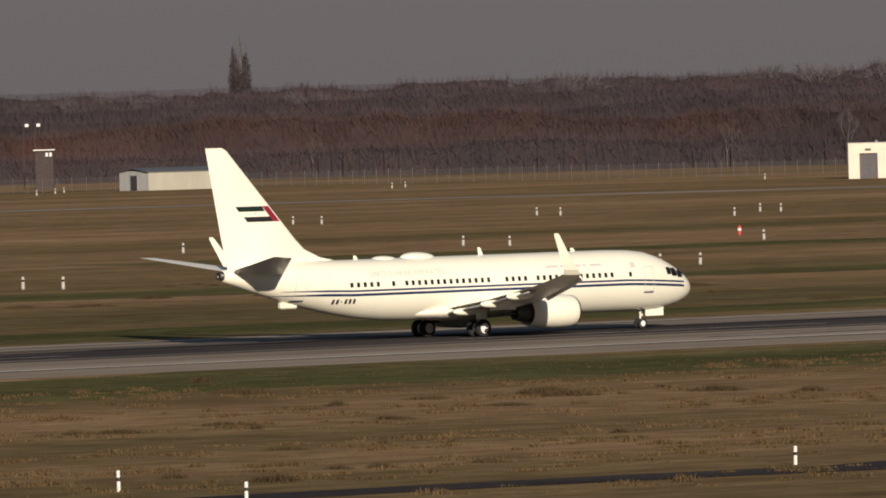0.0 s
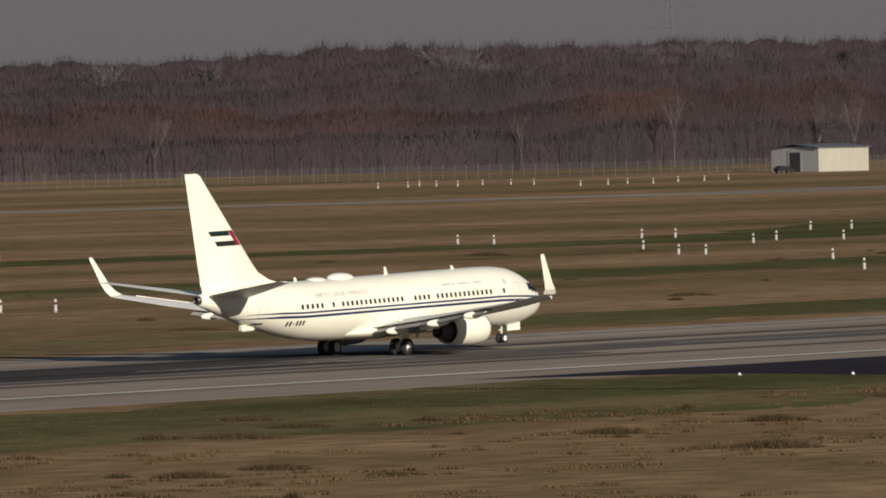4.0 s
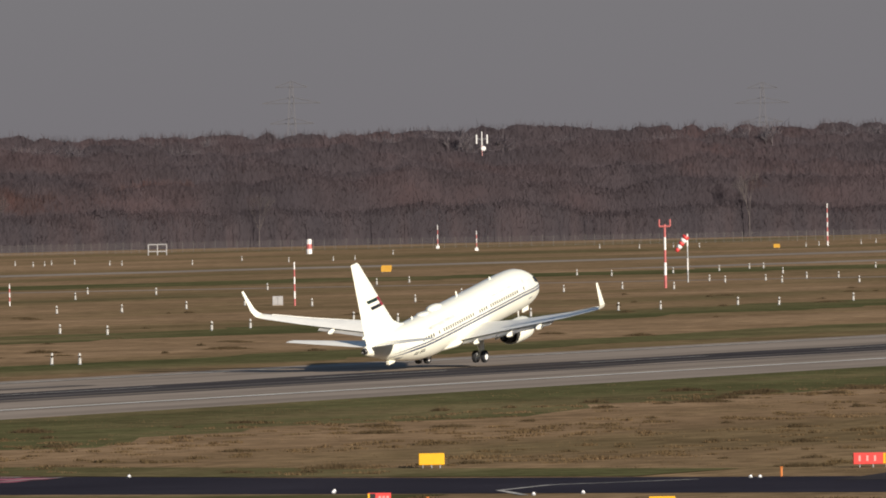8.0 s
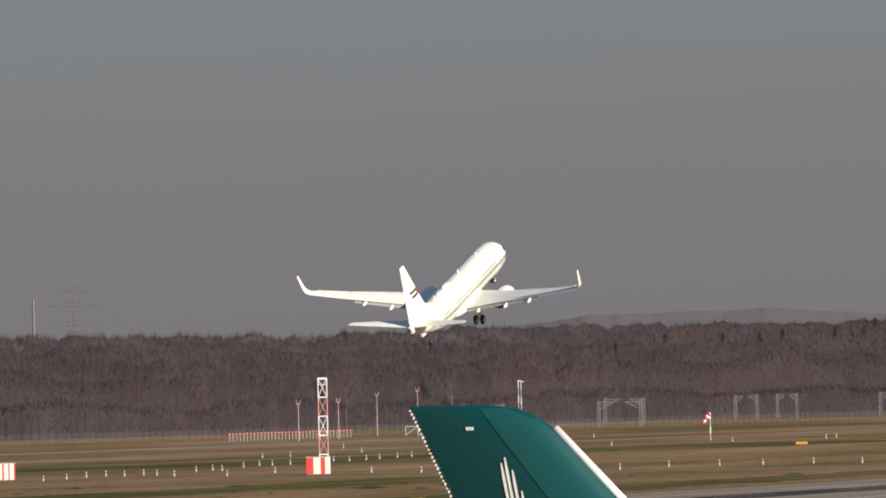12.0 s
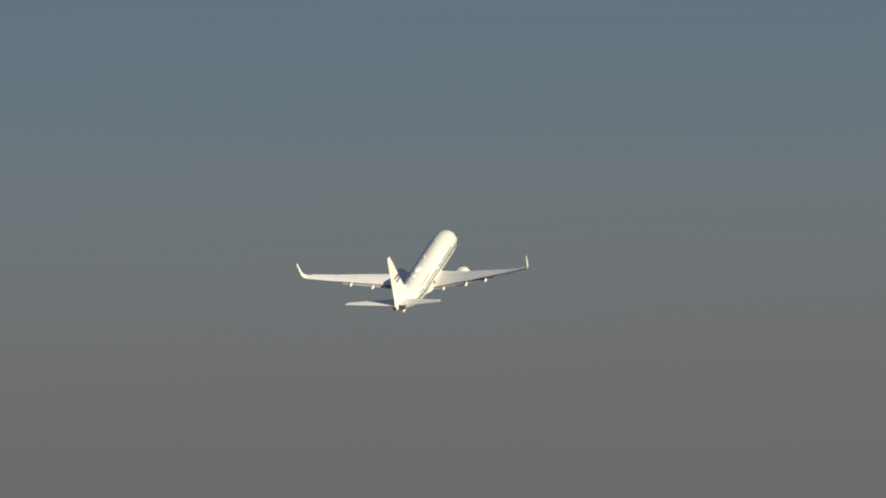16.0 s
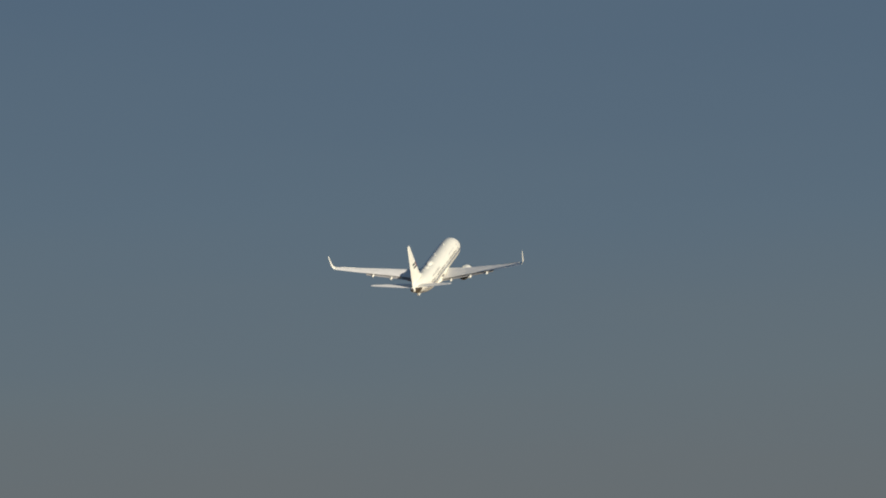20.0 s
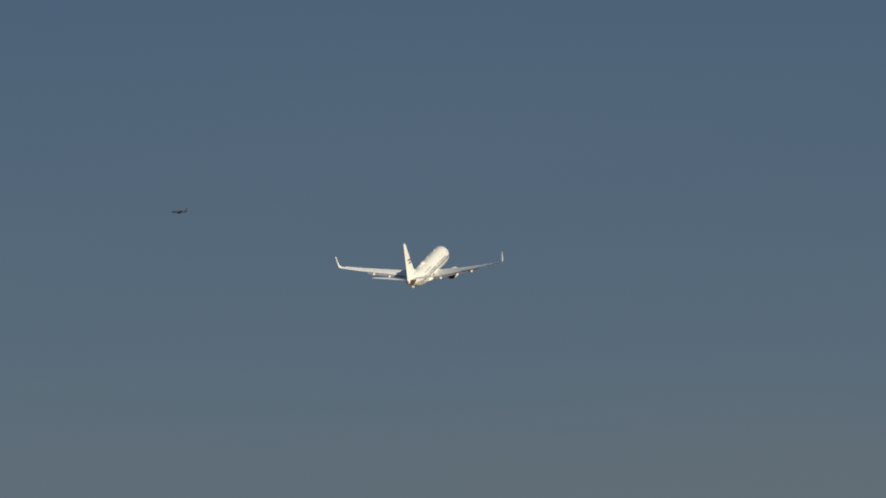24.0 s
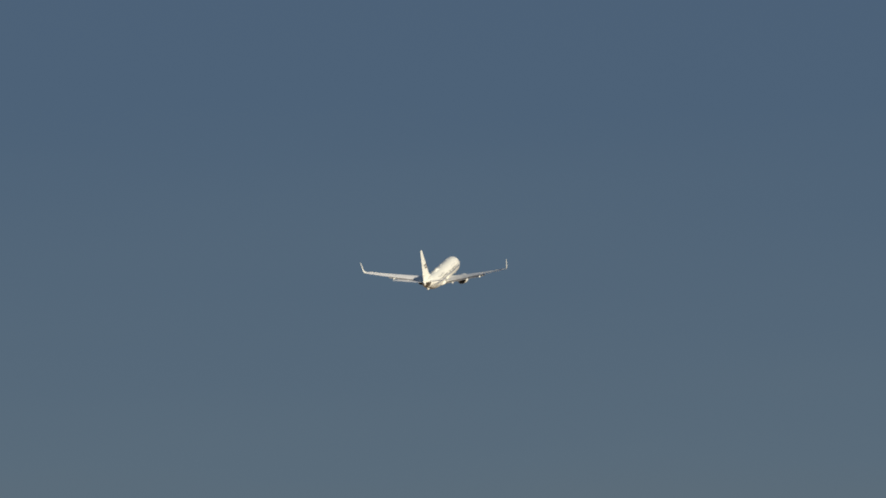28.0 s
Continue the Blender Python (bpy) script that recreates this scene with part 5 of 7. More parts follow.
POSTS_C = ((1314, 711), (1215, 648), (1217, 639), (1346, 706), (1375, 716), (1022, 538), (889, 474), (1017, 541), (1242, 642), (886, 457), (894, 458), (1072, 548), (1245, 634), (1402, 714), (1047, 530), (1381, 697), (1276, 638), (900, 444), (1285, 633), (1101, 542), (898, 440), (1813, 982), (1868, 1006), (2201, 1180), (2013, 1068), (2049, 1081))
POSTS_D = ((1003, 538), (1100, 578), (1344, 721), (1456, 714), (1534, 750), (1514, 728), (1322, 631), (1128, 530), (1354, 637), (1567, 733), (1186, 543), (1383, 632), (1164, 527), (1369, 617), (1446, 644), (1205, 533), (1969, 1053), (2171, 1136), (2073, 1080), (2075, 1074), (2179, 1115), (2118, 1080), (2149, 1074), (2171, 1080), (2144, 1062), (2154, 1064), (2184, 1077), (2188, 1073), (2147, 1044), (2141, 1038), (2130, 1015), (2237, 1053), (2173, 1011), (2193, 1009), (2216, 1014), (2381, 1079), (1626, 740), (1655, 747))
POSTS_E = ((1087, 529), (1293, 627), (1113, 528), (1338, 619), (1478, 641), (1747, 755), (1728, 740), (1249, 534), (1256, 531), (1766, 744), (1613, 673), (1591, 661), (1498, 631), (1508, 644), (1292, 535), (1611, 662), (1287, 527), (1579, 646), (1736, 710), (1639, 666), (1641, 661), (1326, 532), (1563, 626), (1800, 749), (1839, 759), (1846, 759), (1826, 728), (2498, 1073), (2475, 1052), (2500, 1053), (2484, 1039), (2446, 994), (2482, 1005), (2526, 1011), (2564, 1022))
POSTS_F = ((1200, 525), (1336, 530), (1507, 588), (1378, 535), (1478, 573), (1386, 533), (1472, 565), (1467, 559), (1460, 551), (1514, 597), (1975, 763), (1942, 747), (1859, 711), (2019, 756), (1701, 618), (1724, 622), (1751, 628), (1767, 630), (1760, 624), (1776, 626), (1744, 609), (1828, 634), (1846, 637), (1729, 594), (1896, 648), (1929, 656), (1767, 598), (1942, 654))
POSTS_G = ((1769, 621), (1834, 631), (1925, 652), (2005, 666), (1997, 660), (2017, 663), (2038, 667), (2059, 670), (2081, 674), (1743, 572), (1725, 557), (1705, 515), (1930, 750), (1998, 758), (2134, 725), (2147, 723), (2383, 789), (2239, 737), (2596, 791), (1741, 517), (1745, 509), (1748, 502), (1752, 494), (1744, 483), (2298, 696), (2346, 681), (2377, 667), (2411, 674))


# ---- marker posts and lights in the grass ----
def build_marker_post():
    p = thing("marker_post", pose(0, 0, -50), "short white marker post with a dark band standing in the grass", "marker post", "marker posts on the airfield")
    part("foot", tubes(((0, 0, 0), (0, 0, 0.10), 0.20, 0.14), n=8), M_STEEL, p)
    part("lower_tube", tubes(((0, 0, 0.10), (0, 0, 0.66), 0.150, 0.145), n=8), M_POST, p, "white tube")
    part("neck", tubes(((0, 0, 0.66), (0, 0, 0.86), 0.07, 0.07), n=6), M_BLACK, p, "dark band")
    part("cap", tubes(((0, 0, 0.86), (0, 0, 1.10), 0.150, 0.10), n=8), M_POST, p, "white cap")
    return p


M_POST = plain("weathered white post paint", (0.47, 0.45, 0.41), rough=0.7, vary=0.15, noise_scale=3.0)
M_STEEL = plain("galvanised steel", (0.30, 0.30, 0.29), rough=0.5, metal=0.4, vary=0.15)
marker = build_marker_post()
random.seed(11)
for row in (POSTS_A, POSTS_A2, POSTS_B, POSTS_B2, POSTS_C, POSTS_D, POSTS_E, POSTS_F, POSTS_G):
    for x, y in row:
        copy_thing(marker, pose(x, y, 0, random.uniform(-2, 2), random.uniform(-2, 2), random.uniform(0, 360)))
for o in (marker, *marker.children):
    bpy.data.objects.remove(o)


# ---- buildings and equipment on the far side ----
M_SHEETGREY = plain("pale grey sheet metal", (0.50, 0.50, 0.48), rough=0.6, vary=0.08, scale=(0.4, 0.4, 0.1), fine=0.05)
M_SHEETBEIGE = plain("beige sheet metal", (0.40, 0.38, 0.31), rough=0.65, vary=0.07, scale=(0.4, 0.4, 0.1), fine=0.05)
M_ROOFDARK = plain("dark grey roofing", (0.10, 0.11, 0.12), rough=0.7, vary=0.15)
M_CREAM = plain("cream render", (0.74, 0.66, 0.54), rough=0.8, vary=0.06, noise_scale=0.4, fine=0.05)
M_DOORDARK = plain("dark doors, slabs and shaded openings", (0.06, 0.055, 0.06), rough=0.5, vary=0.2)
M_PANE = plain("dark window pane", (0.03, 0.033, 0.04), rough=0.12, vary=0.1)
M_BOXWHITE = plain("off-white cabin panels", (0.74, 0.70, 0.60), rough=0.6, vary=0.06)
M_PALEGREEN = plain("pale green enamel", (0.50, 0.58, 0.42), rough=0.5, vary=0.1)
M_REDWHITE = plain("signal red panel", (0.62, 0.055, 0.05), rough=0.5, vary=0.08)
M_CHECKRED = plain("dark red chequer paint", (0.27, 0.028, 0.032), rough=0.6, vary=0.1)
# pylon steel set close to the horizon sky, with the haze in its colour
M_HAZE = plain("far steel toned to the haze", (0.125, 0.119, 0.122), rough=0.9, vary=0.05)


def faces_camera(x, y):
    """Pose at (x, y) whose local x runs to the viewer's right and local y away."""
    return pose(x, y, 0, 0, 0, -math.degrees(atan2(x, y)))


def shed(x, y, turn, w, d, h, label, door=True):
    """A low metal shed: ribbed walls, a shallow roof and an end door. Local x along the long front."""
    s = thing("shed", pose(x, y, 0, 0, 0, turn), label, "shed")
    part("front_wall", boxes((0, w, 0, 0.15, 0.06, h)), M_SHEETBEIGE, s)
    part("back_wall", boxes((0, w, d - 0.15, d, 0.06, h)), M_SHEETGREY, s)
    for x0 in (0, w - 0.15):
        part("end_wall", boxes((x0, x0 + 0.15, 0.15, d - 0.15, 0.06, h + 0.25)), M_SHEETGREY, s)
    part("plinth", boxes((-0.05, w + 0.05, -0.05, d + 0.05, 0, 0.06)), M_OLDROAD, s)
    bm = bmesh.new()
    v = [bm.verts.new(c) for c in ((-0.4, -0.4, h), (w + 0.4, -0.4, h), (w + 0.4, d / 2, h + 0.7), (-0.4, d / 2, h + 0.7), (-0.4, d + 0.4, h), (w + 0.4, d + 0.4, h),
                                   (-0.4, -0.4, h + 0.14), (w + 0.4, -0.4, h + 0.14), (w + 0.4, d / 2, h + 0.84), (-0.4, d / 2, h + 0.84), (-0.4, d + 0.4, h + 0.14), (w + 0.4, d + 0.4, h + 0.14))]
    for q in ((0, 1, 2, 3), (3, 2, 5, 4), (6, 7, 8, 9), (9, 8, 11, 10), (0, 1, 7, 6), (4, 5, 11, 10), (0, 3, 9, 6), (3, 4, 10, 9), (1, 2, 8, 7), (2, 5, 11, 8)):
        bm.faces.new([v[i] for i in q])
    part("roof", bm, M_ROOFDARK, s, "dark shallow roof")
    for i in range(int(w / 1.1)):
        part("wall_rib", boxes((0.5 + i * 1.1, 0.56 + i * 1.1, -0.03, 0, 0.06, h - 0.05)), M_SHEETBEIGE, s)
    if door:
        # a dark slab on the wall stands for the shade inside the doorway
        part("end_door", boxes((-0.06, 0.0, d * 0.38, d * 0.62, 0.06, h * 0.82)), M_DOORDARK, s, "dark open doorway")
        part("door_frame", boxes((-0.09, -0.06, d * 0.36, d * 0.38, 0.06, h * 0.86), (-0.09, -0.06, d * 0.62, d * 0.64, 0.06, h * 0.86), (-0.09, -0.06, d * 0.36, d * 0.64, h * 0.82, h * 0.86)), M_SHEETGREY, s)
    return s


shed(1218.6, 1552.6, -4, 19.5, 11, 3.7, "long pale metal shed with a dark roof at the airfield fence")
shed(1806, 1153.5, -17, 13.5, 15, 4.9, "pale metal shed with a dark doorway near the fence")


def station():
    """The cream service building: garage half with three bays, office half with small windows."""
    b = thing("service_building", pose(1213.3, 1326.6, 0, 0, 0, -41.5), "cream flat-roofed service building with three garage doors", "building")
    w1, w2, d, h = 16.6, 19.6, 11, 6.4
    # garage half: piers and lintel leave the bays open
    bays = ((2.0, 5.3), (7.0, 10.2), (11.6, 14.8))
    xs = [0] + [v for a in bays for v in a] + [w1]
    piers = [(xs[i], xs[i + 1]) for i in range(0, len(xs), 2)]
    part("garage_wall", boxes(*[(a, c, 0, 0.4, 0, 4.6) for a, c in piers], (0, w1, 0, 0.4, 4.6, h), (0, 0.4, 0.4, d, 0, h), (0.4, w1, d - 0.4, d, 0, h)), M_CREAM, b)
    part("office_wall", boxes((w1, w1 + w2, -0.25, 0.15, 0, h + 0.05), (w1 + w2 - 0.4, w1 + w2, 0.15, d, 0, h + 0.05), (w1, w1 + w2 - 0.4, d - 0.4, d, 0, h + 0.05), (w1, w1 + 0.3, 0.15, d - 0.4, 0, h + 0.05)), M_CREAM, b)
    part("roof", boxes((0.4, w1, 0.4, d - 0.4, h - 0.5, h - 0.2), (w1 + 0.3, w1 + w2 - 0.4, 0.15, d - 0.4, h - 0.5, h - 0.2)), M_ROOFDARK, b)
    part("parapet", boxes((-0.1, w1, -0.1, 0.45, h, h + 0.15), (w1, w1 + w2 + 0.1, -0.35, 0.2, h + 0.05, h + 0.22)), M_SHEETGREY, b)
    for i, (a, c) in enumerate(bays):
        # first bay: a dark slab in place of the shaded interior
        g = part("garage_door", boxes((a, c, 0.55, 0.65, 0, 4.6)), M_DOORDARK if i == 0 else M_GATEGREY, b, "grey sectional garage door" if i else "dark open garage bay")
        for k in range(4 if i else 0):
            part("door_panel", boxes((a + 0.1, c - 0.1, 0.50, 0.55, 0.3 + k * 1.1, 1.2 + k * 1.1)), M_SHEETGREY if k % 2 else M_PANE, g)
        part("bay_lamp", boxes(((a + c) / 2 - 0.5, (a + c) / 2 + 0.5, -0.5, 0, 5.2, 5.45)), M_DOORDARK, b)
    for x in (17.6, 20.3, 23.0, 25.6, 28.2, 30.9):
        wdw = part("window", boxes((x, x + 0.9, -0.30, -0.25, 4.0, 5.1)), M_PANE, b)
        part("sill", boxes((x - 0.1, x + 1.0, -0.36, -0.25, 3.9, 4.0)), M_SHEETGREY, wdw)
    for x, z0, z1 in ((34.0, 4.1, 5.0), (32.4, 3.2, 3.9), (18.8, 0.9, 1.4)):
        part("window", boxes((x, x + 0.8, -0.30, -0.25, z0, z1)), M_PANE, b)
    part("door", boxes((31.2, 35.2, -0.31, -0.25, 0, 1.9)), M_DARKRED, b, "dark red double door")
    part("door", boxes((26.6, 27.6, -0.31, -0.25, 0, 2.1)), M_SHEETGREY, b)
    part("drainpipe", tubes(((w1 + 13.6, -0.36, 0), (w1 + 13.6, -0.36, h), 0.08)), M_SHEETGREY, b)
    for x in (5, 12, 15, 25):
        part("roof_vent", tubes(((x, 4, h - 0.3), (x, 4, h + 0.55), 0.25, 0.3)), M_STEEL, b)
    part("roof_mast", tubes(((22.4, 3, h - 0.3), (22.4, 3, h + 1.7), 0.1, 0.08)), M_STEEL, b)


M_GATEGREY = plain("grey door panel", (0.32, 0.32, 0.33), rough=0.5, vary=0.1)
M_DARKRED = plain("dark red door paint", (0.12, 0.02, 0.025), rough=0.5, vary=0.1)
station()


def bush(name, x, y, r, h, mat, label):
    rng = np.random.default_rng(int(x + y))
    t = full_crown(rng, h, 2.2 * r, -0.15, 1100, 0.28, 16, 0.55)
    b = thing(name, pose(x, y, 0), label, "bush")
    fast_mesh("stems", *t[0], M_BARK, b)
    fast_mesh("foliage", *t[1], mat, b)


for x, y, r, h in ((1242.0, 1301.8, 1.7, 1.6), (1243.6, 1300.4, 1.9, 1.4), (1245.4, 1298.8, 1.9, 1.5), (1247.2, 1297.2, 1.6, 1.2)):
    bush("bush", x, y, r, h, M_CONIFER, "dark low bush in the row beside the service building")


def white_cabin():
    c = thing("equipment_cabin", pose(1430.4, 1286.1, 0, 0, 0, -7), "off-white equipment cabin with a flat roof at the fence", "cabin")
    part("body", boxes((0, 5.0, 0, 4.1, 0.15, 3.5), bevel=0.05), M_BOXWHITE, c)
    part("roof", boxes((-0.15, 5.15, -0.15, 4.25, 3.5, 3.66)), M_SHEETGREY, c)
    part("base", boxes((0.1, 4.9, 0.1, 4.0, 0, 0.15)), M_OLDROAD, c)
    part("side_door", boxes((-0.05, 0, 0.9, 1.9, 0.2, 2.3)), M_SHEETGREY, c)
    for i in range(4):
        part("panel_seam", boxes((1.0 * (i + 1), 1.0 * (i + 1) + 0.04, -0.012, 0, 0.15, 3.5)), M_SHEETGREY, c)


white_cabin()


def tower_house():
    """The white two-storey lookout with a jutting upper floor."""
    b = thing("lookout_building", pose(1558.8, 1259.5, 0, 0, 0, -15.5), "white two-storey lookout building with a jutting upper floor", "building")
    W, Dp = 7.7, 13
    part("lower_wall", boxes((0, W, 0, 0.3, 0, 3.1), (0, 0.3, 0.3, Dp, 0, 3.1), (W - 0.3, W, 0.3, Dp, 0, 3.1), (0.3, W - 0.3, Dp - 0.3, Dp, 0, 3.1)), M_WALLWHITE, b)
    part("middle_slab", boxes((-0.3, W + 0.3, -0.3, Dp + 0.3, 3.1, 3.5)), M_DOORDARK, b)
    part("upper_wall", boxes((0, W, 0, 0.3, 3.5, 6.4), (0, 0.3, 0.3, 2.6, 3.5, 4.3), (0, 0.3, 2.6, Dp, 3.5, 6.0), (W - 0.3, W, 0.3, Dp, 3.5, 6.4), (0.3, W - 0.3, Dp - 0.3, Dp, 3.5, 6.0)), M_WALLWHITE, b)
    part("roof", boxes((-0.5, W + 1.0, -0.6, 5.6, 6.4, 7.6), bevel=0.12), M_WALLWHITE, b, "thick white flat roof")
    part("back_roof", boxes((0, W, 5.6, Dp, 6.0, 6.25)), M_ROOFDARK, b)
    part("window_band", boxes((-0.02, 0.2, 0.5, 5.0, 4.3, 6.3)), M_PANE, b, "dark corner window band")
    part("front_slit", boxes((0.5, W - 0.4, -0.04, 0.0, 4.75, 4.95)), M_DOORDARK, b)
    for x in (1.2, 2.0, 3.6, 5.3, 6.2):
        part("front_window", boxes((x, x + 0.5, -0.05, 0.0, 1.5, 2.9)), M_PANE, b)
    for y in (1.5, 5.2, 7.0, 8.8, 10.4):
        part("side_window", boxes((-0.05, 0.0, y, y + 0.8, 1.3, 2.7)), M_PANE, b)
    for x, y in ((1.0, 8), (4, 2)):
        part("roof_vent", tubes(((x, y, 6.2), (x, y, 9.0 if x < 2 else 8.4), 0.12)), M_STEEL, b)


M_WALLWHITE = plain("white render", (0.80, 0.75, 0.66), rough=0.8, vary=0.05, fine=0.04)
tower_house()
tank = thing("green_tank", faces_camera(1575.7, 1287.3), "pale green tank lying on two feet beside the lookout building", "tank")
part("vessel", revolve(((-2, 0.1), (-1.9, 0.5), (-1.6, 0.62), (1.6, 0.62), (1.9, 0.5), (2, 0.1)), 14, 0, 0.85), M_PALEGREEN, tank, smooth=True)
for x in (-1.2, 1.2):
    part("foot", boxes((x - 0.15, x + 0.15, -0.4, 0.4, 0, 0.45)), M_STEEL, tank)


def check_wall(parent, name, x0, x1, y, z0, z1, nx, nz, swap=0):
    """A flat front of red and white squares, each a panel of its own."""
    dx, dz = (x1 - x0) / nx, (z1 - z0) / nz
    for i in range(nx):
        for k in range(nz):
            part(name, boxes((x0 + i * dx + 0.01, x0 + (i + 1) * dx - 0.01, y - 0.05, y, z0 + k * dz + 0.01, z0 + (k + 1) * dz - 0.01)), M_CHECKRED if (i + k + swap) % 2 else M_SIGNAL, parent)


def chequered_long():
    b = thing("chequered_building", faces_camera(2020, 1139), "long low building with red and white chequered walls", "building")
    L, h = 25.8, 3.45
    part("core", boxes((0.1, L - 0.1, 0, 6, 0, h - 0.1)), M_SHEETGREY, b)
    part("roof", boxes((-0.1, L + 0.1, -0.1, 6.1, h, h + 0.12)), M_SHEETGREY, b)
    check_wall(b, "check_panel", 0, 20.6, 0, 0.1, h, 26, 3)
    check_wall(b, "check_panel", 23.0, L, 0, 0.1, h, 3, 3, 1)
    part("doorway", boxes((21.0, 22.8, -0.04, 0, 0, 2.7)), M_DOORDARK, b)
    for x in (15.5, 17, 18.5, 24.8):
        part("roof_vent", tubes(((x, 1.0, h), (x, 1.0, h + 0.5), 0.18)), M_STEEL, b)


def chequered_hut():
    b = thing("chequered_hut", faces_camera(1192.5, 676.5), "small chequered red and white hut with an overhanging flat roof", "hut")
    L, h = 6.3, 2.9
    part("core", boxes((0.05, L - 0.05, 0, 4, 0.1, h)), M_SIGNAL, b)
    check_wall(b, "check_panel", 1.7, L, 0, 0.15, h, 5, 3)
    part("doorway", boxes((0.35, 1.5, -0.04, 0, 0.1, 2.1)), M_DOORDARK, b)
    part("door_light", boxes((0.1, 0.9, -0.06, -0.04, 1.5, 2.6)), M_SIGNAL, b)
    part("roof", boxes((-0.8, L + 0.3, -0.5, 4.4, h, h + 0.28), bevel=0.04), M_SHEETGREY, b)
    part("side_screen", boxes((-1.0, -0.25, 0.6, 3.5, 0, h)), M_DOORDARK, b, "dark side screen")
    for x in (0.0, L):
        part("roof_post", tubes(((x, -0.4, 0), (x, -0.4, h), 0.06)), M_STEEL, b)
    part("base", boxes((-0.2, L + 0.2, -0.3, 4.2, 0, 0.1)), M_OLDROAD, b)


chequered_long()
chequered_hut()


def striped_box(x, y, w, h, reds, label, white_from=None, d=3.0, ribs=0):
    """A box-shaped hut with upright red and white stripes on its front."""
    b = thing("striped_hut", faces_camera(x, y), label, "hut")
    part("body", boxes((0, w, 0, d, 0.08, h)), M_BOXWHITE, b)
    part("roof", boxes((-0.08, w + 0.08, -0.08, d + 0.08, h, h + 0.1)), M_SHEETGREY, b)
    part("base", boxes((0.05, w - 0.05, 0.05, d - 0.05, 0, 0.08)), M_OLDROAD, b)
    for a, c in reds:
        part("red_stripe", boxes((a * w, c * w, -0.035, 0, 0.1, h - 0.02)), M_REDWHITE, b)
    if white_from is not None:
        part("white_front", boxes((white_from * w, w, -0.03, 0, 0.1, h - 0.02)), M_SIGNAL, b)
    return b


striped_box(2657, 997, 7.6, 2.7, ((0.0, 0.10), (0.18, 0.30), (0.38, 0.46), (0.54, 0.58), (0.66, 0.72)), "low hut with upright red and white stripes at the fence")
striped_box(1735, 640, 4.2, 2.95, ((0.45, 0.52), (0.70, 0.76), (0.93, 1.0)), "pale equipment box with a red-edged white front", 0.66)
striped_box(1732.8, 580.6, 4.2, 3.0, ((0.0, 0.30), (0.60, 0.78)), "red and white striped equipment box beside the lattice tower")


def lattice_tower(x, y, h, w, n, name, label, two=True, top_w=None, mats=None, sizes=(0.09, 0.05), category="tower"):
    """A square lattice tower: four legs, rings and diagonals in red and white lengths."""
    t = thing(name, faces_camera(x, y), label, category)
    top_w = top_w or w
    for k in range(n):
        z0, z1 = h * k / n, h * (k + 1) / n
        a, b = (w + (top_w - w) * k / n) / 2, (w + (top_w - w) * (k + 1) / n) / 2
        m = (mats or (M_SIGNAL, M_REDWHITE))[k % 2]
        rods = []
        for sx, sy in ((-1, -1), (1, -1), (1, 1), (-1, 1)):
            rods.append(((sx * a, sy * a, z0), (sx * b, sy * b, z1), sizes[0]))
            ex, ey = -sy, sx
            rods.append(((sx * a, sy * a, z0), (ex * b, ey * b, z1), sizes[1]))
            rods.append(((ex * a, ey * a, z0), (sx * b, sy * b, z1), sizes[1]))
        part("lattice_section", tubes(*rods, n=4), m, t)
        part("ring", boxes((-b - 0.06, b + 0.06, -b - 0.06, b + 0.06, z1 - 0.14 * w / 2.2, z1 + 0.14 * w / 2.2)) if two else tubes(((-b, -b, z1), (b, -b, z1), sizes[1]), ((b, -b, z1), (b, b, z1), sizes[1]), ((b, b, z1), (-b, b, z1), sizes[1]), ((-b, b, z1), (-b, -b, z1), sizes[1]), n=4),
             M_SIGNAL if two else m, t)
    return t


M_BLEACHED = plain("sun-bleached red paint", (0.62, 0.30, 0.28), rough=0.6, vary=0.15)
tower = lattice_tower(1751.5, 583.6, 16.8, 1.55, 5, "lattice_tower", "tall red and white lattice tower on the airfield", sizes=(0.11, 0.06), mats=(M_SIGNAL, M_BLEACHED))
part("top_cage", tubes(((-0.75, -0.75, 14.8), (-0.75, -0.75, 16.6), 0.09), ((0.75, -0.75, 14.8), (0.75, -0.75, 16.6), 0.09), ((0.75, 0.75, 14.8), (0.75, 0.75, 16.6), 0.09), ((-0.75, 0.75, 14.8), (-0.75, 0.75, 16.6), 0.09),
     ((-0.8, -0.75, 16.6), (0.8, -0.75, 16.6), 0.07), ((-0.8, 0.75, 16.6), (0.8, 0.75, 16.6), 0.07), ((-0.8, -0.75, 15.7), (0.8, -0.75, 15.7), 0.06), n=5), M_SIGNAL, tower)


M_DULLRED = plain("weathered red mast paint", (0.48, 0.12, 0.11), rough=0.6, vary=0.15)


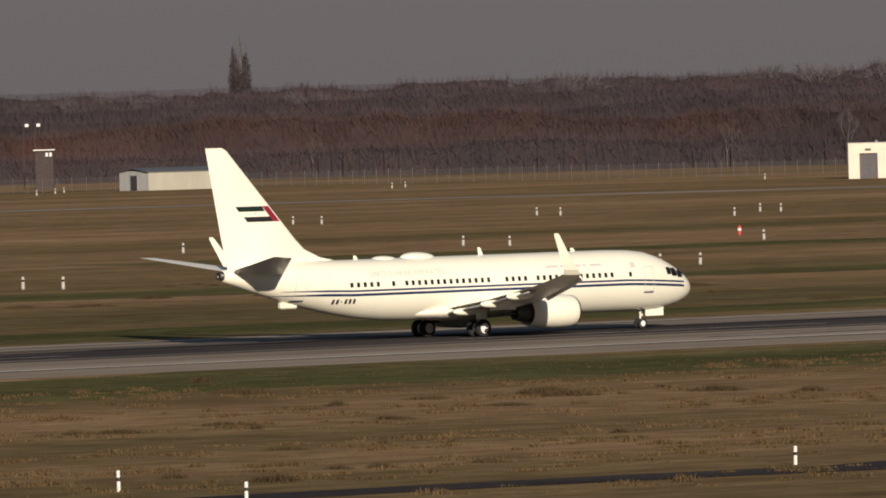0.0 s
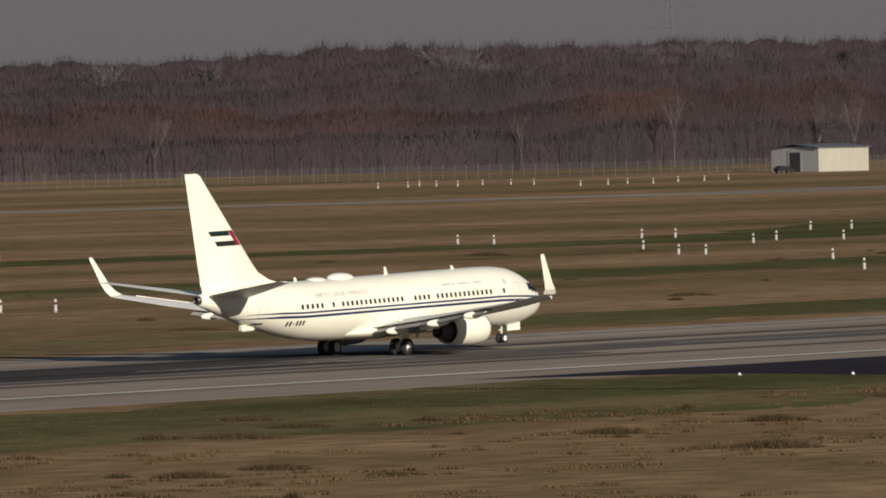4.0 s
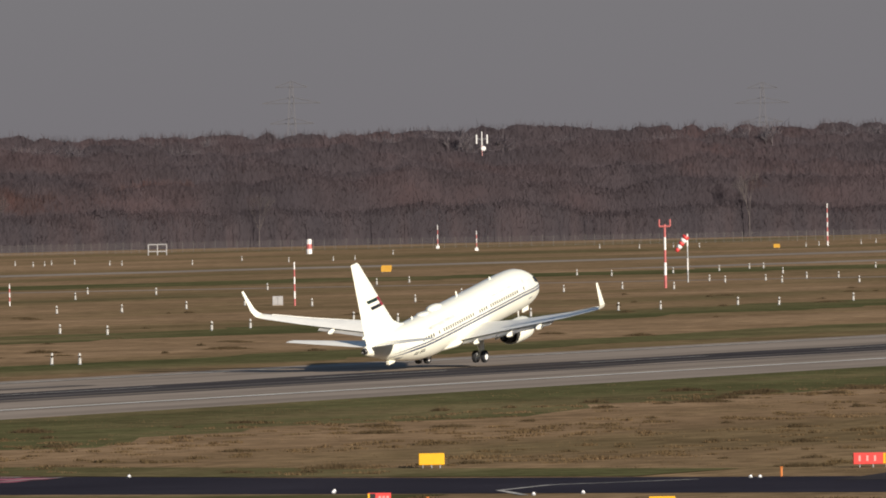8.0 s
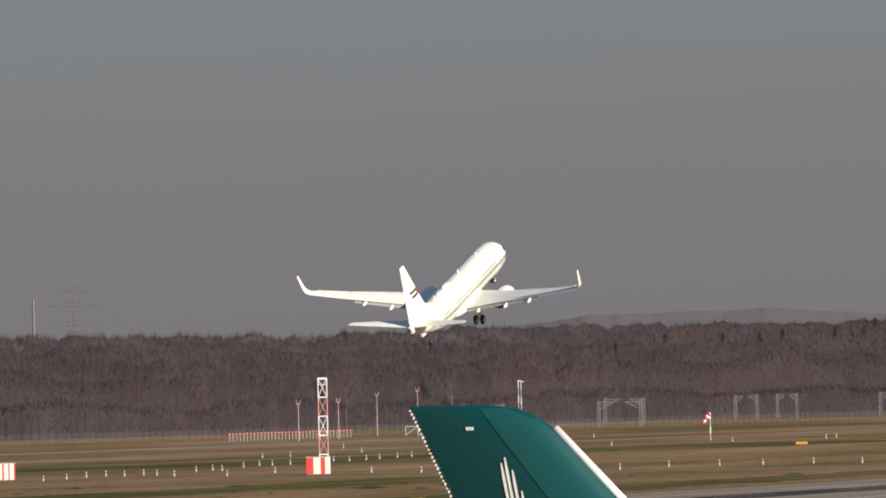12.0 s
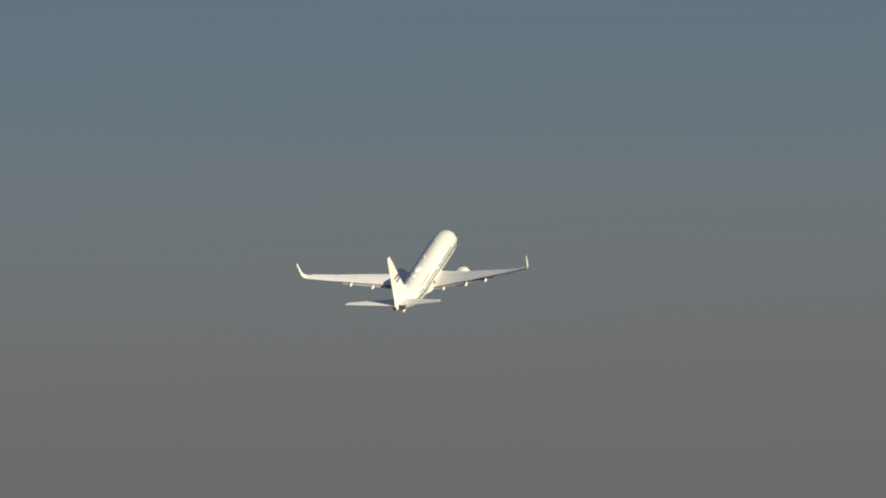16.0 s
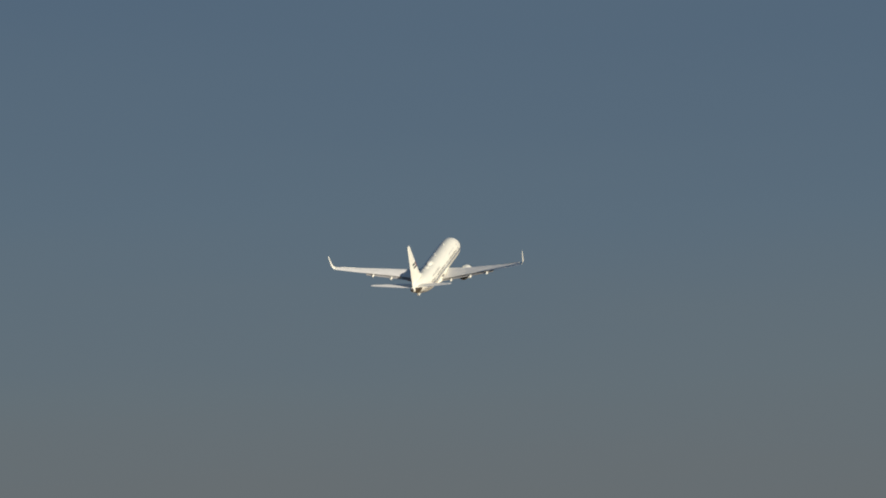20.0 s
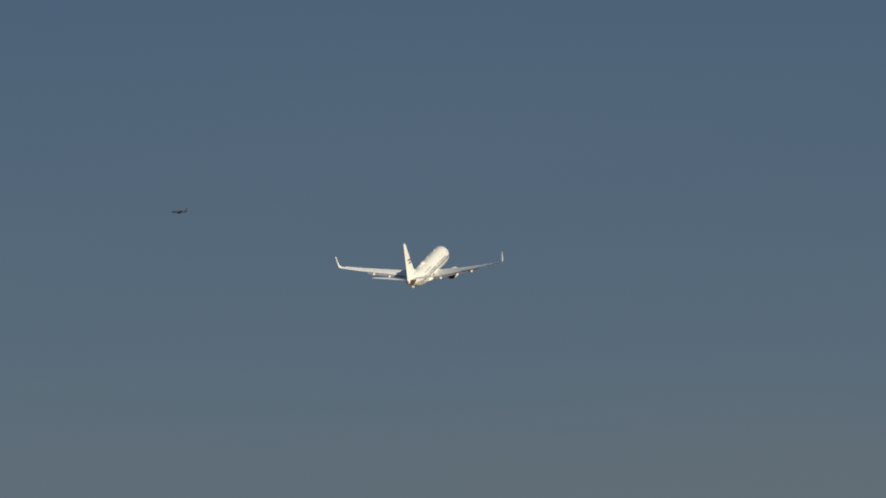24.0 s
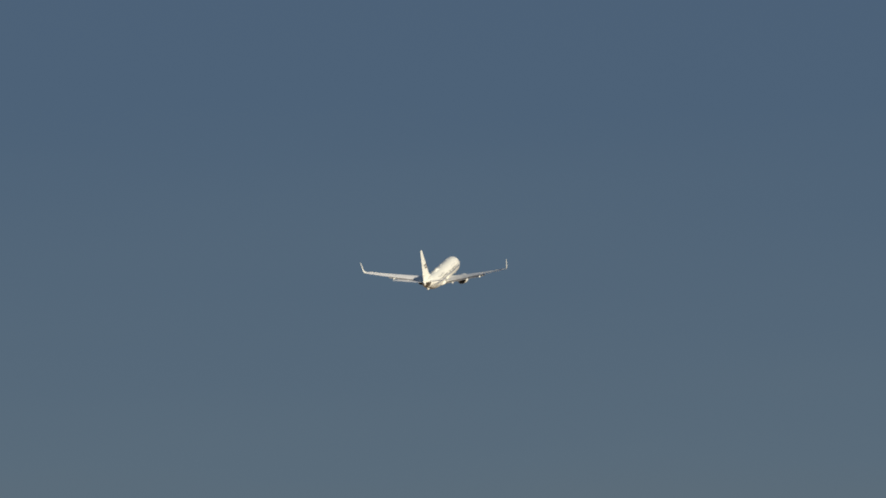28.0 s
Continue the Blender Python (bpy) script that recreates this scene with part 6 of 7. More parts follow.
def striped_mast(x, y, h, label, r=0.12, bands=6, cross=0.0, foot=None, name="striped_mast", flip=0, mats=None, arm=0.0):
    m = thing(name, faces_camera(x, y), label, "mast")
    for k in range(bands):
        part("mast_length", tubes(((0, 0, h * k / bands), (0, 0, h * (k + 1) / bands), r * (1 - 0.05 * k), r * (0.95 - 0.05 * k)), n=8), (mats or (M_SIGNAL, M_DULLRED))[(k + flip) % 2], m)
    if arm:
        part("arm", boxes((0, arm, -0.12, 0.12, h - 0.35, h - 0.1), bevel=0.03), M_SIGNAL, m)
    if cross:
        part("cross_arm", tubes(((-cross, 0, h - 0.3), (cross, 0, h - 0.3), r * 0.7), ((-cross, 0, h - 0.3), (-cross, 0, h + 0.8), r * 0.6), ((cross, 0, h - 0.3), (cross, 0, h + 0.8), r * 0.6), n=6), (mats or (0, M_DULLRED))[1], m)
    if foot:
        part("foot_box", boxes((-foot, foot, -0.4, 0.4, 0, foot * 1.6), bevel=0.03), M_SIGNAL, m)
    return m


striped_mast(1343, 624, 6.2, "slim red and white striped mast in the grass", 0.13, 6, flip=1)
striped_mast(1516, 640, 10.0, "red and white striped mast with a red cross arm", 0.22, 5, cross=0.85, flip=1)
striped_mast(2478, 1001, 10.8, "tall slim red and white mast near the fence", 0.20, 9)
striped_mast(2596, 1163, 6.4, "slim pale mast with a white box at its foot", 0.12, 5, foot=0.45)
striped_mast(2153, 1148, 5.4, "slim pale mast with a white cabinet at its foot", 0.14, 5, foot=1.1)
striped_mast(2480, 1100, 5.2, "slim pale mast with a white box at its foot", 0.12, 5, foot=0.45)
striped_mast(1385, 690, 3.2, "short red and white striped mast", 0.10, 5)
striped_mast(2450, 1134, 3.8, "thick white marker column with a red band", 0.75, 3)
for x, y, h in ((2722, 914, 10.4), (2790, 925, 10.6), (2886, 945, 12.0), (2940, 950, 13.0)):
    striped_mast(x, y, h, "tall slim striped light pole of the approach lights", 0.13, 8, cross=0.45, mats=(M_STEEL, M_BLEACHED))
for x, y, h in ((3126, 976, 15.0), (3280, 1025, 15.2)):
    striped_mast(x, y, h, "tall slim pale pole with a short arm at its head", 0.15, 6, mats=(M_STEEL, M_SIGNAL), name="lamp_pole", arm=0.9)


def windsock(x, y, h, label):
    w = thing("windsock", faces_camera(x, y), label, "windsock")
    for k in range(4):
        part("pole_length", tubes(((0, 0, h * k / 4), (0, 0, h * (k + 1) / 4), 0.13, 0.12), n=8), (M_STEEL, M_SIGNAL)[k % 2], w)
    for k in range(5):
        a, b = k * 0.62, (k + 1) * 0.62
        p0, p1 = Vector((-0.15 - a * 0.55, 0, h - 0.3 - a * 0.83)), Vector((-0.15 - b * 0.55, 0, h - 0.3 - b * 0.83))
        part("sock_ring", tubes((p0, p1, 0.62 - 0.06 * k, 0.56 - 0.06 * k), n=12), (M_REDWHITE, M_SIGNAL)[k % 2], w, smooth=True)
    return w


windsock(1599, 671, 8.0, "drooping red and white windsock on a pole")
windsock(2403, 703, 6.8, "drooping red and white windsock on a pole")

# red frames of the approach light row, each with its white lamp posts
for i in range(12):
    k = i / 11
    x, y = 2780 + 78 * k, 953 - 8 * k
    a = thing("approach_light_frame", faces_camera(x, y), "red approach light frame on white posts", "light frame", "approach light row")
    part("beam", boxes((-1.4, 1.4, -0.15, 0.15, 1.75, 2.25)), M_CHECKRED, a)
    for q in (-1.0, 0, 1.0):
        part("post", tubes(((q, 0, 0), (q, 0, 1.75), 0.12), n=6), M_STEEL, a)
        part("lamp", tubes(((q, -0.3, 2.0), (q, 0.2, 2.0), 0.13, 0.10), n=8), M_SIGNAL, a)


def gantry(x, y, w, h, label):
    """Overhead-line gantry of a railway: two lattice posts with braced brackets and a tie wire between them."""
    g = thing("gantry", faces_camera(x, y), label, "gantry", "railway gantries")
    for s, q in ((0, 1), (w, -1)):
        part("post", tubes(((s - 0.4, 0, 0), (s - 0.3, 0, h), 0.11), ((s + 0.4, 0, 0), (s + 0.3, 0, h), 0.11), *[((s - 0.4, 0, h * i / 6), (s + 0.4, 0, h * (i + 1) / 6), 0.06) for i in range(6)], n=5), M_GANTRY, g)
        part("bracket", tubes(((s, 0, h * 0.93), (s + q * w * 0.36, 0, h * 0.93), 0.12), ((s + q * w * 0.36, 0, h * 0.92), (s, 0, h * 0.66), 0.11), ((s + q * w * 0.3, 0, h * 0.84), (s, 0, h * 0.84), 0.07), n=5), M_GANTRY, g)
    part("tie_wire", tubes(((0, 0, h * 0.94), (w, 0, h * 0.94), 0.035), n=4), M_GANTRY, g)


M_GANTRY = plain("grey galvanised gantry steel", (0.19, 0.18, 0.18), rough=0.7, vary=0.1)
for x, y, w, h in ((3094, 941, 13, 8.4), (3010, 958, 12, 8.4), (3354.5, 1018, 13, 8.6), (3431.5, 994.8, 7.4, 8.6), (3453, 986, 6.6, 8.6), (3466, 953, 12, 8.5), (3480, 900, 12, 8.5)):
    gantry(x, y, w, h, "grey steel railway gantry in front of the woods")

steel_frame = thing("steel_frame", faces_camera(2483, 1196), "pale square steel frame standing at the fence", "frame")
part("frame_bars", tubes(*[(a, b, 0.16) for a, b in (((0, 0, 0), (0, 0, 2.9)), ((4.8, 0, 0), (4.8, 0, 2.9)), ((0, 0, 2.8), (4.8, 0, 2.8)), ((0, 0, 1.0), (4.8, 0, 1.0)), ((2.4, 0, 0), (2.4, 0, 2.9)))], n=6), M_DULLWHITE, steel_frame)
steel_frame_small = thing("steel_frame", faces_camera(2860, 928), "pale square steel frame standing at the fence", "frame")
part("frame_bars", tubes(*[(a, b, 0.14) for a, b in (((0, 0, 0), (0, 0, 2.8)), ((3.6, 0, 0), (3.6, 0, 2.8)), ((0, 0, 2.7), (3.6, 0, 2.7)), ((0, 0, 0.3), (3.6, 0, 2.7)))], n=6), M_DULLWHITE, steel_frame_small)

cabinet = thing("cabinet", faces_camera(1348, 629), "greyish-white switch cabinet on the grass", "cabinet")
part("body", boxes((-0.75, 0.75, 0, 0.8, 0.1, 1.35), bevel=0.03), M_DULLWHITE, cabinet)
part("base", boxes((-0.8, 0.8, -0.05, 0.85, 0, 0.1)), M_OLDROAD, cabinet)
part("door_gap", boxes((-0.02, 0.02, -0.012, 0.0, 0.15, 1.3)), M_DOORDARK, cabinet)

# small red lamp, cone and beacon
lamp = thing("obstruction_lamp", faces_camera(718.5, 746.1), "red and white obstruction lamp on a short post", "lamp")
part("post", tubes(((0, 0, 0), (0, 0, 0.45), 0.17, 0.17)), M_REDWHITE, lamp)
part("white_body", tubes(((0, 0, 0.45), (0, 0, 0.72), 0.22, 0.22)), M_SIGNAL, lamp)
part("red_cap", tubes(((0, 0, 0.72), (0, 0, 1.0), 0.22, 0.14)), M_REDWHITE, lamp)
cone = thing("white_cone", faces_camera(961.8, 914.8), "white cone-shaped marker in the grass", "cone")
part("base", boxes((-0.4, 0.4, -0.4, 0.4, 0, 0.12), bevel=0.03), M_SIGNAL, cone)
part("body", tubes(((0, 0, 0.12), (0, 0, 1.0), 0.36, 0.16), ((0, 0, 1.0), (0, 0, 1.5), 0.11, 0.11), n=14), M_SIGNAL, cone)


# ---- signs beside the runway ----
def board(x, y, w, h, mat, label, back=True, legs=3, name="sign_board", z=0.18):
    s = thing(name, faces_camera(x, y), label, "sign")
    p = part("panel", boxes((0, w, -0.09, 0.09, z, z + h), bevel=0.03), mat, s)
    for i in range(legs):
        q = w * (i + 0.5) / legs
        part("leg", boxes((q - 0.035, q + 0.035, -0.035, 0.035, 0, z)), M_STEEL, s)
    return s


board(589.5, 322.8, 1.75, 0.66, M_YELLOW, "yellow board seen from its blank back beside the runway")
board(553.9, 249.6, 1.5, 0.68, M_YELLOW, "yellow board seen from its blank back beside the taxiway")
board(836.8, 493.3, 1.15, 0.55, M_REDSIGN, "small red sign in the grass")
board(1536, 953.5, 3.2, 0.75, M_OCHRE, "dull ochre-yellow sign far across the field")
board(1885, 966, 2.0, 0.8, M_OCHRE, "dull ochre-yellow sign far across the field")
board(1914, 870, 2.1, 0.85, M_OCHRE, "dull ochre-yellow sign far across the field")
board(2400, 984, 1.6, 0.95, M_OCHRE, "dull ochre-yellow sign far across the field")
board(1861, 846, 2.0, 0.9, M_OCHRE, "dull ochre-yellow sign far across the field")
y11 = board(1280, 415, 1.95, 0.75, M_YELLOW, "yellow sign with black writing beyond the runway")
for a, b in ((0.25, 0.5), (0.7, 0.9), (1.1, 1.3), (1.5, 1.62)):
    part("writing_bar", boxes((a, b, -0.10, -0.09, 0.4, 0.72)), M_BLACK, y11)
board(2192, 622, 2.6, 0.6, M_OCHRE, "dull ochre-yellow sign far across the field")
board(793.8, 655.9, 1.5, 0.55, M_SIGNAL, "small white board in the grass")
board(1155, 640, 1.2, 0.5, M_DULLWHITE, "small greyish-white board in the grass")


def holding_sign(x, y, w, h, dark_left, label):
    """A red sign with pale marks and a yellow-edged black panel at one end."""
    s = board(x, y, w, h, M_REDSIGN, label)
    k = 0.36 * w
    a, b = (0, k) if dark_left else (w - k * 0.7, w)
    part("black_panel", boxes((a + 0.02, b - 0.02, -0.10, -0.092, 0.21, 0.15 + h)), M_BLACK, s)
    part("yellow_edge", boxes((a + 0.02, a + 0.28 * (b - a), -0.108, -0.10, 0.21, 0.15 + h)), M_YELLOW, s)
    r0, r1 = (k, w) if dark_left else (0, w - k * 0.7)
    for i in range(3):
        q = r0 + (r1 - r0) * (0.18 + 0.26 * i)
        part("writing_bar", boxes((q, q + 0.12, -0.10, -0.09, 0.36, 0.02 + h)), M_SIGNPINK, s)


M_SIGNPINK = plain("faded pale red sign mark", (0.72, 0.33, 0.30), rough=0.5, vary=0.06)
holding_sign(487.2, 277.0, 1.55, 0.66, True, "red and black holding sign beside the dark taxiway")
holding_sign(484.0, 221.0, 1.20, 0.62, True, "red and black holding sign beside the dark taxiway")
holding_sign(550.9, 221.2, 2.25, 0.66, False, "red and black holding sign beside the dark taxiway")


def direction_sign():
    """The row of yellow direction panels with a black letter panel between."""
    s = board(437.5, 206.2, 6.35, 0.58, M_YELLOW, "row of yellow direction panels with black letters", legs=8)
    part("letter_panel", boxes((1.42, 2.05, -0.102, -0.092, 0.20, 0.74)), M_BLACK, s)
    for x, text, m in ((0.52, "L5", M_BLACK), (2.30, "L5", M_BLACK), (3.98, "CARGO", M_BLACK)):
        letters(text, 0.50, m, s, "panel_letters", pose(x, -0.105, 0.30, 90), 0.014)
    letters("M", 0.48, M_YELLOW, s, "panel_letters", pose(1.56, -0.115, 0.30, 90), 0.012)
    for x, d in ((0.28, -1), (3.38, 1), (6.05, 1)):
        bm = boxes((x - 0.15, x + 0.15, -0.107, -0.095, 0.455, 0.495))
        tip = x + d * 0.17
        v = [bm.verts.new(c) for c in ((tip, -0.107, 0.475), (tip - d * 0.15, -0.107, 0.58), (tip - d * 0.15, -0.107, 0.37), (tip, -0.095, 0.475), (tip - d * 0.15, -0.095, 0.58), (tip - d * 0.15, -0.095, 0.37))]
        for q in ((0, 1, 2), (3, 5, 4), (0, 3, 4, 1), (1, 4, 5, 2), (2, 5, 3, 0)):
            bm.faces.new([v[i] for i in q])
        part("arrow", bm, M_BLACK, s)
    for x in (2.12, 3.75):
        part("panel_gap", boxes((x, x + 0.03, -0.10, -0.09, 0.19, 0.75)), M_BLACK, s)


direction_sign()


def marked_board(x, y, w, h, bars, label, dark=None):
    """A yellow sign with bars of black writing and perhaps a black panel."""
    s = board(x, y, w, h, M_YELLOW, label, legs=max(2, int(w)))
    if dark:
        part("letter_panel", boxes((dark[0], dark[1], -0.102, -0.092, 0.20, 0.16 + h)), M_BLACK, s)
    for a, b in bars:
        part("writing_bar", boxes((a, b, -0.10, -0.09, 0.33, 0.03 + h)), M_BLACK, s)


marked_board(395.0, 198.1, 3.85, 0.58, ((0.35, 0.45), (0.52, 0.70), (0.76, 0.84), (1.40, 1.50), (2.25, 2.42), (2.48, 2.55), (2.90, 3.00), (3.06, 3.16), (3.34, 3.52)), "row of yellow direction panels with black writing beside the service road", (1.75, 2.05))
marked_board(474.2, 203.6, 1.24, 0.56, ((0.24, 0.36), (0.50, 0.62), (0.68, 0.80), (0.94, 1.04)), "yellow direction sign with black writing beside the dark taxiway")
marked_board(478.7, 203.2, 1.32, 0.56, ((0.30, 0.42), (0.48, 0.56), (0.74, 0.82), (0.95, 1.04)), "yellow direction sign with black writing beside the dark taxiway")


def snow_pole(x, y, h, label="tall white snow pole with a black band beside the service road", mats=None):
    p = thing("snow_pole", pose(x, y, 0, random.uniform(-1.5, 1.5), random.uniform(-1.5, 1.5)), label, "pole", "snow poles along the service road")
    a, b = mats or (M_SIGNAL, M_BLACK)
    part("lower_tube", tubes(((0, 0, 0), (0, 0, h * 0.5), 0.075, 0.075), n=8), a, p)
    part("black_band", tubes(((0, 0, h * 0.5), (0, 0, h * 0.68), 0.073, 0.073), n=8), b, p)
    part("upper_tube", tubes(((0, 0, h * 0.68), (0, 0, h), 0.075, 0.070), n=8), a, p)


for x, y, h in ((379.4, 215.7, 0.85), (381.1, 207.9, 0.9), (427.6, 222.4, 0.75), (429.4, 214.2, 1.5), (441.8, 211.4, 1.65), (464.2, 213.2, 0.95), (577.8, 224.3, 1.0), (600.7, 225.5, 0.95), (581.4, 215.8, 0.85), (618.5, 224.9, 1.0), (662.4, 226.4, 1.0), (235.5, 186.8, 0.85), (232.4, 174.2, 0.7), (263.1, 179.1, 0.75), (896.2, 292.3, 0.85), (900.5, 292.1, 0.9), (842, 281, 0.75)):
    snow_pole(x, y, h)
for x, y, h in ((380.3, 235.4, 0.82), (502.5, 274.9, 0.72), (698.9, 254.7, 0.8), (532.4, 275.3, 0.7), (488.8, 219.8, 0.4), (535, 219.1, 0.5), (688, 250.6, 0.75)):
    o = thing("orange_post", pose(x, y, 0), "thin orange post in the grass", "post")
    part("stake", boxes((-0.05, 0.05, -0.05, 0.05, 0, h), bevel=0.012), M_ORANGE, o)
    part("tip", boxes((-0.06, 0.06, -0.06, 0.06, h, h + 0.05)), M_ORANGE, o)

beacon = thing("beacon", faces_camera(826, 273.8), "red and white beacon with a forked top in the grass", "beacon")
part("red_base", tubes(((0, 0, 0), (0, 0, 0.75), 0.24, 0.20), n=12), M_REDWHITE, beacon)
part("white_belt", tubes(((0, 0, 0.75), (0, 0, 1.0), 0.20, 0.18), n=12), M_SIGNAL, beacon)
part("red_neck", tubes(((0, 0, 1.0), (0, 0, 1.35), 0.16, 0.10), n=12), M_REDWHITE, beacon)
part("fork", tubes(((0, 0, 1.35), (0, 0, 1.9), 0.05), ((0, 0, 1.7), (-0.25, 0, 2.1), 0.05), ((0, 0, 1.7), (0.25, 0, 2.2), 0.05), n=6), M_STEEL, beacon)
wbox = thing("white_box_marker", faces_camera(829, 276.4), "white box marker beside the beacon", "marker")
part("body", boxes((-0.3, 0.3, -0.25, 0.25, 0.05, 1.1), bevel=0.04), M_SIGNAL, wbox)
part("base", boxes((-0.32, 0.32, -0.27, 0.27, 0, 0.05)), M_STEEL, wbox)

# taxiway edge lights
def taxi_light(x, y):
    t = thing("taxiway_light", pose(x, y, 0), "small white taxiway edge light on the asphalt", "light", "taxiway edge lights")
    part("base", tubes(((0, 0, 0.0), (0, 0, 0.07), 0.13, 0.12), n=8), M_STEEL, t)
    part("lens", tubes(((0, 0, 0.07), (0, 0, 0.17), 0.105, 0.06), n=8), M_LENS, t, "bright lens")


M_LENS = plain("bright frosted lens", (0.85, 0.83, 0.80), rough=0.3, vary=0.03)
for x, y in ((552.9, 334.3), (546.6, 326.8), (542.7, 319), (539.8, 310.4), (514.3, 332.1), (516, 325.3), (515.5, 317.5), (515.1, 310.3), (511.5, 283.9), (539.9, 286), (514.5, 261.2), (538.6, 260.9), (510.4, 235), (508.3, 234.1), (506.6, 218.8), (504.2, 220.6), (532.7, 220), (532.6, 219.4), (511, 297), (540, 298)):
    taxi_light(x, y)


# ---- green tail fin of a parked airliner ----
M_TEAL = plain("deep teal fin paint", (0.0026, 0.047, 0.046), rough=0.28, vary=0.05, noise_scale=0.3, coat=0.3)


# teal with the light on the fin's curved front put into the colour
M_TEAL_LIT = plain("teal fin paint, lit tone", (0.007, 0.068, 0.066), rough=0.3, vary=0.05, noise_scale=0.3, coat=0.3)


def parked_tail():
    t = thing("parked_airliner", pose(228.4, 74.0, 0, 0, 0, -71 - FIN_TURN), "parked airliner with a teal tail fin and white feather strokes", "airplane")
    top = 15.58
    # local x to the nose, z up; the fin's rear top corner lies over the origin
    prof = ((11.6, 11.3, -9.3, 0.55), (9.0, 8.6, -6.2, 0.52), (5.75, 5.7, -3.15, 0.36), (3.36, 4.55, -0.55, 0.24), (3.05, 3.0, -0.30, 0.20), (2.55, 2.5, -0.08, 0.15), (1.9, 1.85, 0.02, 0.11), )
    bm = bmesh.new()
    rings = []
    for front, _, v, half in prof:
        rear = -v * 0.458
        c = front - rear
        rings.append([bm.verts.new((front - u, (h if h > 0 else h * 1.375) * half / (0.06 * c), top + v)) for u, h in airfoil(c, 0.12, 12)])
    for a, b in zip(rings, rings[1:]):
        for i in range(len(a)):
            bm.faces.new((a[i], a[(i + 1) % len(a)], b[(i + 1) % len(a)], b[i]))
    bm.faces.new(rings[0])
    bm.faces.new(rings[-1][::-1])
    fin = part("tail_fin", bm, M_TEAL, t, "teal tail fin", smooth=True)
    # bright leading edge
    part("leading_edge", tubes(*[((a[0] + 0.02, 0, top + a[2]), (b[0] + 0.02, 0, top + b[2]), 0.105, 0.10) for a, b in zip(prof[:4], prof[1:4])], n=10), M_SIGNAL, fin, "white leading edge strip", smooth=True)
    # short white marks down the fin's rear edge
    for i in range(46):
        v = -0.1 - i * 0.09
        part("static_wick", boxes((-v * 0.458 - 0.05, -v * 0.458 - 0.015, -0.03, 0.03, top + v, top + v + random.uniform(0.03, 0.07))), M_SIGNAL, fin)
    # forward part in lighter teal, as the curve catches light; white feather strokes
    for side in (-1, 1):
        vs, fs, n, m = [], [], 16, 8
        for i in range(n + 1):
            v = -0.06 - 4.4 * i / n
            a = 1.62 + 0.76 * -v
            b = float(np.interp(v, [p[2] for p in prof], [p[0] for p in prof])) - 0.05
            for k in range(m + 1):
                u = a + (b - a) * k / m
                vs.append((u, side * (tail_half(u, v, prof) + 0.016), top + v))
        for i in range(n):
            for k in range(m):
                q = i * (m + 1) + k
                fs.append((q, q + 1, q + m + 2, q + m + 1))
        mesh_object("forward_panel", vs, fs, M_TEAL_LIT, fin, smooth=True, label="forward part of the fin in a lit teal tone")
        for u0, v0 in ((2.16, -1.32), (2.245, -1.19), (2.42, -1.48), (2.63, -1.97), (2.83, -2.27), (3.04, -2.56), (2.23, -2.29), (3.27, -2.95), (3.5, -3.35)):
            vs, n = [], 10
            v1 = -4.4
            for i in range(n + 1):
                v = v0 + (v1 - v0) * i / n
                u = u0 + (0.15 + 0.02 * (v0 - v)) * (v0 - v)
                w = 0.034 * min(1, 0.5 + i * 0.5)
                for d in (-w, w):
                    vs.append((u + d, side * (tail_half(u + d, v, prof) + 0.022), top + v))
            mesh_object("feather_stroke", vs, [(2 * i, 2 * i + 1, 2 * i + 3, 2 * i + 2) for i in range(n)], M_SIGNAL, fin)
        y = side * (tail_half(1.42, -0.52, prof) + 0.002)
        part("tail_lamp", boxes((1.33, 1.52, min(y, y + side * 0.02), max(y, y + side * 0.02), top - 0.56, top - 0.48), bevel=0.008), M_SHEETGREY, fin)
        part("red_line", tubes(*[((a[0] - 0.14, side * 0.10, top + a[2] - 0.03), (b[0] - 0.14, side * 0.10, top + b[2] - 0.03), 0.022, 0.022) for a, b in zip(prof[:4], prof[1:4])], n=6), M_RED, fin)
    # the rest of the aircraft stays below the picture
    part("rear_fuselage", revolve(((45, 0.2), (42, 2.2), (36, 3.0), (8, 3.0), (-1, 1.2), (-4, 0.3)), 28, 0, 4.6), M_WHITE, t, smooth=True)
    for x, y in ((38, 0), (18, -4.5), (18, 4.5)):
        part("gear_leg", tubes(((x, y * 0.6, 2.4), (x, y, 0.6), 0.25), n=10), M_STEEL, t)
        part("wheel", wheel_mesh(0.65, 0.9), M_RUBBER, t, pos=pose(x, y, 0.65))


def tail_half(u, v, prof):
    """Half thickness of the parked fin at (u, v)."""
    for a, b in zip(prof, prof[1:]):
        if a[2] <= v <= b[2]:
            k = (v - a[2]) / (b[2] - a[2])
            front, half = a[0] + (b[0] - a[0]) * k, a[3] + (b[3] - a[3]) * k
            c = front + v * 0.458
            q = max(0.01, min(0.99, (front - u) / c))
            return half / 0.06 * 5 * 0.12 * (0.2969 * sqrt(q) - 0.126 * q - 0.3516 * q * q + 0.2843 * q ** 3 - 0.1036 * q ** 4) * 1.1
    return 0.2


FIN_TURN = 12.0
parked_tail()


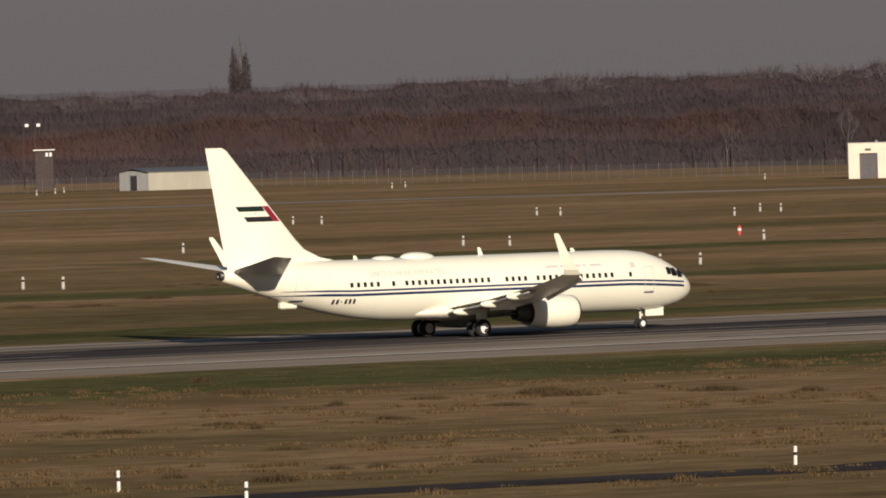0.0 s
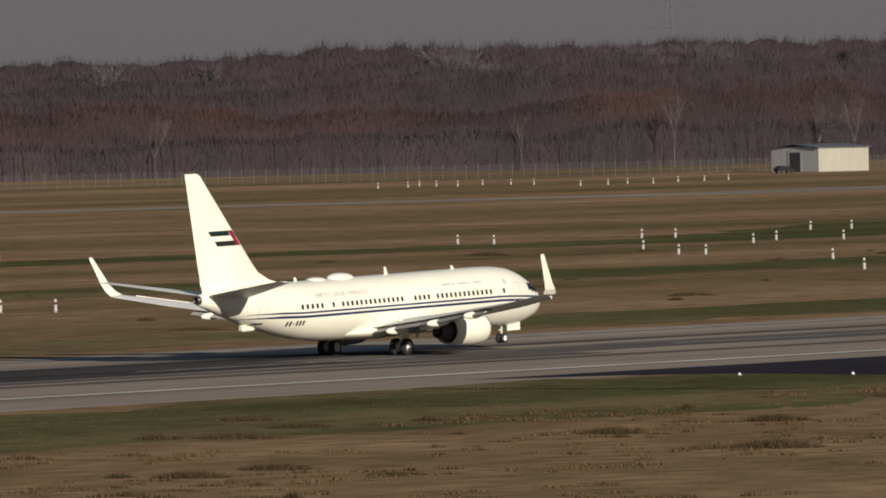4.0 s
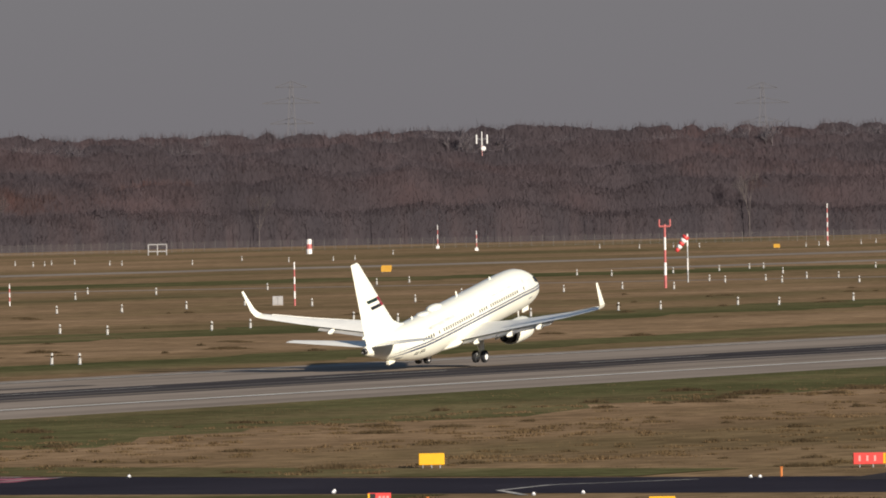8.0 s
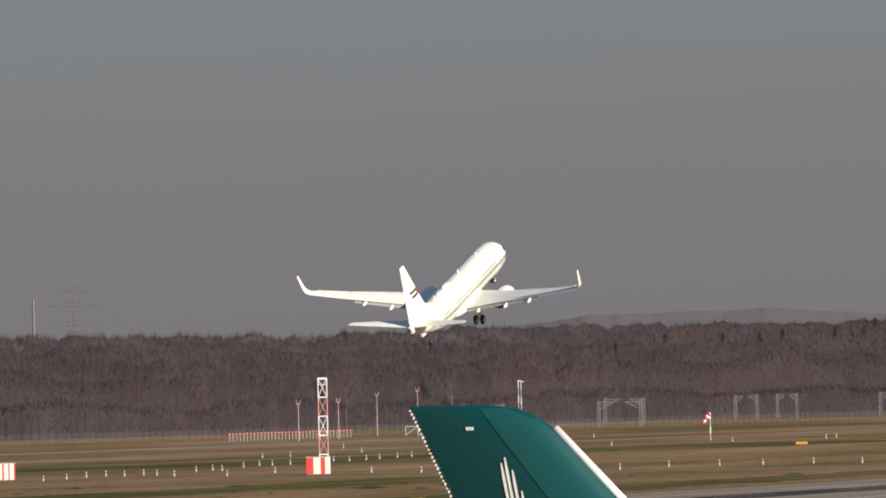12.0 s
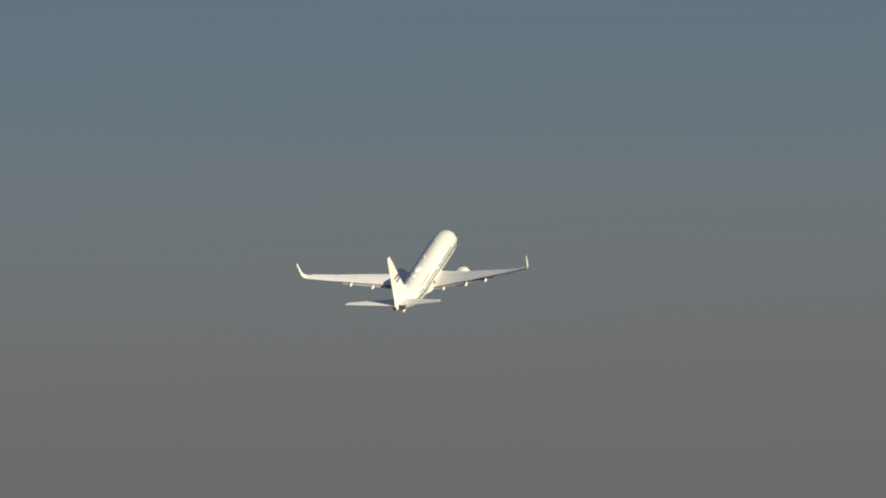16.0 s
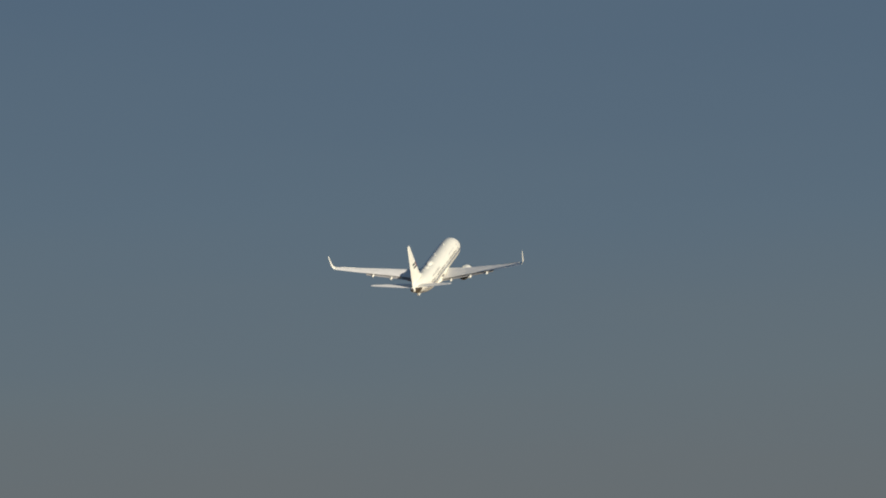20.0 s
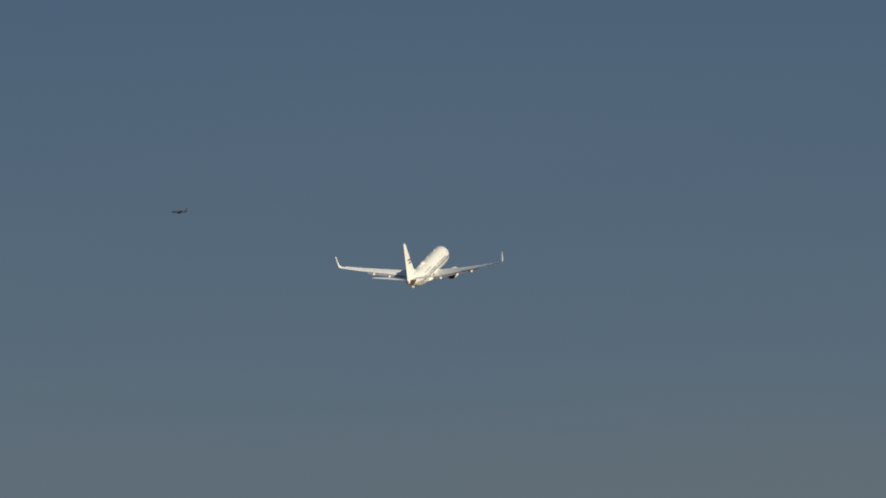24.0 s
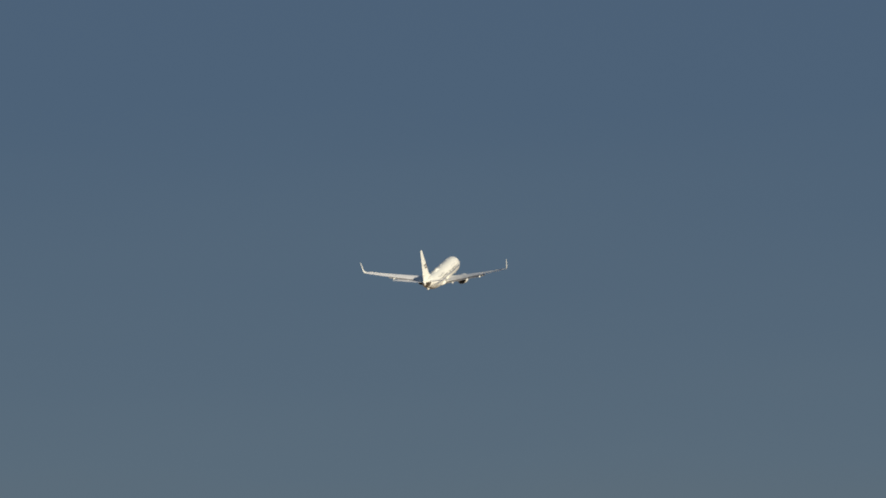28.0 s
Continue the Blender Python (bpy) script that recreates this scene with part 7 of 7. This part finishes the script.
# ---- masts, chimneys and pylons beyond the woods ----
def radio_mast(x, y, h, arm, label):
    m = thing("radio_mast", faces_camera(x, y), label, "mast")
    for k in range(8):
        part("mast_length", tubes(((0, 0, h * k / 8), (0, 0, h * (k + 1) / 8), 0.34 - 0.025 * k, 0.315 - 0.025 * k), n=8), M_STEEL if k < 4 else M_SIGNAL if k < 6 or k % 2 else M_BLEACHED, m)
    for s in (-1, 1):
        part("antenna_arm", tubes(((0, 0, h - arm), (s * 1.6, 0, h - arm + 0.5), 0.12), n=5), M_STEEL, m)
        part("antenna", boxes((s * 1.6 - 0.2, s * 1.6 + 0.2, -0.2, 0.2, h - arm - 1.2, h - arm + 1.6), bevel=0.05), M_SIGNAL, m)
    part("dish", tubes(((0.5, -0.6, h - arm - 2.6), (0.5, -0.3, h - arm - 2.6), 0.75, 0.55), n=12), M_SIGNAL, m)


radio_mast(2422, 1386.5, 37.1, 6, "white radio mast with a faded red top standing in the woods")
radio_mast(2444, 1387.5, 43.2, 9, "white radio mast with a faded red top standing in the woods")
radio_mast(2908, 1287.5, 33.4, 2.5, "white antenna mast rising over the woods")


def pylon(x, y, h, label, mat=None):
    mat = mat or M_HAZE
    p = lattice_tower(x, y, h, h * 0.13, 7, "power_pylon", label, two=False, top_w=h * 0.018, mats=(mat, mat), sizes=(h * 0.0026, h * 0.0016), category="pylon")
    for k, w in ((0.72, 0.15), (0.86, 0.20), (0.97, 0.11)):
        part("cross_arm", tubes(((-w * h, 0, h * k), (w * h, 0, h * k), h * 0.0022), ((-w * h, 0, h * k), (0, 0, h * (k + 0.04)), h * 0.002), ((w * h, 0, h * k), (0, 0, h * (k + 0.04)), h * 0.002), n=4), mat, p)
    return p


def beyond(pan, r):
    return r * sin(radians(pan)), r * cos(radians(pan))


for pan, r, h in ((56.6, 4000, 58), (62.21, 4600, 66), (65.08, 4500, 63), (67.66, 4600, 60), (69.4, 4600, 62), (70.22, 4600, 60), (74.0, 4700, 40), (77.0, 4700, 42)):
    pylon(*beyond(pan, r), h, "distant steel power pylon beyond the woods")
# red and white both drawn towards grey-mauve: haze put into the paint colours
M_STACKGREY = plain("chimney concrete greyed by haze", (0.172, 0.163, 0.168), rough=0.9, vary=0.1)
M_STACKRED = plain("red chimney band greyed by haze", (0.185, 0.148, 0.152), rough=0.9, vary=0.1)
for pan, h in ((69.72, 50), (70.0, 56), (57.9, 34)):
    c = thing("chimney", faces_camera(*beyond(pan, 4650)), "distant slim red and white chimney beyond the woods", "chimney")
    for k in range(6):
        part("shaft_length", tubes(((0, 0, h * k / 6), (0, 0, h * (k + 1) / 6), 0.85 - 0.06 * k, 0.79 - 0.06 * k), n=12), (M_STACKGREY, M_STACKRED)[k % 2], c)


# ---- town behind the woods, lamps and cabinets at the fence ----
def far_block(x, y, w, h, storeys, label):
    """A pale block of flats far off, with its storeys of windows."""
    b = thing("apartment_building", faces_camera(x, y), label, "building")
    part("wall", boxes((-w / 2, w / 2, 0, 12, 0, h)), M_HAZEWHITE, b)
    part("roof", boxes((-w / 2 - 0.3, w / 2 + 0.3, -0.3, 12.3, h, h + 0.5)), M_HAZEWHITE, b, "pale roof edge")
    n = max(2, int(w / 3.2))
    for k in range(storeys):
        for i in range(n):
            x0 = -w / 2 + (i + 0.25) * w / n
            z0 = h - 2.6 - 3.0 * k
            part("window", boxes((x0, x0 + w / n * 0.5, -0.06, 0, z0, z0 + 1.5)), M_PANE, b)
    return b


for x, y, w, h, k in ((2136, 2041, 3.0, 29.6, 4), (2147, 2030, 3.5, 28.4, 4), (2153, 2023, 5, 28.4, 4), (2163, 2013, 8, 28.8, 3), (2171, 2005, 5, 29.4, 3), (1929, 1925, 4, 26.9, 2)):
    far_block(x, y, w, h - 3.2, k, "distant pale block of flats behind the woods")


def street_lamp(x, y, h, label="slim street lamp with a bright head before the woods"):
    p = thing("street_lamp", faces_camera(x, y), label, "street lamp")
    part("pole", tubes(((0, 0, 0), (0, 0, h), 0.07, 0.05), n=8), M_BARK, p)
    part("arm", tubes(((0, 0, h - 0.05), (0.8, 0, h + 0.1), 0.05), n=6), M_BARK, p)
    part("lamp_head", boxes((0.4, 1.2, -0.25, 0.25, h + 0.08, h + 0.75), bevel=0.06), M_SIGNAL, p, "white lamp head")


street_lamp(1291, 1699, 13.2)
street_lamp(1293, 1697.5, 13.2)
street_lamp(1561, 1413, 10.2)


M_BROWNWALL = plain("dark brown brick", (0.056, 0.043, 0.042), rough=0.9, vary=0.2)


def garden_house(x, y):
    g = thing("garden_house", faces_camera(x, y), "small dark house with white eaves beside the woods", "house")
    part("wall", boxes((-1.9, 1.9, 0, 3, 0, 8.0)), M_BROWNWALL, g)
    part("roof", boxes((-2.3, 2.3, -0.4, 3.4, 8.0, 8.35), bevel=0.05), M_BARK, g)
    part("eaves", boxes((-2.3, 2.3, -0.5, -0.4, 8.2, 8.4)), M_SIGNAL, g, "white eaves board")
    for i in range(2):
        part("window", boxes((0.3 + i * 0.8, 0.8 + i * 0.8, -0.05, 0, 6.9, 7.7)), M_SIGNAL, g)


garden_house(1283, 1680)
striped_mast(1440.5, 1272.3, 2.2, "slim pale post with a small head by the fence", 0.08, 4)
striped_mast(1433.2, 1299.2, 3.4, "slim pale post with a white cabinet at its foot", 0.09, 4, foot=0.7)


def low_cabinet(x, y, w, label):
    c = thing("cabinet", faces_camera(x, y), label, "cabinet")
    part("body", boxes((-w / 2, w / 2, 0, 0.8, 0.05, 0.95), bevel=0.03), M_SHEETGREY, c)
    part("lid", boxes((-w / 2 - 0.05, w / 2 + 0.05, -0.05, 0.85, 0.95, 1.02)), M_BOXWHITE, c)
    part("base", boxes((-w / 2 + 0.05, w / 2 - 0.05, 0.05, 0.75, 0, 0.05)), M_OLDROAD, c)


low_cabinet(1414.4, 1303.0, 3.8, "low grey equipment cabinet at the fence")
low_cabinet(1427.3, 1271.4, 1.0, "small grey equipment cabinet at the fence")


def dark_car(x, y, turn):
    """A parked dark car, its nose along local x."""
    c = thing("car", pose(x, y, 0, 0, 0, turn), "black car parked beside the metal shed", "car")
    bm = bmesh.new()
    prof = ((2.15, 0.45), (2.2, 0.75), (1.2, 0.95), (0.55, 1.42), (-1.2, 1.46), (-1.95, 1.0), (-2.15, 0.9), (-2.15, 0.42))
    a = [bm.verts.new((x0, -0.85, z)) for x0, z in prof]
    b = [bm.verts.new((x0, 0.85, z)) for x0, z in prof]
    for i in range(len(prof)):
        k = (i + 1) % len(prof)
        bm.faces.new((a[i], a[k], b[k], b[i]))
    bm.faces.new(a)
    bm.faces.new(b[::-1])
    part("body", bm, M_BLACK, c)
    for s in (-1, 1):
        part("side_window", boxes((-1.2, 0.6, s * 0.86 - 0.01, s * 0.86 + 0.01, 1.0, 1.36)), M_PANE, c)
        part("headlight", boxes((2.12, 2.2, s * 0.6 - 0.15, s * 0.6 + 0.15, 0.6, 0.75)), M_SIGNAL, c)
        for x0 in (-1.35, 1.35):
            wheel = part("wheel", wheel_mesh(0.32, 0.22), M_RUBBER, c, pos=pose(x0, s * 0.78, 0.32))


dark_car(1789, 1151, -17)


# ---- what moves ----
def motions():
    # seconds, x, y, z of the main wheels' middle, heading to the left, nose up, left wing up
    walk(airliner, [(t, pose(x, y, z, bank, -nose, turn)) for t, x, y, z, turn, nose, bank in (
        (0, 404.6, 387.0, -0.20, 0.80, 0.00, 0.00),
        (0.5, 424.1, 387.0, -0.20, 0.40, 0.00, 0.00),
        (1, 445.4, 387.0, -0.20, 0.00, 0.00, 0.00),
        (1.5, 465.9, 387.0, -0.20, -0.25, 0.00, 0.00),
        (2, 481.0, 387.0, -0.20, -0.50, 0.00, 0.00),
        (2.5, 500.5, 387.0, -0.20, -0.50, 0.00, 0.00),
        (3, 514.6, 387.0, -0.20, -0.39, 0.42, 0.00),
        (3.5, 532.5, 387.0, -0.20, -0.28, 0.83, 0.00),
        (4, 554.2, 387.0, -0.20, -0.16, 1.25, 0.00),
        (4.5, 590.0, 386.4, -0.20, -0.05, 1.66, 0.02),
        (5, 626.2, 385.8, -0.20, -0.07, 2.50, 0.02),
        (6, 702.6, 385.8, -0.20, -0.10, 5.58, 0.03),
        (7, 782.9, 386.2, -0.08, -0.04, 8.15, -0.14),
        (8, 866.5, 387.0, 0.69, -0.12, 10.87, -0.62),
        (9, 946.9, 385.5, 3.41, -0.22, 11.72, -0.41),
        (10, 1029.1, 384.0, 7.76, -0.09, 13.48, -0.86),
        (11, 1111.4, 382.5, 14.13, -0.26, 15.57, 0.98),
        (12, 1196.4, 381.4, 23.01, 0.09, 17.56, 0.26),
        (13, 1280.8, 380.2, 34.38, -0.11, 19.16, -0.00),
        (13.5, 1325.3, 380.2, 42.04, -0.24, 19.79, -0.64),
        (14, 1362.0, 380.2, 47.64, -0.32, 19.75, -0.51),
        (14.5, 1398.9, 380.2, 53.20, -0.15, 20.13, -0.34),
        (15, 1435.9, 380.2, 58.85, 0.04, 20.53, -0.18),
        (15.5, 1473.0, 380.2, 64.73, 0.25, 20.92, -0.02),
        (16, 1510.7, 380.2, 71.58, 0.20, 21.02, -0.16),
        (16.5, 1548.5, 380.1, 78.61, 0.17, 21.08, -0.31),
        (17, 1586.2, 380.2, 85.61, 0.16, 21.12, -0.47),
        (17.5, 1623.8, 380.5, 92.52, 0.12, 20.59, -0.42),
        (18, 1661.5, 380.7, 99.41, -0.05, 20.09, -0.36),
        (18.5, 1699.2, 381.1, 106.25, -0.20, 19.61, -0.30),
        (19, 1737.0, 381.9, 113.05, -0.34, 19.09, -0.24),
        (19.5, 1774.6, 383.2, 119.85, -0.31, 18.70, 0.14),
        (20, 1812.2, 385.2, 126.55, -0.33, 18.29, 0.51),
        (20.5, 1849.7, 388.2, 133.13, -0.48, 18.13, 0.78),
        (21, 1887.0, 391.9, 139.61, -0.66, 18.00, 1.05),
        (21.5, 1924.8, 396.3, 145.89, -0.73, 17.63, 0.94),
        (22, 1962.4, 401.0, 152.09, -0.79, 17.25, 0.84),
        (22.5, 2000.1, 405.9, 158.22, -0.84, 16.86, 0.72),
        (23, 2038.0, 410.7, 164.31, -0.90, 16.46, 0.61),
        (23.5, 2076.0, 415.2, 170.35, -0.96, 16.06, 0.49),
        (24, 2114.1, 419.6, 176.37, -1.04, 15.75, 0.40),
        (24.5, 2152.3, 424.0, 182.39, -1.21, 15.61, 0.46),
        (25, 2190.6, 428.2, 188.32, -1.33, 15.42, 0.51),
        (25.5, 2228.9, 432.4, 194.06, -1.41, 15.50, 0.58),
        (26, 2267.4, 436.4, 199.65, -1.40, 15.52, 0.63),
        (26.5, 2305.8, 440.4, 205.07, -1.41, 15.31, 0.68),
        (27, 2344.3, 444.3, 210.44, -1.42, 15.10, 0.73),
        (27.5, 2382.9, 448.3, 215.81, -1.47, 14.95, 0.79),
        (28, 2421.4, 452.2, 221.23, -1.57, 14.76, 0.85),
    )])
    # the wheels fold away after the climb is set
    for leg, side in main_legs:
        walk(leg, [(t, pose(0, side * 2.86, 2.15 - drop, side * a)) for t, a, drop in ((0, 0, -0.2), (6.2, 0, -0.2), (7.0, 0, -0.05), (8.2, 0, 0.33), (13.7, 0, 0.33), (14.6, -40, 0.2), (15.6, -80, 0.05), (16.2, -86, 0), (28, -86, 0))])
    # the wings bend upward as they take the weight
    for wing, side in wings:
        walk(wing, [(t, pose(0, side * 1.9, 2.12, side * a) @ pose(0, -side * 1.9, -2.12)) for t, a in ((0, 0), (3.0, 0), (5.0, 0.9), (6.5, 2.2), (8.0, 3.8), (28, 3.8))])
    walk(nose_leg, [(t, pose(15.6, 0, z, 0, -a)) for t, a, z in ((0, 0, 1.95), (5, 0, 1.95), (6.5, 0, 1.75), (13.7, 0, 1.75), (14.5, 40, 1.75), (15.3, 80, 1.75), (15.8, 88, 1.75), (28, 88, 1.75))])
    walk(far_jet, [(t, pose(x, y, z, 0, 0, 92)) for t, x, y, z in FAR_JET_ROWS])


motions()
